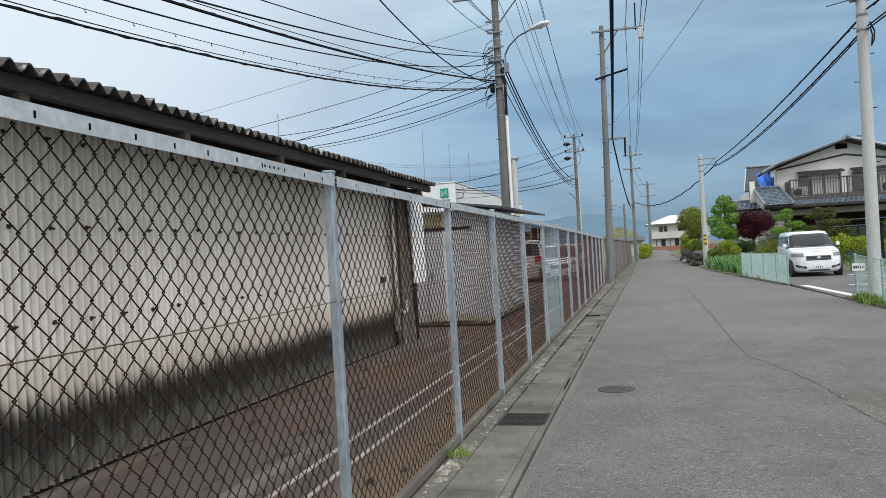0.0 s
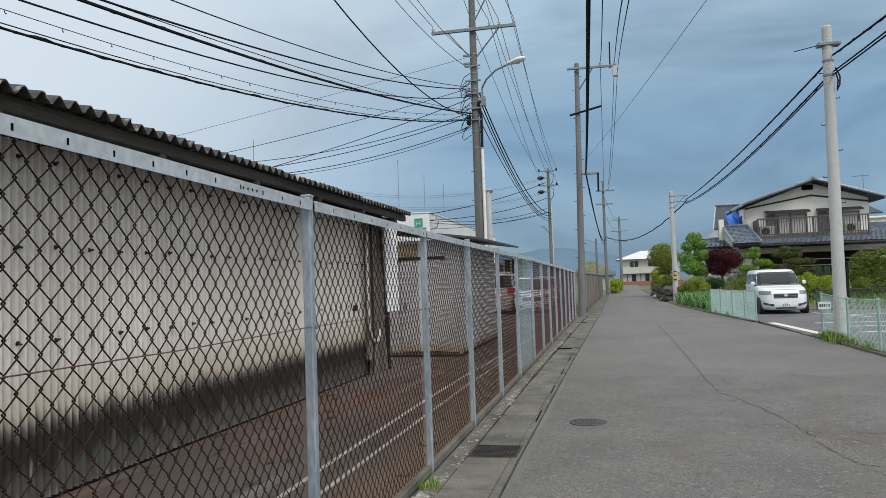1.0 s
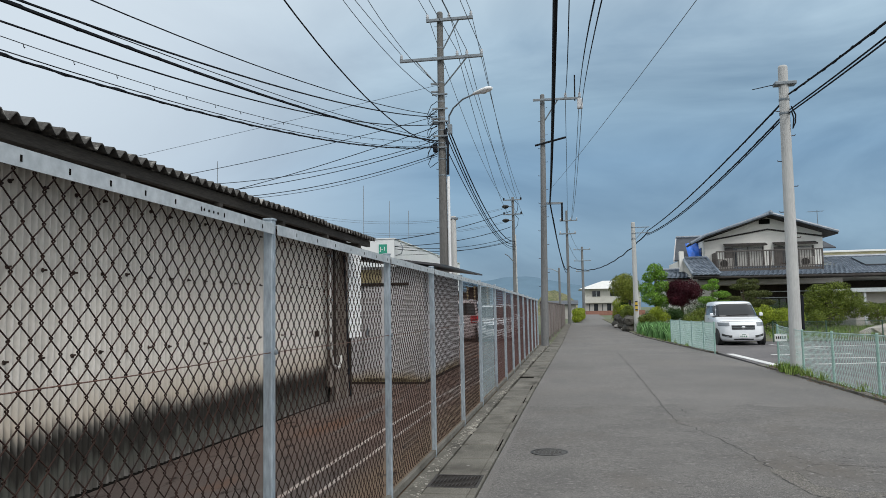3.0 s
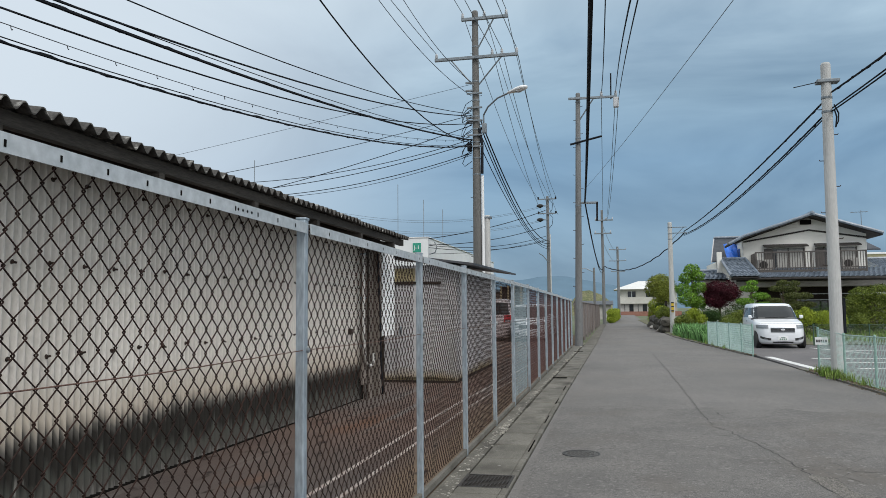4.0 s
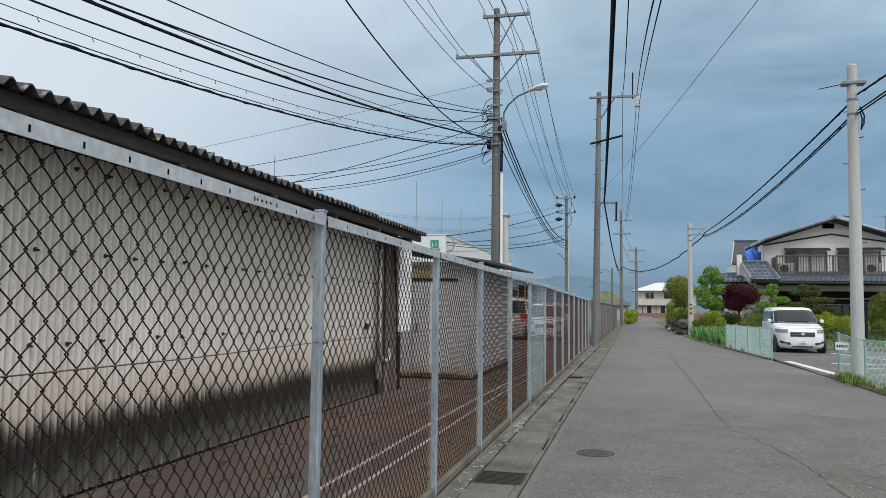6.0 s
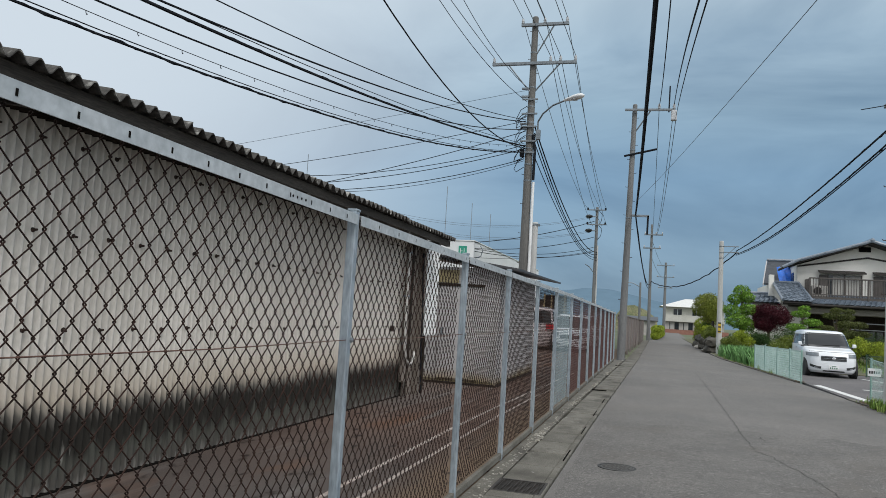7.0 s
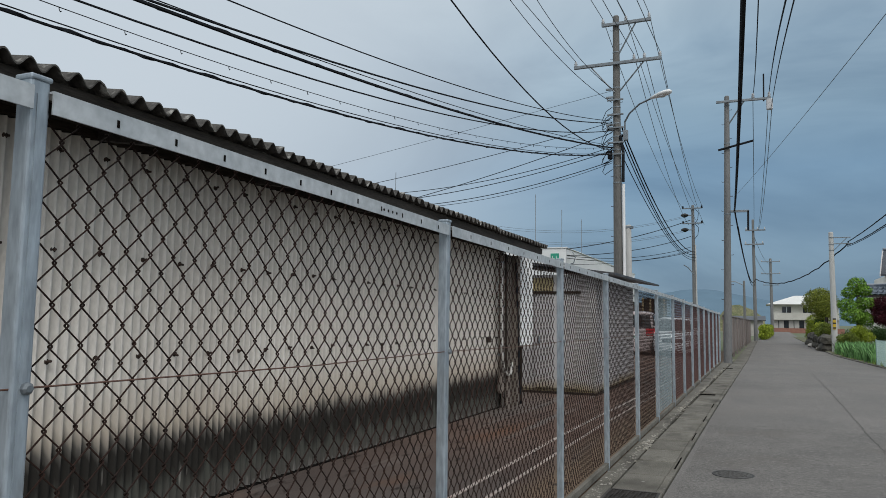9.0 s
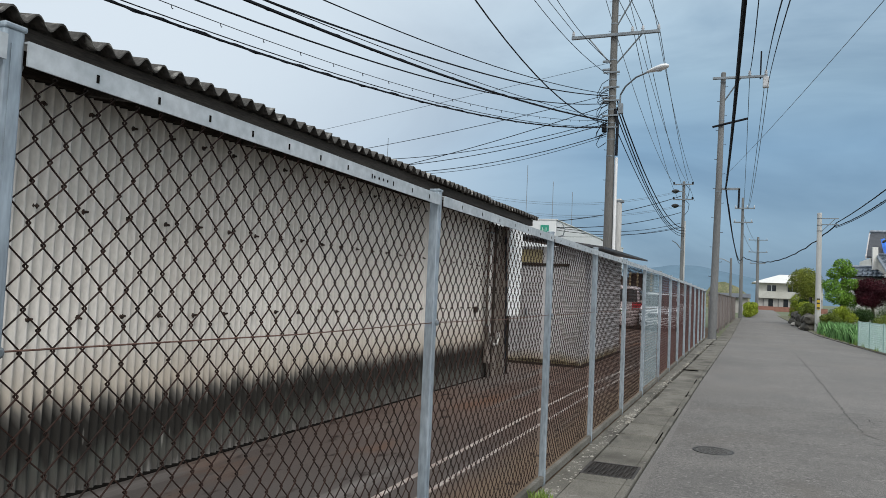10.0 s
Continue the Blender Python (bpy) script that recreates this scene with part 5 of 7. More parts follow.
main_crack = [(1.05, 20.0), (1.04, 15.0), (1.02, 12.5), (1.0, 10.38), (0.98, 9.11), (0.98, 7.85), (1.1, 7.59), (1.14, 7.24), (1.2, 7.07), (1.26, 6.72), (1.31, 6.4), (1.32, 6.11), (1.35, 5.86), (1.35, 5.7)]
cracks = [(main_crack[:5], 0.011), (main_crack[4:], 0.012), ([(1.21, 7.13), (1.34, 6.87)], 0.007), ([(1.33, 6.15), (1.42, 6.08), (1.52, 5.97)], 0.006), ([(1.62, 6.21), (1.69, 5.91), (1.93, 5.90), (2.18, 5.85), (2.6, 5.8)], 0.008), ([(1.57, 5.72), (1.66, 5.5)], 0.007),
          ([(1.96, 5.72), (2.1, 5.63), (2.4, 5.6)], 0.006), ([(1.38, 4.89), (1.46, 4.76), (1.5, 4.55)], 0.007), ([(0.72, 5.55), (0.98, 5.57), (1.18, 5.52)], 0.004), ([(1.15, 9.0), (1.18, 8.75), (1.16, 8.6)], 0.016), ([(-0.17, 9.31), (0.2, 9.36), (0.39, 9.5)], 0.010), ([(0.5, 7.0), (0.66, 6.98)], 0.024)]
net_rnd = random.Random(44)
for k in range(14):
    cx, cy = net_rnd.gauss(2.15, 0.40), net_rnd.gauss(5.75, 0.28)
    a = net_rnd.choice((0.0, 3.14)) + net_rnd.gauss(0, 0.45)
    pts = [(cx, cy)]
    for q in range(3):
        a += net_rnd.uniform(-0.6, 0.6)
        cx, cy = min(3.3, cx + 0.16 * math.cos(a)), cy + 0.16 * math.sin(a)
        pts.append((cx, cy))
    cracks.append((pts, net_rnd.uniform(0.003, 0.006)))
for i, (pts, w) in enumerate(cracks):
    solid("asphalt_crack", crack(pts, w, 20 + i), M["crack"], "dark crack running through the asphalt lane", "crack", group="cracks in the lane", kind="stuff")
# broken patch where the cracks meet
rnd = random.Random(8)
bm = B()
for i in range(420):
    x, yy = rnd.gauss(2.2, 0.5), rnd.gauss(5.6, 0.45)
    if not -0.4 < x < 3.5:
        continue
    r = rnd.uniform(0.004, 0.014)
    z = road_z(x, yy) + 0.003
    k = rnd.randint(5, 7)
    c0 = bm.verts.new((x, yy, z + r * 0.25))
    ring = [bm.verts.new((x + r * rnd.uniform(0.6, 1.2) * math.cos(2 * math.pi * j / k), yy + r * rnd.uniform(0.6, 1.2) * math.sin(2 * math.pi * j / k), z)) for j in range(k)]
    for j in range(k):
        bm.faces.new((c0, ring[j], ring[(j + 1) % k]))
solid("loose_stones", bm, M["patch"], "loose stones on the broken asphalt", "gravel", kind="stuff")
# hollow in the lane filled with pale exposed gravel
M["gravel"] = mat("exposed_pale_gravel", (0.225, 0.212, 0.19), (0.09, 0.085, 0.076), scale=45, rough=0.9, bump=0.4, grain=160, grain_amount=0.4)
LOW, UP = [(1.33, 5.66), (1.37, 5.22), (1.42, 4.95), (1.55, 4.90), (2.0, 5.04)], [(1.36, 5.73), (1.50, 5.66), (1.49, 5.25), (1.62, 5.13), (2.0, 5.06)]
rnd = random.Random(18)
verts, faces = [], []
for i in range(1500):
    s = rnd.random() * 4
    k = min(3, int(s))
    f = s - k
    lo = (LOW[k][0] + (LOW[k + 1][0] - LOW[k][0]) * f, LOW[k][1] + (LOW[k + 1][1] - LOW[k][1]) * f)
    up = (UP[k][0] + (UP[k + 1][0] - UP[k][0]) * f, UP[k][1] + (UP[k + 1][1] - UP[k][1]) * f)
    u = rnd.random()
    x, yy = lo[0] + (up[0] - lo[0]) * u + rnd.gauss(0, 0.008), lo[1] + (up[1] - lo[1]) * u + rnd.gauss(0, 0.008)
    r = rnd.uniform(0.004, 0.010)
    z = road_z(x, yy) + 0.002
    b = len(verts)
    verts.append((x, yy, z + r * 0.6))
    for j in range(6):
        verts.append((x + r * rnd.uniform(0.6, 1.15) * math.cos(1.047 * j), yy + r * rnd.uniform(0.6, 1.15) * math.sin(1.047 * j), z))
        faces.append((b, b + 1 + j, b + 1 + (j + 1) % 6))
tagged(new("exposed_gravel", raw("exposed_gravel", verts, faces, M["gravel"])), "pale exposed gravel in a broken hollow of the lane", "gravel", kind="stuff")
for i, pts in enumerate((LOW, UP)):
    solid("asphalt_crack", crack(pts, 0.014 if i == 0 else 0.006, 70 + i), M["crack"], "dark crack running through the asphalt lane", "crack", group="cracks in the lane", kind="stuff")
# darker resurfaced part of the lane
bm = B()
n = 30
lo, hi = [], []
for i in range(n + 1):
    x = -0.60 + 4.1 * i / n
    ye = 9.25 + 0.12 * math.sin(i * 1.1) + 0.06 * math.sin(i * 2.7)
    hi.append(bm.verts.new((x, ye, road_z(x, ye) + 0.0018)))
    lo.append([bm.verts.new((x, yy, road_z(x, yy) + 0.0018)) for yy in (-12, 0, 3, 5, 8)])
for i in range(n):
    for j in range(4):
        bm.faces.new((lo[i][j], lo[i + 1][j], lo[i + 1][j + 1], lo[i][j + 1]))
    bm.faces.new((lo[i][4], lo[i + 1][4], hi[i + 1], hi[i]))
solid("asphalt_patch", bm, M["patch"], "darker coarse resurfaced part of the lane", "road", "structure")

# crumbled mortar along the fence foot
rnd = random.Random(3)
rub = thing("mortar_rubble", "crumbled pale mortar along the foot of the fence", "rubble")
bm = B()
for i in range(1300):
    yy = 2.2 + 24 * rnd.random() ** 1.4
    x = -1.08 + rnd.gauss(0, 0.026) + edge_left(yy) + 0.65
    r = 0.004 + 0.011 * rnd.random() ** 2 + (0.016 * rnd.random() if math.sin(yy * 1.9) > 0.75 else 0)
    vs = [bm.verts.new((x + r * rnd.uniform(0.5, 1.2) * cx, yy + r * 1.4 * rnd.uniform(0.5, 1.2) * cy, 0.004 + r * rnd.uniform(0.25, 0.6) * cz)) for cx, cy, cz in ((-1, -1, 0), (1, -1, 0), (1, 1, 0), (-1, 1, 0), (-0.5, -0.5, 1), (0.5, -0.6, 1), (0.6, 0.5, 1), (-0.5, 0.6, 1))]
    for f in ((4, 5, 6, 7), (0, 1, 5, 4), (1, 2, 6, 5), (2, 3, 7, 6), (3, 0, 4, 7)):
        bm.faces.new([vs[k] for k in f])
part("crumbs", bm, M["rubble"], rub)["kind"] = "stuff"
part("mortar_bed", slab(B(), ((-1.155, -8), (-1.03, -8), (-1.03, 11), (-0.90, 26), (-1.155, 26)), -0.1, 0.006), M["concrete"], rub)


def blades(bm, x, yy, z, n, h, spread, rnd, w=0.006):
    for i in range(n):
        a = rnd.uniform(0, 6.28)
        r = spread * math.sqrt(rnd.random())
        bx, by = x + r * math.cos(a), yy + r * math.sin(a)
        hh = h * rnd.uniform(0.5, 1.1)
        lean = rnd.uniform(0.1, 0.7) * hh
        b = rnd.uniform(0, 6.28)
        dx, dy = math.cos(b), math.sin(b)
        p = [(bx - dy * w, by + dx * w, z), (bx + dy * w, by - dx * w, z), (bx + dx * lean * 0.4 + dy * w * 0.8, by + dy * lean * 0.4 - dx * w * 0.8, z + hh * 0.6), (bx + dx * lean * 0.4 - dy * w * 0.8, by + dy * lean * 0.4 + dx * w * 0.8, z + hh * 0.6), (bx + dx * lean, by + dy * lean, z + hh)]
        v = [bm.verts.new(q) for q in p]
        bm.faces.new(v[:4])
        bm.faces.new((v[3], v[2], v[4]))
    return bm


M["grass"] = leaf_mat("grass_blade", (0.13, 0.22, 0.04), (0.20, 0.26, 0.07))
M["leaf_green"] = leaf_mat("fresh_green_leaf", (0.095, 0.20, 0.025), (0.165, 0.30, 0.04))
M["leaf_dark"] = leaf_mat("dark_green_leaf", (0.024, 0.054, 0.014), (0.048, 0.092, 0.022))
M["leaf_pine"] = leaf_mat("brownish_pine_needle", (0.055, 0.068, 0.020), (0.095, 0.110, 0.032))
M["leaf_yellow"] = leaf_mat("yellow_green_leaf", (0.16, 0.215, 0.020), (0.27, 0.325, 0.034))
M["leaf_olive"] = leaf_mat("olive_leaf", (0.085, 0.118, 0.020), (0.150, 0.185, 0.032))
M["leaf_red"] = leaf_mat("dark_red_maple_leaf", (0.030, 0.006, 0.010), (0.068, 0.012, 0.019))
M["leaf_round"] = leaf_mat("yellow_olive_leaf", (0.125, 0.155, 0.024), (0.205, 0.235, 0.042))
M["leaf_blue"] = leaf_mat("bluish_crop_leaf", (0.105, 0.225, 0.075), (0.16, 0.31, 0.11))
M["bark"] = mat("tree_bark", (0.09, 0.068, 0.05), (0.14, 0.11, 0.085), scale=6, rough=0.9, bump=0.5, stretch=(1, 1, 0.3))
rnd = random.Random(11)
solid("weed_tuft", blades(B(), -1.10, 4.25, 0.0, 90, 0.06, 0.07, rnd, 0.004), M["grass"], "small yellow-green weed growing at the fence foot", "weed", kind="stuff")

# right-hand kerb with soil and grass
kb = thing("kerb_stones", "low worn concrete kerb along the car park", "kerb", kind="structure")
yy = -6.0
while yy < 36:
    if not 15.0 < yy < 19.3:
        x0, x1 = edge_right(yy), edge_right(yy + 0.6)
        part("kerb_stone", slab(B(), ((x0 - 0.02, yy + 0.004), (x0 + 0.10, yy + 0.004), (x1 + 0.10, yy + 0.596), (x1 - 0.02, yy + 0.596)), -0.08, 0.028 + random.uniform(-0.006, 0.006)), M["concrete"], kb)
    yy += 0.6
bm = B()
for i in range(150):
    yy = rnd.uniform(5, 15) if i < 110 else rnd.uniform(19.5, 33)
    x = edge_right(yy) + rnd.uniform(0.02, 0.16)
    big = abs(yy - 13.6) < 0.5 or rnd.random() < 0.15
    blades(bm, x, yy, 0.02, 8 if not big else 26, 0.06 if not big else 0.16, 0.08, rnd, 0.005)
for i in range(9):
    blades(bm, 3.64 + rnd.gauss(0, 0.06), 13.4 + rnd.gauss(0, 0.3), 0.02, 40, 0.17, 0.1, rnd, 0.006)
solid("verge_grass", bm, M["grass"], "bright green grass growing along the kerb", "grass", kind="stuff")
# brown soil crumbs and dead leaves gathered on the kerb
M["litter"] = mat("soil_and_dead_leaves", (0.065, 0.048, 0.032), (0.15, 0.115, 0.075), scale=14, rough=0.95, bump=0.3, grain=60, grain_amount=0.5)
lit = random.Random(31)
bm = B()
for i in range(2600):
    yy = lit.uniform(5, 14.9) if i < 2100 else lit.uniform(19.5, 25)
    x = edge_right(yy) + lit.gauss(0.055, 0.055)
    if math.sin(yy * 2.3) + math.sin(yy * 5.1 + 1) < lit.uniform(-1.9, 0.6):
        continue
    r, z = lit.uniform(0.008, 0.024), 0.03 if x > edge_right(yy) - 0.015 else road_z(x, yy) + 0.002
    top = bm.verts.new((x, yy, z + r * lit.uniform(0.5, 1.0)))
    ring = [bm.verts.new((x + r * lit.uniform(0.6, 1.3) * math.cos(j * 1.2566), yy + r * lit.uniform(0.6, 1.3) * math.sin(j * 1.2566), z - 0.006)) for j in range(5)]
    for j in range(5):
        bm.faces.new((top, ring[j], ring[(j + 1) % 5]))
solid("leaf_litter", bm, M["litter"], "brown soil crumbs and dead leaves along the kerb", "litter", kind="stuff")

# car park lines
for pts, w in ((((3.66, 19.0), (3.82, 15.4)), 0.17), (((4.5, 18.55), (6.3, 18.7)), 0.12), (((4.75, 17.25), (6.3, 17.35)), 0.12), (((4.6, 15.6), (6.6, 16.05)), 0.12), (((5.9, 21.6), (9.4, 23.1)), 0.10), (((5.6, 23.2), (6.3, 20.5)), 0.10), (((6.2, 13.0), (6.6, 16.05)), 0.10)):
    (x0, y0), (x1, y1) = pts
    d = Vector((x1 - x0, y1 - y0))
    d.normalize()
    nx, ny = -d.y * w / 2, d.x * w / 2
    solid("painted_line", slab(B(), ((x0 + nx, y0 + ny), (x0 - nx, y0 - ny), (x1 - nx, y1 - ny), (x1 + nx, y1 + ny)), 0.0, 0.017), M["paint"], "white painted line on the car park asphalt", "road marking", group="car park lines")

# pale green net fences
M["net"] = mat("pale_green_net", (0.36, 0.50, 0.46), (0.45, 0.58, 0.54), scale=3, rough=0.6, bump=0)
M["net_post"] = mat("green_coated_post", (0.20, 0.34, 0.295), (0.29, 0.43, 0.375), scale=4, rough=0.5, bump=0.05)
M["net_dark"] = mat("dark_green_coated_wire", (0.035, 0.075, 0.05), (0.05, 0.10, 0.065), scale=4, rough=0.6, bump=0)


def net(parent, a, b, h0, h1, pitch, r, material, z0=0.03, lean=0.35, name="net_panel"):
    """Slanting wires both ways between two ground points."""
    verts, faces = [], []
    a, b = Vector((*a, 0)), Vector((*b, 0))
    L = (b - a).length
    d = (b - a) / L
    nrm = Vector((-d.y, d.x, 0))
    off = lean * (h0 - z0)
    n = int((L + off) / pitch)
    for sgn in (1, -1):
        for i in range(n + 1):
            s0 = i * pitch - (off if sgn > 0 else 0)
            s1 = s0 + sgn * off
            # cut the wire at both ends of the panel
            t0, t1 = 0.0, 1.0
            ds = s1 - s0
            if ds:
                ta, tb = (0 - s0) / ds, (L - s0) / ds
                t0, t1 = max(0, min(ta, tb)), min(1, max(ta, tb))
            if t1 - t0 < 0.02:
                continue
            for t in (t0, t1):
                s = s0 + ds * t
                hh = h0 + (h1 - h0) * s / L
                p = a + d * s + Vector((0, 0, z0 + (hh - z0) * t)) + nrm * (0.003 * sgn)
                for q in (d * -r, nrm * r, d * r, nrm * -r):
                    verts.append(p + q)
            k = len(verts) - 8
            for q in range(4):
                faces.append((k + q, k + (q + 1) % 4, k + 4 + (q + 1) % 4, k + 4 + q))
    o = new(name, raw(name, verts, faces, material))
    o.parent = parent
    o["kind"] = "stuff"
    return o


def net_fence(label, pts, hs, group, material, post, pitch=0.032, r=0.0026, lean=0.35, post_r=0.02):
    f = thing("net_fence", label, "fence", group)
    for (p, h) in zip(pts, hs):
        part("post", tube(B(), [(p[0], p[1], -0.1), (p[0], p[1], h + 0.02), (p[0], p[1], h + 0.03)], [post_r, post_r, post_r * 0.6], 8), post, f)
    for (p, q, h, g) in zip(pts, pts[1:], hs, hs[1:]):
        net(f, p, q, h, g, pitch, r, material, lean=lean)
        for z in (0.04, None):
            part("line_wire", tube(B(), [(p[0], p[1], z or h), (q[0], q[1], z or g)], 0.007, 5), material, f)
    return f


net_fence("low pale green net fence beside the car park entrance", [(3.04, 25.0), (3.14, 23.6), (3.24, 22.0), (3.33, 20.6), (3.42, 19.55)], [0.74, 0.75, 0.75, 0.76, 0.76], "net fences", M["net"], M["net_post"], pitch=0.04, r=0.003)
nf = net_fence("low pale green net fence along the lane beside the pole", [(3.68, 14.65), (3.70, 13.2), (3.70, 11.75), (3.74, 10.2), (3.78, 8.6), (3.8, 7.0), (3.8, 5.0)], [0.80, 0.74, 0.76, 0.78, 0.78, 0.78, 0.78], "net fences", M["net"], M["net_post"], pitch=0.058, r=0.0020)
pl = thing("notice_plate", "small white notice plate tied to the net fence", "sign", at=(3.68, 14.45, 0.585))
part("plate", box(B(), -0.105, 0.105, -0.008, 0.0, -0.068, 0.068, 0.003), M["white"], pl)
for i, (x0, x1) in enumerate(((-0.12, -0.085), (-0.07, -0.035), (-0.02, 0.015), (0.03, 0.065), (0.08, 0.12))):
    part("dark_bar", box(B(), x0 * 0.72, x1 * 0.72, -0.011, -0.009, -0.022, 0.024), M["black"], pl)
net_fence("dark green chain-link fence at the back of the car park", [(6.05, 24.6), (7.6, 24.6), (9.2, 24.6), (11.2, 24.6), (13.2, 24.6), (15.5, 24.6), (18.0, 24.6)], [0.64] * 7, "net fences", M["net_dark"], M["net_dark"], pitch=0.06, r=0.004, lean=0.9)

car("white boxy compact car with a chrome grille parked facing the lane", M["car_white"], (4.80, 24.3, 0.012), 0.0, size=0.80)


# ---------- the two-storey house ----------
def tiled_slope(parent, p00, p10, p11, p01, pitch=0.25, row=0.22, amp=0.040, name="tile_course"):
    """Courses of wavy roof tiles between an eave edge p00-p10 and an upper edge p01-p11; each course is one part."""
    p00, p10, p11, p01 = (Vector(p) for p in (p00, p10, p11, p01))
    up_len = ((p01 - p00).length + (p11 - p10).length) / 2
    n = max(2, int(up_len / row))
    nrm = (p10 - p00).cross(p01 - p00).normalized()
    if nrm.z < 0:
        nrm = -nrm
    for i in range(n):
        a0, b0 = p00.lerp(p01, i / n), p10.lerp(p11, i / n)
        a1, b1 = p00.lerp(p01, (i + 1) / n), p10.lerp(p11, (i + 1) / n)
        m = max(2, int((b0 - a0).length / pitch * 6))
        verts, faces = [], []
        for k in range(m + 1):
            s = k / m
            w = amp * (abs(math.sin(math.pi * k / 6)) ** 0.6 - 0.4)
            lo, hi = a0.lerp(b0, s), a1.lerp(b1, s)
            verts += [lo + nrm * (w + 0.045), lo + nrm * (w + 0.01), hi + nrm * (w + 0.005)]
        for k in range(m):
            a = 3 * k
            faces += [(a, a + 3, a + 5, a + 2), (a + 1, a + 4, a + 3, a)]
        o = new(name, raw(name, verts, faces, M["tile"]))
        o.parent = parent


house = thing("house", "two-storey cream house with dark tiled roofs and a balcony", "house")
M["brown_metal"] = mat("dark_brown_metal", (0.052, 0.044, 0.039), (0.080, 0.068, 0.060), scale=4, rough=0.5, bump=0.03)
M["trim"] = mat("dark_eave_trim", (0.034, 0.031, 0.029), (0.058, 0.052, 0.048), scale=4, rough=0.75, spec=0.2, bump=0.05)
M["beige"] = mat("beige_band", (0.36, 0.34, 0.315), (0.42, 0.40, 0.37), scale=2, rough=0.8, bump=0.08)
M["window_glass"] = glass("house_window_glass", (0.02, 0.024, 0.028), 0.08)
M["shade"] = mat("interior_curtain", (0.32, 0.31, 0.29), (0.42, 0.41, 0.38), scale=4, rough=0.9, bump=0.1, stretch=(6, 1, 0.3))
HY, HX0, HX1 = 46.0, 7.72, 14.3
AX, AZ = 11.30, 6.40
# ground floor
part("ground_floor_wall", box(B(), 6.9, 24, HY + 0.1, 54, 0, 3.0), M["plaster"], house)
part("veranda_back", box(B(), 8.0, 14.4, HY + 0.02, HY + 0.09, 0.1, 2.5), M["timber"], house)
for i in range(4):
    part("veranda_window", box(B(), 8.75 + i * 1.2, 9.7 + i * 1.2, HY - 0.01, HY + 0.012, 0.3, 1.5), M["car_glass"], house)
# dark panel added to give the shade below the right-hand eave
part("dark_side_wall", box(B(), 14.5, 24, HY - 0.35, HY + 0.08, 0, 2.45), M["timber"], house)
for i in range(9):
    part("lattice_post", box(B(), 8.7 + i * 0.6, 8.78 + i * 0.6, HY - 0.03, HY + 0.03, 0.2, 2.3), M["timber"], house)
for z in (1.55, 1.9):
    part("sill_rail", box(B(), 9.6, 14.5, HY - 0.08, HY, z, z + 0.05), M["rail"], house)
part("beige_band", box(B(), 7.0, 14.8, HY - 1.4, HY + 0.1, 2.32, 2.62, 0.01), M["beige"], house)
part("eave_shadow_board", box(B(), 7.0, 24, HY - 1.9, HY - 1.6, 2.62, 2.76, 0.01), M["trim"], house)
part("gutter", tube(B(), [(6.6, HY - 2.6, 2.74), (15, HY - 2.6, 2.72), (24, HY - 2.6, 2.72)], 0.06, 8), M["trim"], house)
tiled_slope(house, (6.6, HY - 2.6, 2.80), (15.0, HY - 2.6, 2.80), (15.0, HY, 3.45), (7.4, HY, 3.45))
tiled_slope(house, (15.0, HY - 2.6, 2.80), (24.0, HY - 2.6, 2.80), (24.0, HY + 2.0, 3.95), (15.0, HY + 2.0, 3.95))
tiled_slope(house, (14.36, HY, 3.45), (15.0, HY, 3.45), (15.0, HY + 2.0, 3.95), (14.36, HY + 2.0, 3.95))
part("rear_wall", box(B(), 14.36, 14.9, 48.9, 52, 2.5, 4.6), M["plaster"], house)
part("rear_roof", slab(B(), ((14.36, 48.3), (15.75, 48.3), (15.2, 50.6), (14.36, 50.6)), [4.52, 4.52, 5.40, 5.40], [4.60, 4.60, 5.48, 5.48]), M["slate_roof"], house, "dark slate-grey rear roof")
part("roof_deck", slab(B(), ((6.6, HY - 2.6), (15, HY - 2.6), (15, HY), (7.4, HY)), [2.70, 2.70, 3.35, 3.35], [2.77, 2.77, 3.42, 3.42]), M["trim"], house)
part("roof_deck", slab(B(), ((15, HY - 2.6), (24, HY - 2.6), (24, HY + 2.0), (15, HY + 2.0)), [2.70, 2.70, 3.85, 3.85], [2.77, 2.77, 3.92, 3.92]), M["trim"], house)
part("ridge", tube(B(), [(14.4, HY + 2, 4.0), (24, HY + 2, 4.0)], 0.09, 8), M["tile"], house)
sp = part("solar_panel", slab(B(), ((16.2, HY - 0.9), (20.4, HY - 0.9), (20.4, HY + 1.3), (16.2, HY + 1.3)), [3.30, 3.30, 3.85, 3.85], [3.35, 3.35, 3.90, 3.90]), M["window_glass"], house, "dark solar panel")
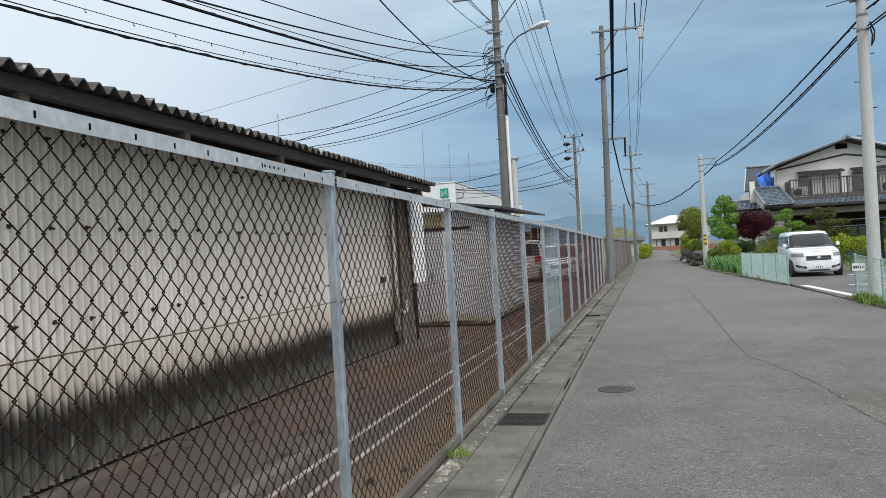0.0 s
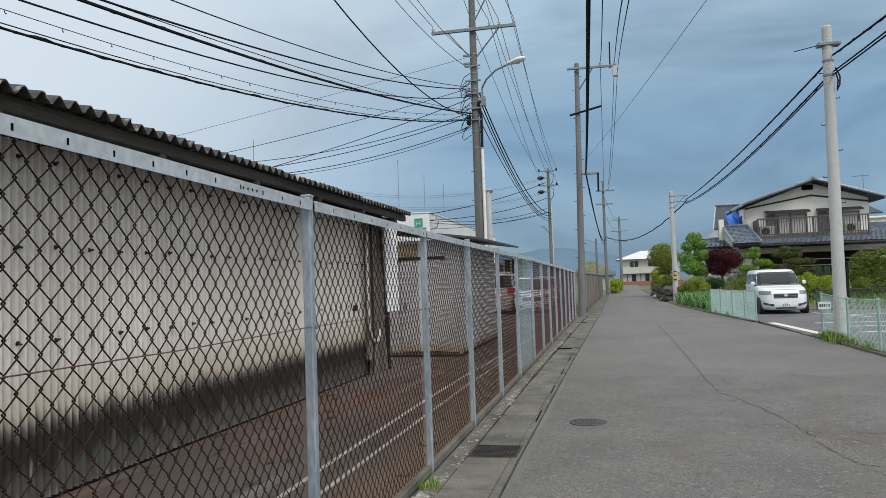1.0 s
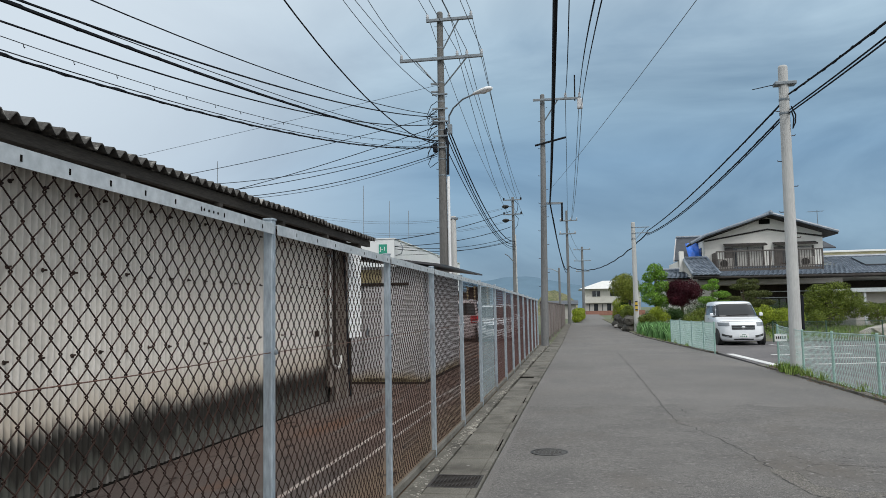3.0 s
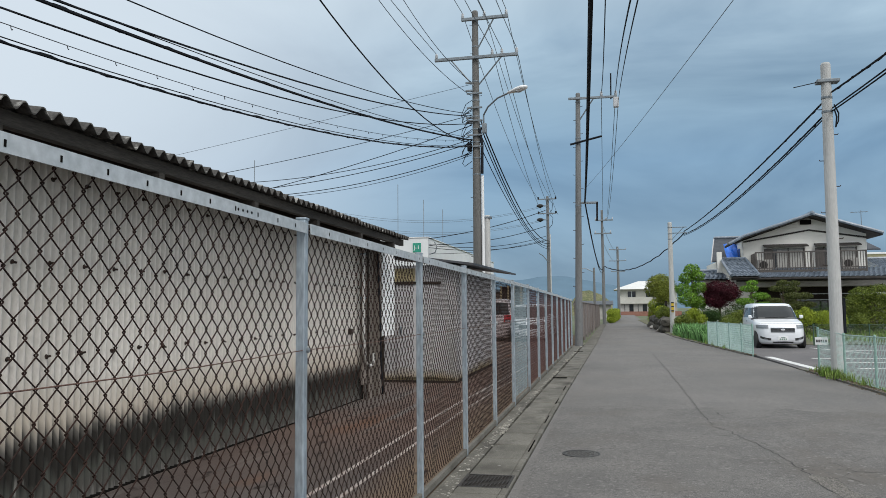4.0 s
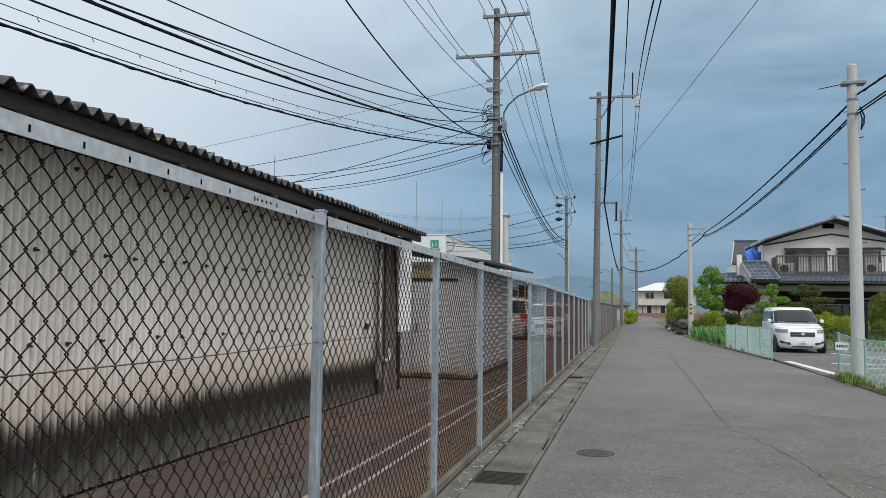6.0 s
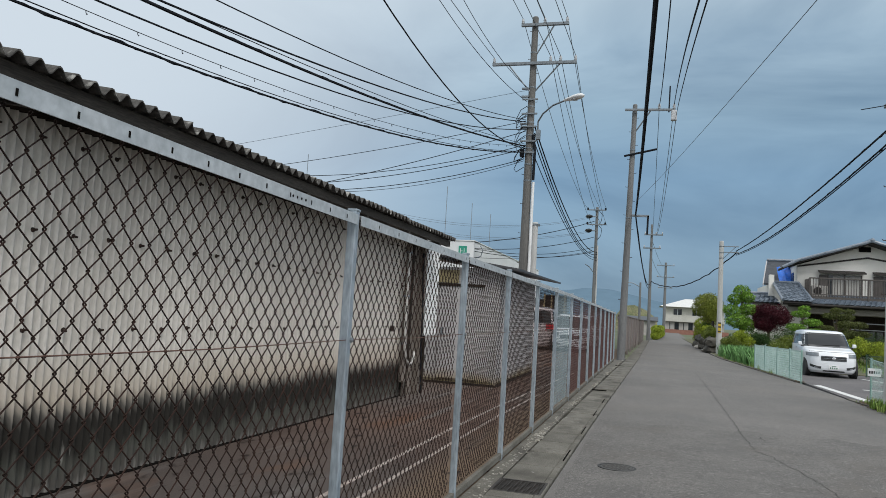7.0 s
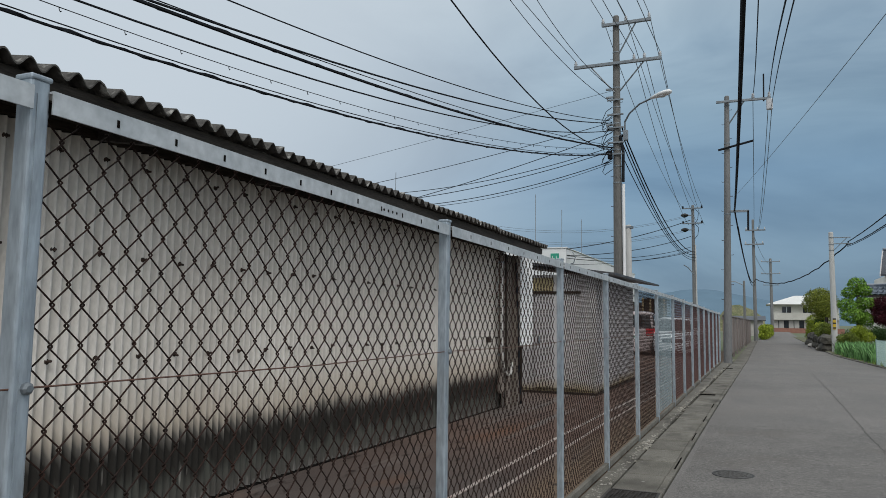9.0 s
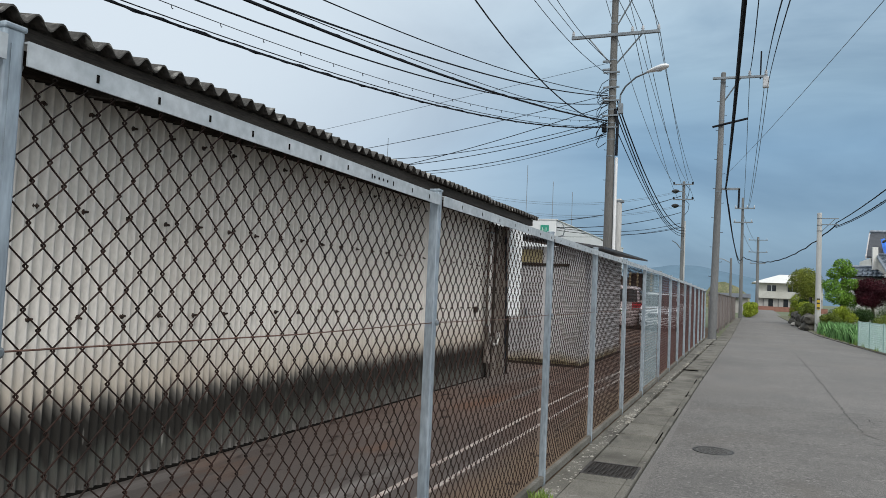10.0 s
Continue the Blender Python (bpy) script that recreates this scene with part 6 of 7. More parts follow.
# upper floor
bm = B()
prof = [(HX0, 3.0), (HX1, 3.0), (HX1, 5.3), (AX, AZ - 0.1), (HX0, 5.08)]
f = [bm.verts.new((x, HY, z)) for x, z in prof]
g = [bm.verts.new((x, 49.4, z)) for x, z in prof]
bm.faces.new(f)
bm.faces.new(g[::-1])
for i in range(5):
    j = (i + 1) % 5
    bm.faces.new((f[j], f[i], g[i], g[j]))
part("upper_wall", bm, M["plaster"], house)
for (xa, za), (xb, zb), y1 in (((6.80, 4.80), (7.60, 5.22), 46.4), ((7.60, 5.22), (AX, AZ), 49.5), ((14.88, 5.22), (AX, AZ), 49.5)):
    l, r = sorted(((xa, za), (xb, zb)))
    bm = slab(B(), ((l[0], HY - 0.9), (r[0], HY - 0.9), (r[0], y1), (l[0], y1)), [l[1] - 0.1, r[1] - 0.1, r[1] - 0.1, l[1] - 0.1], [l[1], r[1], r[1], l[1]])
    part("roof", bm, M["trim"], house)
    tiled_slope(house, (xa, HY - 0.95, za), (xa, y1, za), (xb, y1, zb), (xb, HY - 0.95, zb))
    part("barge_tiles", tube(B(), [(xa, HY - 0.97, za + 0.04), (xb, HY - 0.97, zb + 0.04)], 0.085, 8), M["tile"], house)
part("eave_gutter", tube(B(), [(6.78, HY - 0.95, 4.76), (6.78, 46.4, 4.76)], 0.05, 6), M["trim"], house)
part("ridge_tile", tube(B(), [(AX, HY - 1.0, AZ + 0.08), (AX, 49.5, AZ + 0.08)], 0.13, 8), M["tile"], house)
part("ridge_end", lathe(B(), ((0.12, -0.1), (0.14, 0.02), (0.09, 0.1), (0.03, 0.15)), 8, (AX, HY - 1.0, AZ + 0.05)), M["tile"], house)
for (xa, za), (xb, zb) in (((HX0, 4.95), (AX, 5.55)), ((AX, 5.55), (HX1, 5.05))):
    part("trim_band", slab(B(), ((xa, HY - 0.06), (xb, HY - 0.06), (xb, HY), (xa, HY)), [za, zb, zb, za], [za + 0.09, zb + 0.09, zb + 0.09, za + 0.09]), M["trim"], house)
part("gable_vent", box(B(), AX - 0.45, AX + 0.15, HY - 0.06, HY, 5.92, 6.2, 0.01), M["dark"], house)
for x0, x1 in ((9.3, 11.0), (12.05, 13.75)):
    w_ = part("window", box(B(), x0, x1, HY - 0.03, HY + 0.02, 3.2, 4.55), M["window_glass"], house)
    part("curtain", box(B(), x0 + 0.25, x1 - 0.05, HY - 0.042, HY - 0.034, 3.2, 4.5), M["shade"], w_)
    for x in (x0, (x0 + x1) / 2, x1):
        part("window_frame", box(B(), x - 0.03, x + 0.03, HY - 0.08, HY - 0.02, 3.2, 4.58), M["brown_metal"], w_)
    part("shutter_box", box(B(), x0 - 0.45, x0 - 0.05, HY - 0.15, HY, 3.2, 4.55, 0.01), M["brown_metal"], w_)
    part("window_hood", slab(B(), ((x0 - 0.5, HY - 0.5), (x1 + 0.15, HY - 0.5), (x1 + 0.15, HY), (x0 - 0.5, HY)), [4.62, 4.62, 4.75, 4.75], [4.69, 4.69, 4.82, 4.82]), M["trim"], w_)
part("side_window", box(B(), HX0 - 0.03, HX0 + 0.02, HY + 1.0, HY + 2.2, 3.9, 4.7), M["window_glass"], house)
# balcony
bal = part("balcony", box(B(), 8.1, 13.8, HY - 1.5, HY, 3.12, 3.26, 0.01), M["brown_metal"], house, "brown metal balcony")
part("handrail", box(B(), 8.08, 13.82, HY - 1.54, HY - 1.46, 4.22, 4.29, 0.01), M["brown_metal"], bal)
part("lower_rail", box(B(), 8.1, 13.8, HY - 1.52, HY - 1.48, 3.34, 3.39), M["brown_metal"], bal)
balu = mesh_of(box(B(), -0.018, 0.018, -0.012, 0.012, 3.26, 4.24), "baluster", M["brown_metal"])
for i in range(43):
    o = new("baluster", balu)
    o.parent, o.location = bal, (8.15 + i * 0.1338, HY - 1.5, 0)
for i in range(11):
    o = new("baluster", balu)
    o.parent, o.location = bal, (8.12, HY - 1.42 + i * 0.135, 0)
for x in (8.12, 11.0, 13.78):
    part("balcony_post", box(B(), x - 0.04, x + 0.04, HY - 1.54, HY - 1.46, 2.9, 4.25, 0.005), M["brown_metal"], bal)
for x, lab in ((8.7, "round-fan air conditioner"), (13.1, "air conditioner case")):
    ac = thing("air_conditioner", "cream air conditioner unit standing on the balcony", "air conditioner", "balcony air conditioners", at=(x, HY - 0.9, 3.26))
    part("case", box(B(), -0.4, 0.4, -0.15, 0.15, 0.03, 0.62, 0.02), M["beige"], ac)
    for dx in (-0.3, 0.3):
        part("foot", box(B(), dx - 0.04, dx + 0.04, -0.14, 0.14, 0.0, 0.03), M["steel"], ac)
    fan = lathe(B(), ((0.22, 0), (0.22, 0.02), (0.16, 0.022)), 16)
    o = part("fan_grille", fan, M["trim"], ac)
    o.matrix_basis = pose(-0.1, -0.15, 0.32, 90, 0, 0)
ant = thing("roof_antenna", "thin television antenna on the house roof", "antenna", at=(14.0, HY - 0.3, 5.35))
bm = tube(B(), [(0, 0, 0), (0, 0, 1.25)], 0.018, 5)
tube(bm, [(-0.55, 0, 1.15), (0.35, 0, 1.18)], 0.012, 4)
part("mast", bm, M["steel"], ant)
for i in range(6):
    part("element", tube(B(), [(-0.5 + i * 0.16, -0.25, 1.16), (-0.5 + i * 0.16, 0.25, 1.16)], 0.008, 4), M["steel"], ant)

# entrance wing and lower roofs to the left of the house
wing = thing("house_wing", "low tiled wing with a hipped entrance roof", "house")
part("wall", box(B(), 5.4, 8.2, 45.2, 52, 0, 2.7), M["plaster"], wing)
tiled_slope(wing, (6.62, 43.2, 2.88), (8.02, 43.2, 2.88), (7.72, 45.6, 3.95), (6.40, 45.6, 3.95))
tiled_slope(wing, (4.9, 44.9, 2.80), (6.7, 44.9, 2.80), (6.5, 46.2, 3.30), (5.1, 46.2, 3.30))
part("barge_tiles", tube(B(), [(8.05, 43.2, 2.93), (7.74, 45.6, 4.02)], 0.07, 8), M["tile"], wing)
part("porch_deck", slab(B(), ((6.64, 43.25), (8.0, 43.25), (7.7, 45.6), (6.42, 45.6)), [2.78, 2.78, 3.85, 3.85], [2.84, 2.84, 3.90, 3.90]), M["trim"], wing)
part("roof_deck", slab(B(), ((4.9, 44.92), (6.68, 44.92), (6.48, 46.2), (5.1, 46.2)), [2.68, 2.68, 3.18, 3.18], [2.75, 2.75, 3.25, 3.25]), M["trim"], wing)
part("hip_ridge", tube(B(), [(6.58, 43.2, 2.94), (6.38, 45.6, 4.02), (7.74, 45.6, 4.02)], 0.08, 8), M["tile"], wing)
part("ridge", tube(B(), [(5.0, 46.2, 3.36), (6.5, 46.2, 3.36)], 0.09, 8), M["tile"], wing)
part("white_pillar", box(B(), 6.16, 6.42, 45.3, 45.6, 3.2, 4.40, 0.01), M["plaster"], wing)
old = thing("old_house", "grey-roofed house with a blue tarpaulin on its roof", "house")
part("wall", box(B(), 6.5, 8.6, 48.4, 53, 0, 4.0), M["plaster"], old)
part("roof", slab(B(), ((6.20, 47.8), (8.3, 47.8), (8.3, 50.5), (6.75, 50.5)), [3.95, 3.95, 5.55, 5.55], [4.05, 4.05, 5.65, 5.65]), M["slate_roof"], old)
part("ridge", tube(B(), [(6.7, 50.5, 5.70), (8.4, 50.5, 5.70)], 0.08, 8), M["tile"], old)
part("barge_board", slab(B(), ((6.13, 47.75), (6.19, 47.75), (6.74, 50.6), (6.68, 50.6)), [3.9, 3.9, 5.5, 5.5], [4.07, 4.07, 5.68, 5.68]), M["shed"], old)
M["tarp"] = mat("blue_tarpaulin", (0.010, 0.105, 0.50), (0.02, 0.15, 0.60), scale=1.5, rough=0.45, bump=0.6, grain=3, grain_amount=0.25, bump_dist=0.06)
bm = B()
g = []
for j in range(9):
    row = []
    for i in range(11):
        u, v = i / 10, j / 8
        row.append(bm.verts.new((7.02 + 0.85 * u - 0.06 * v, 47.5 + 0.06 * math.sin(9 * u + 4 * v) + 0.9 * v, 4.16 + 0.95 * v + 0.035 * math.sin(38 * u))))
    g.append(row)
for a, b in zip(g, g[1:]):
    for i in range(10):
        bm.faces.new((a[i], a[i + 1], b[i + 1], b[i]))
tp = thing("tarpaulin", "wrinkled blue tarpaulin spread over the old roof", "tarpaulin")
part("sheet", bm, M["tarp"], tp, smooth=True)
yb = thing("yellow_building", "long pale yellow building behind the house", "building")
M["pale_yellow"] = mat("pale_yellow_cladding", (0.56, 0.52, 0.33), (0.62, 0.58, 0.40), scale=1, rough=0.7)
part("wall", box(B(), 18.7, 34, 60, 66, 0, 5.0), M["pale_yellow"], yb)
part("parapet", box(B(), 18.5, 34.2, 59.8, 66.2, 5.0, 5.14, 0.02), M["facade"], yb)
gar = thing("garage", "low beige garage with a flat white roof", "garage")
part("wall", box(B(), 13.9, 24, 40.4, 44.5, 0, 1.78), M["beige"], gar)
part("roof", box(B(), 13.4, 24.4, 39.8, 44.6, 1.8, 1.9, 0.02), M["white"], gar)
part("fascia", box(B(), 13.4, 24.4, 39.76, 39.8, 1.72, 1.92), M["rail"], gar)
for x in (14.2, 17.0, 20.0):
    part("post", box(B(), x - 0.05, x + 0.05, 39.85, 39.95, 0, 1.8), M["rail"], gar)

# white house at the end of the lane
M["far_wall"] = mat("dull_cream_wall", (0.46, 0.45, 0.40), (0.53, 0.52, 0.47), scale=0.8, rough=0.85, bump=0.05)
fh = thing("far_house", "white two-storey house at the end of the lane", "house")
part("lower_wall", box(B(), 1.6, 11, 130, 140, -0.3, 2.2), M["beige"], fh)
part("upper_wall", box(B(), 1.6, 11, 130.05, 140, 2.2, 4.4), M["far_wall"], fh)
bm = B()
e = [bm.verts.new(p) for p in ((0.7, 129, 4.35), (12, 129, 4.35), (12, 141, 4.35), (0.7, 141, 4.35), (5.0, 135, 5.9), (8.0, 135, 5.9))]
for f in ((0, 1, 5, 4), (1, 2, 5), (2, 3, 4, 5), (3, 0, 4)):
    bm.faces.new([e[k] for k in f])
bm.faces.new((e[3], e[2], e[1], e[0]))
M["pale_roof"] = mat("pale_metal_roof", (0.60, 0.60, 0.57), (0.66, 0.66, 0.63), scale=0.5, rough=0.6)
part("roof", bm, M["pale_roof"], fh)
part("balcony_band", box(B(), 1.5, 11, 129.4, 130, 1.9, 3.0, 0.02), M["far_wall"], fh)
for x in (3.0, 6.0, 8.5):
    w_ = part("window", box(B(), x, x + 1.3, 129.96, 130.02, 3.05, 4.0), M["window_glass"], fh)
    part("window_frame", box(B(), x + 0.6, x + 0.7, 129.93, 129.96, 3.05, 4.0), M["rail"], w_)
for x in (2.4, 4.6, 7.2):
    w_ = part("window", box(B(), x, x + 1.5, 129.96, 130.0, 0.4, 1.8), M["window_glass"], fh)
    part("curtain", box(B(), x + 0.1, x + 0.8, 129.94, 129.955, 0.4, 1.8), M["shade"], w_)
part("brick_wall", box(B(), 1.0, 11.5, 127.6, 127.8, -0.3, 0.6), mat("red_brick_wall", (0.22, 0.10, 0.075), (0.28, 0.14, 0.10), scale=3, rough=0.85), fh)


# ---------- plants ----------
def crown(bm, lobes, n, size, rnd, flat=0.0):
    """Leaves scattered through the outer shell of several lobes: two triangles each, bent along the middle."""
    vol = [a * b + b * c + a * c for _, (a, b, c) in lobes]
    tot = sum(vol)
    for (cen, rad), v in zip(lobes, vol):
        for _ in range(int(2.0 * n * v / tot)):
            d = Vector((rnd.gauss(0, 1), rnd.gauss(0, 1), rnd.gauss(0, 1))).normalized()
            bumpy = 1 + 0.22 * noise.noise(Vector(cen) * 3.1 + d * 2.4) + 0.10 * noise.noise(d * 6.0 + Vector(cen))
            r = (0.62 + 0.42 * rnd.random() ** 0.6) * bumpy
            p = Vector((cen[0] + rad[0] * d.x * r, cen[1] + rad[1] * d.y * r, cen[2] + rad[2] * d.z * r))
            a = (d + 0.9 * Vector((rnd.gauss(0, 1), rnd.gauss(0, 1), rnd.gauss(0, 1) * (1 - flat)))).normalized()
            t = a.cross(Vector((rnd.gauss(0, 1), rnd.gauss(0, 1), rnd.gauss(0, 1)))).normalized()
            u = a.cross(t)
            s = 0.68 * size * rnd.uniform(0.5, 1.3)
            q = [bm.verts.new(p - t * s), bm.verts.new(p + u * s * 0.45 + a * s * 0.15), bm.verts.new(p + t * s), bm.verts.new(p - u * s * 0.45 + a * s * 0.15)]
            bm.faces.new((q[0], q[1], q[2]))
            bm.faces.new((q[0], q[2], q[3]))
    return bm


def plant(name, label, category, at, lobes, n, size, material, seed, trunk=0.09, group="", limbs=True, flat=0.0):
    rnd = random.Random(seed)
    t = thing(name, label, category, group, at=at)
    bm = B()
    zs = [c[2] for c, _ in lobes]
    top = max(zs)
    lean = rnd.uniform(-0.06, 0.06)
    tube(bm, [(0, 0, -0.1), (lean, 0.03, top * 0.35), (lean * 2, 0, top * 0.7), (lean, 0, top)], [trunk, trunk * 0.8, trunk * 0.55, trunk * 0.25], 8)
    if limbs:
        for c, r in lobes:
            z0 = max(0.15, min(c[2] * 0.6, c[2] - 0.2))
            tube(bm, [(lean, 0, z0), (c[0] * 0.5, c[1] * 0.5, (z0 + c[2]) / 2 + 0.05), (c[0], c[1], c[2])], [trunk * 0.45, trunk * 0.3, trunk * 0.12], 5)
    part("trunk", bm, M["bark"], t)
    part("crown", crown(B(), lobes, n, size, rnd, flat), material, t)
    return t


def lobes_ball(rx, ry, rz, z, k, seed, f=0.5):
    rnd = random.Random(seed)
    out = [((0, 0, z), (rx * 0.8, ry * 0.8, rz * 0.8))]
    for i in range(k):
        a, e = rnd.uniform(0, 6.28), rnd.uniform(-0.7, 1.2)
        out.append(((rx * 0.6 * math.cos(a) * math.cos(e), ry * 0.6 * math.sin(a) * math.cos(e), z + rz * 0.6 * math.sin(e)), (rx * f, ry * f, rz * f)))
    return out


plant("round_tree", "dense round olive-green clipped tree behind the stone wall", "tree", (2.98, 46, 0), lobes_ball(0.86, 0.9, 0.98, 2.25, 11, 1), 8000, 0.06, M["leaf_round"], 1, 0.12)
plant("garden_tree", "bright green leafy tree with a loose tall crown", "tree", (4.15, 40, 0), [((0.02, 0, 3.12), (0.40, 0.4, 0.32)), ((-0.26, 0.1, 2.72), (0.36, 0.4, 0.28)), ((0.28, 0, 2.80), (0.36, 0.4, 0.26)), ((-0.42, 0, 2.12), (0.42, 0.5, 0.34)), ((0.34, 0, 2.22), (0.42, 0.5, 0.30)), ((-0.1, -0.1, 1.62), (0.60, 0.6, 0.36)), ((0.30, 0, 1.45), (0.45, 0.5, 0.30))], 4200, 0.075, M["leaf_green"], 2, 0.10)
plant("maple_tree", "dark red Japanese maple with a rounded crown", "tree", (5.52, 40, 0), lobes_ball(1.02, 0.9, 0.80, 1.80, 12, 3, 0.46), 8500, 0.06, M["leaf_red"], 3, 0.09)
for x, yy, sc, sd in ((6.45, 36.5, 0.75, 4), (7.85, 37.0, 1.0, 5), (8.6, 38, 0.95, 6)):
    plant("garden_pine", "cloud-pruned garden pine with layered pads", "tree", (x, yy, 0), [((-0.45 * sc, 0, 1.45), (0.42, 0.4, 0.17)), ((0.4 * sc, 0.1, 1.7), (0.45, 0.4, 0.17)), ((-0.15, 0, 2.05), (0.40, 0.38, 0.16)), ((0.15, 0, 1.2), (0.5, 0.45, 0.17)), ((0.6 * sc, 0, 1.3), (0.36, 0.35, 0.14)), ((0.0, 0, 2.3), (0.25, 0.25, 0.14))], 4200, 0.05, M["leaf_pine"] if sd != 4 else M["leaf_green"], sd, 0.07, group="garden pines")
for i, (x, yy, r, z, mt) in enumerate(((7.15, 30.5, 0.48, 0.72, "leaf_yellow"), (7.95, 30.6, 0.46, 0.66, "leaf_yellow"), (8.6, 31.5, 0.40, 0.6, "leaf_yellow"), (3.9, 36.2, 0.48, 0.72, "leaf_yellow"), (3.3, 35.6, 0.4, 0.5, "leaf_olive"), (4.7, 36.5, 0.5, 0.6, "leaf_dark"), (5.6, 35.2, 0.55, 0.55, "leaf_olive"), (6.2, 33.5, 0.5, 0.5, "leaf_dark"), (5.0, 33.5, 0.5, 0.45, "leaf_olive"), (9.9, 33, 0.42, 0.5, "leaf_olive"), (6.4, 30.2, 0.4, 0.4, "leaf_dark"), (8.0, 33.5, 0.7, 0.5, "leaf_dark"), (9.2, 34, 0.7, 0.6, "leaf_dark"), (4.6, 38.6, 0.75, 0.6, "leaf_dark"), (5.9, 38.4, 0.8, 0.65, "leaf_dark"), (7.2, 39, 0.85, 0.7, "leaf_dark"), (8.6, 39.5, 0.85, 0.75, "leaf_dark"), (10.0, 39, 0.8, 0.7, "leaf_dark"), (3.7, 38, 0.6, 0.6, "leaf_dark"), (6.6, 41.5, 0.9, 0.9, "leaf_dark"))):
    plant("round_shrub", "rounded clipped shrub in the garden", "shrub", (x, yy, 0.02), lobes_ball(r, r, r * 0.85, z, 6, 30 + i, 0.55), 2300, 0.042, M[mt], 30 + i, 0.03, group="clipped shrubs", limbs=False)
plant("large_garden_tree", "broad dark green garden tree beyond the car park", "tree", (11.3, 36, 0), [((-0.9, 0, 1.2), (0.6, 0.6, 0.45)), ((-0.4, 0, 1.65), (0.6, 0.6, 0.4)), ((0.3, 0, 1.75), (0.65, 0.6, 0.42)), ((0.8, 0, 1.35), (0.6, 0.6, 0.42)), ((0.2, 0, 1.1), (0.8, 0.7, 0.45)), ((1.1, 0, 0.9), (0.5, 0.5, 0.4)), ((-0.2, 0, 0.6), (0.9, 0.8, 0.45))], 8500, 0.06, M["leaf_olive"], 50, 0.09)
plant("garden_shrub", "loose olive shrub in front of the garage", "shrub", (12.6, 34, 0), [((0, 0, 0.85), (0.75, 0.5, 0.3)), ((-0.4, 0, 1.0), (0.4, 0.4, 0.22)), ((0.4, 0, 0.95), (0.5, 0.4, 0.22)), ((0.1, 0, 0.5), (0.5, 0.4, 0.3))], 3500, 0.05, M["leaf_olive"], 51, 0.06)
for i in range(5):
    plant("stone_wall_shrub", "shrub spilling over the garden stone wall", "shrub", (2.75 + 0.1 * i, 40.5 + 2.6 * i, 0.1), lobes_ball(0.4, 0.8, 0.45, 0.75 + 0.1 * (i % 3), 6, 60 + i, 0.5), 1700, 0.055, M[("leaf_olive", "leaf_yellow", "leaf_dark")[i % 3]], 60 + i, 0.03, group="shrubs on the stone wall", limbs=False)
plant("clipped_hedge", "tall yellow-green clipped hedge block", "hedge", (2.75, 49, 0), [((0, 0, 0.9), (0.4, 0.7, 0.5)), ((0, 0, 1.35), (0.36, 0.6, 0.4)), ((0, 0.2, 0.5), (0.4, 0.7, 0.4))], 3500, 0.05, M["leaf_yellow"], 70, 0.04, limbs=False)
# hedge at the end of the board fence
for i in range(4):
    plant("lane_hedge", "yellow-green hedge beside the far lane", "hedge", (0.12 + 0.17 * i, 62 + 5.5 * i, 0), [((dx, dy, z), (0.26, 0.75, 0.30)) for dy in (-2.2, -1.1, 0.0, 1.1, 2.2) for dx, z in ((-0.12, 0.35), (0.12, 0.35), (-0.1, 0.80), (0.1, 0.82))], 5200, 0.085, M["leaf_yellow"], 80 + i, 0.05, group="lane hedge", limbs=False)
# leafy crop rows beside the net fence
rnd = random.Random(90)
bm = B()
for i in range(520):
    yy = rnd.uniform(25.3, 34.5)
    x = edge_right(yy) + rnd.uniform(0.2, 1.9)
    blades(bm, x, yy, 0.03, 9, 0.5, 0.12, rnd, 0.022)
solid("leafy_crop", bm, M["leaf_blue"], "rows of leafy green crop beside the net fence", "crop", kind="stuff")
bm = B()
for i in range(900):
    x, yy = rnd.uniform(3.6, 16), rnd.uniform(26, 38)
    blades(bm, x, yy, 0.03, 5, 0.22, 0.15, rnd, 0.012)
solid("garden_grass", bm, M["grass"], "patchy grass between the garden shrubs", "grass", kind="stuff")

# stone wall and stones
sw = thing("stone_wall", "dark garden wall of rough stones beside the lane", "wall")
M["stone"] = mat("dark_garden_stone", (0.042, 0.040, 0.032), (0.085, 0.078, 0.064), scale=4, rough=0.9, bump=0.5, per_piece=0.3, grain=20)
M["pale_stone"] = mat("pale_garden_stone", (0.38, 0.35, 0.31), (0.48, 0.45, 0.41), scale=4, rough=0.9, bump=0.4, grain=20)


def stone(rx, ry, rz, rnd, material, nm="stone"):
    bm = B()
    bmesh.ops.create_icosphere(bm, subdivisions=2, radius=1.0)
    o = rnd.uniform(0, 50)
    for v in bm.verts:
        k = 1 + 0.35 * noise.noise(v.co * 1.4 + Vector((o, 0, 0)))
        v.co = Vector((v.co.x * rx * k, v.co.y * ry * k, v.co.z * rz * k))
    return mesh_of(bm, nm, material)


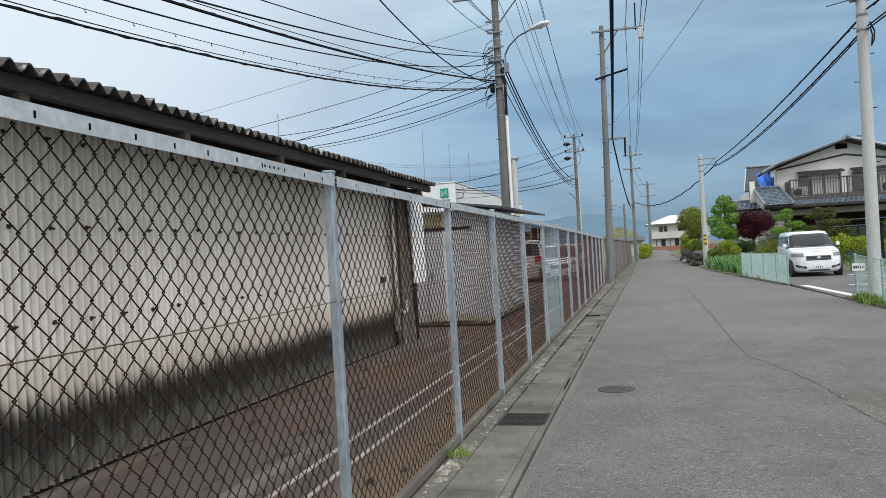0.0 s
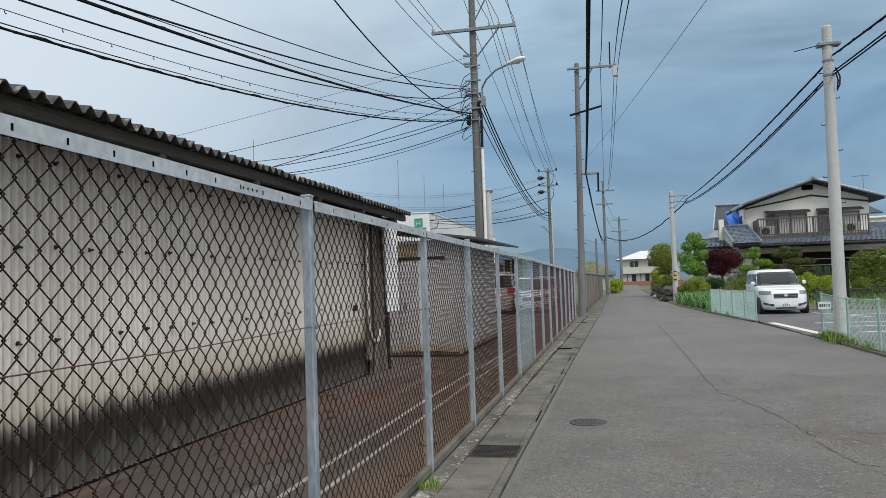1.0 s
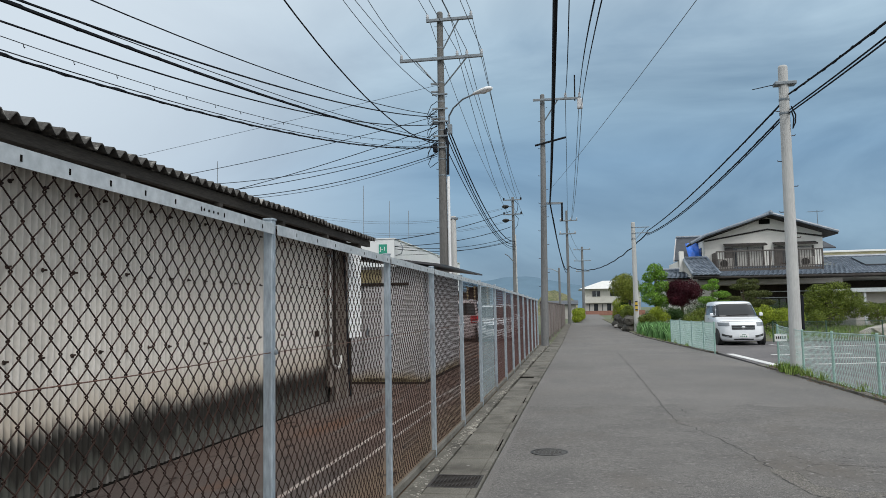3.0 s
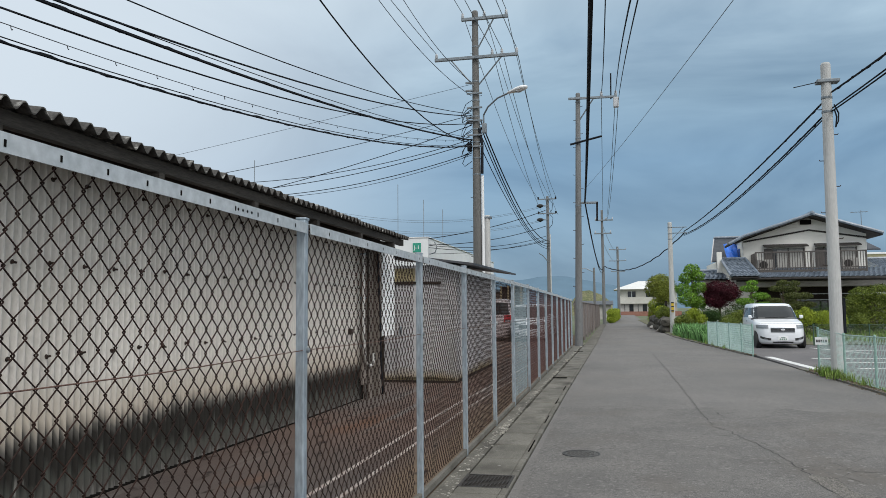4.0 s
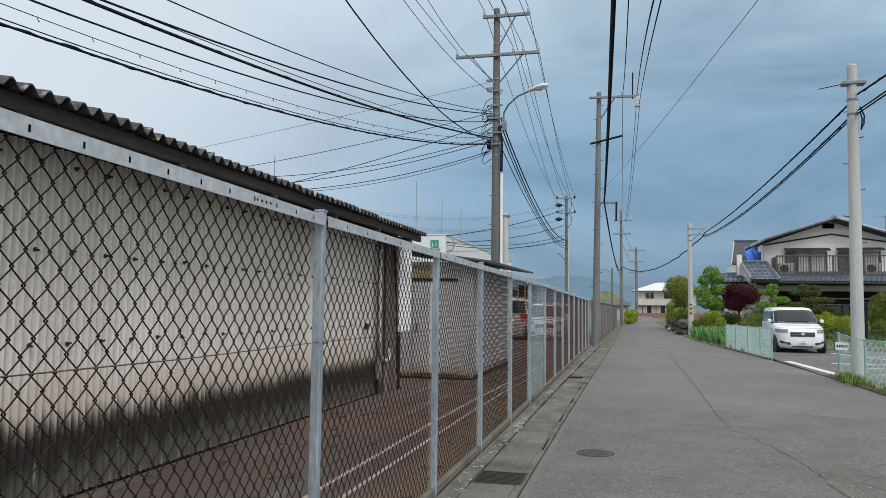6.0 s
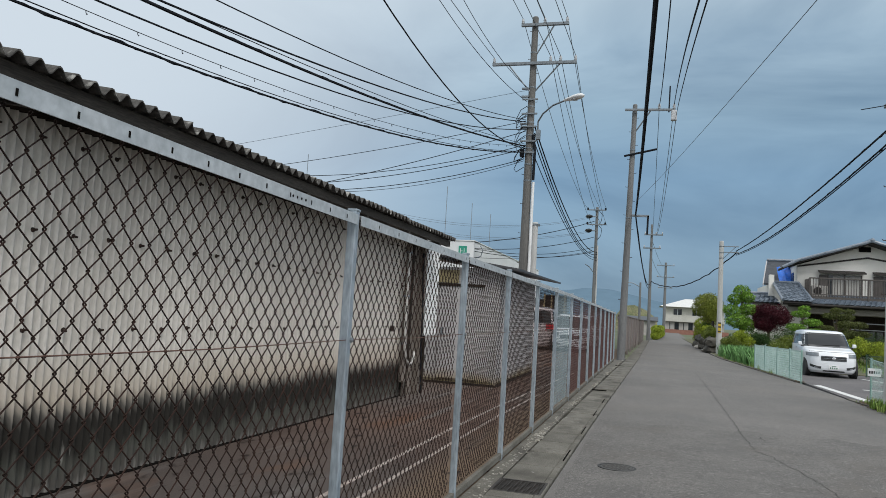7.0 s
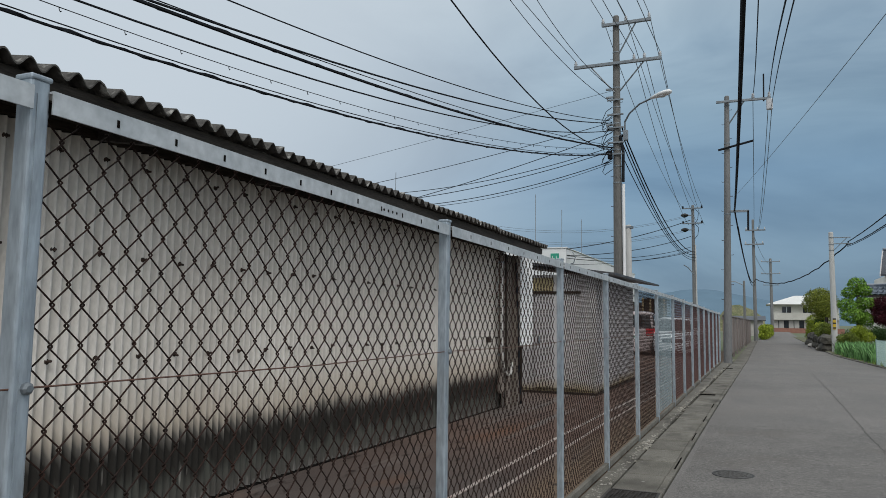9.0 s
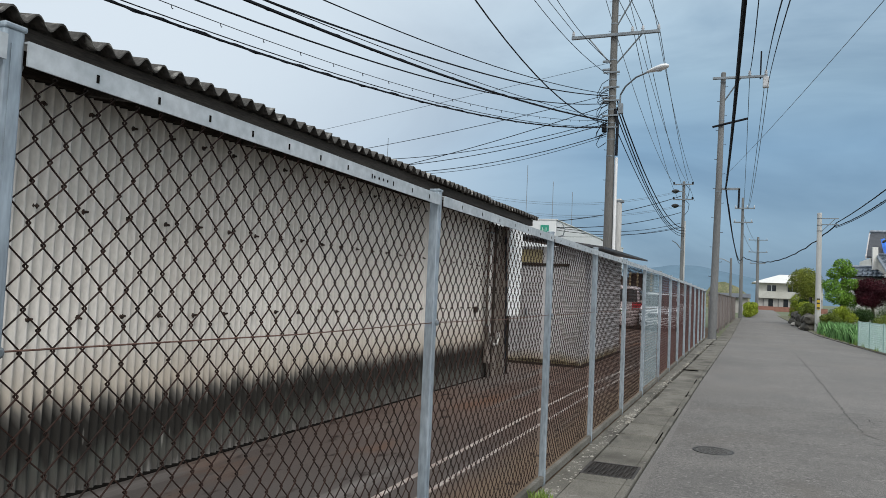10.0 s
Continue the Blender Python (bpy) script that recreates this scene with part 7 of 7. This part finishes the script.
rnd = random.Random(95)
smesh = [stone(0.28, 0.42, 0.26, rnd, M["stone"]) for _ in range(5)]
for i in range(34):
    o = new("stone", smesh[i % 5])
    o.parent = sw
    o.matrix_basis = pose(2.62 + rnd.uniform(-0.08, 0.12) + (0.1 if i % 2 else 0), 37.2 + (i // 2) * 0.75, 0.12 if i % 2 == 0 else 0.48, 0, 0, rnd.uniform(-30, 30))
part("earth_fill", box(B(), 2.75, 3.6, 37, 50, 0, 0.62, 0.05), M["soil"], sw)
tb = thing("board_screen", "dark brown upright board screen behind the stone wall", "screen", at=(3.0, 41.6, 0.55))
for i in range(6):
    part("board", box(B(), -0.02, 0.02, i * 0.22, i * 0.22 + 0.2, 0, 1.0 + 0.02 * (i % 2), 0.004), M["timber"], tb)
for i, (x, yy, a, b, c, mt) in enumerate(((10.6, 27.5, 0.9, 0.4, 0.3, "pale_stone"), (13.2, 26.8, 0.5, 0.4, 0.42, "pale_stone"), (11.9, 27.8, 0.5, 0.4, 0.25, "stone"), (2.5, 39, 0.25, 0.5, 0.1, "pale_stone"), (2.45, 44, 0.3, 0.6, 0.12, "pale_stone"))):
    r_ = new("garden_rock", stone(a, b, c, random.Random(100 + i), M[mt], "garden_rock"))
    r_.location = (x, yy, c * 0.6)
    tagged(r_, "rough pale rock lying in the garden" if mt == "pale_stone" else "rough dark rock lying in the garden", "rock", "garden rocks")

# ---------- far distance ----------
M["hill"] = mat("hazy_wooded_hill", (0.045, 0.085, 0.10), (0.06, 0.11, 0.12), scale=0.004, rough=1.0, bump=0, grain=0.03, grain_amount=0.2, spec=0.0)
M["hill_far"] = mat("blue_hazy_hill", (0.115, 0.18, 0.235), (0.13, 0.198, 0.255), scale=0.003, rough=1.0, bump=0, grain=0.02, grain_amount=0.06, spec=0.0)


M["bank"] = mat("olive_grass_bank", (0.10, 0.115, 0.05), (0.16, 0.15, 0.08), scale=0.8, rough=0.95, bump=0, grain=4, grain_amount=0.4)


def hill(name, label, y, x0, x1, prof, base, depth, material):
    bm = B()
    n = 90
    rows = []
    for i in range(n + 1):
        x = x0 + (x1 - x0) * i / n
        h = float(np.interp(i / n, [p[0] for p in prof], [p[1] for p in prof])) * (1 + 0.10 * noise.noise(Vector((x * 0.012, y, 0))) + 0.05 * noise.noise(Vector((x * 0.05, y, 3))))
        rows.append([bm.verts.new((x, y - depth, base)), bm.verts.new((x, y - depth * 0.5, base + (h - base) * 0.55)), bm.verts.new((x, y, h)), bm.verts.new((x, y + depth, base))])
    for a, b in zip(rows, rows[1:]):
        for k in range(3):
            bm.faces.new((a[k], b[k], b[k + 1], a[k + 1]))
    solid(name, bm, material, label, "hill", "structure", smooth=True)


hill("backdrop_hill", "hazy blue-green wooded hill beyond the lane", 1900, -900, 900, ((0, 20), (0.25, 60), (0.36, 74), (0.40, 83), (0.44, 84), (0.47, 70), (0.52, 54), (0.6, 48), (0.8, 60), (1, 30)), -2, 260, M["hill_far"])
hill("backdrop_ridge", "long pale ridge at the horizon", 2900, -2600, 2600, ((0, 60), (0.3, 80), (0.5, 70), (0.7, 85), (1, 50)), -2, 300, M["hill_far"])
hill("green_bank", "olive bank at the far end of the board fence", 150, -7.5, 0.5, ((0, 2.5), (0.2, 4.6), (0.45, 4.8), (0.75, 3.8), (1, 2.2)), -0.2, 5, M["bank"])
for i, (x, yy, w, h, mt) in enumerate(((-1.6, 92, 3.4, 1.75, "tin"),)):
    sh = thing("far_shed", "low far building at the end of the lane", "building", "far sheds", at=(x, yy, -0.2))
    part("wall", box(B(), -w / 2, w / 2, 0, 5, 0, h), M["beige"], sh)
    part("roof", slab(B(), ((-w / 2 - 0.3, -0.4), (w / 2 + 0.3, -0.4), (w / 2 + 0.3, 5.4), (-w / 2 - 0.3, 5.4)), [h, h, h + 0.5, h + 0.5], [h + 0.1, h + 0.1, h + 0.6, h + 0.6]), M["tin"], sh)

# ---------- from units of the plan to metres ----------
for me in bpy.data.meshes:
    me.transform(Matrix.Scale(S, 4))
for ob in scene.objects:
    if ob not in (cam, sun):
        ob.location = ob.location * S
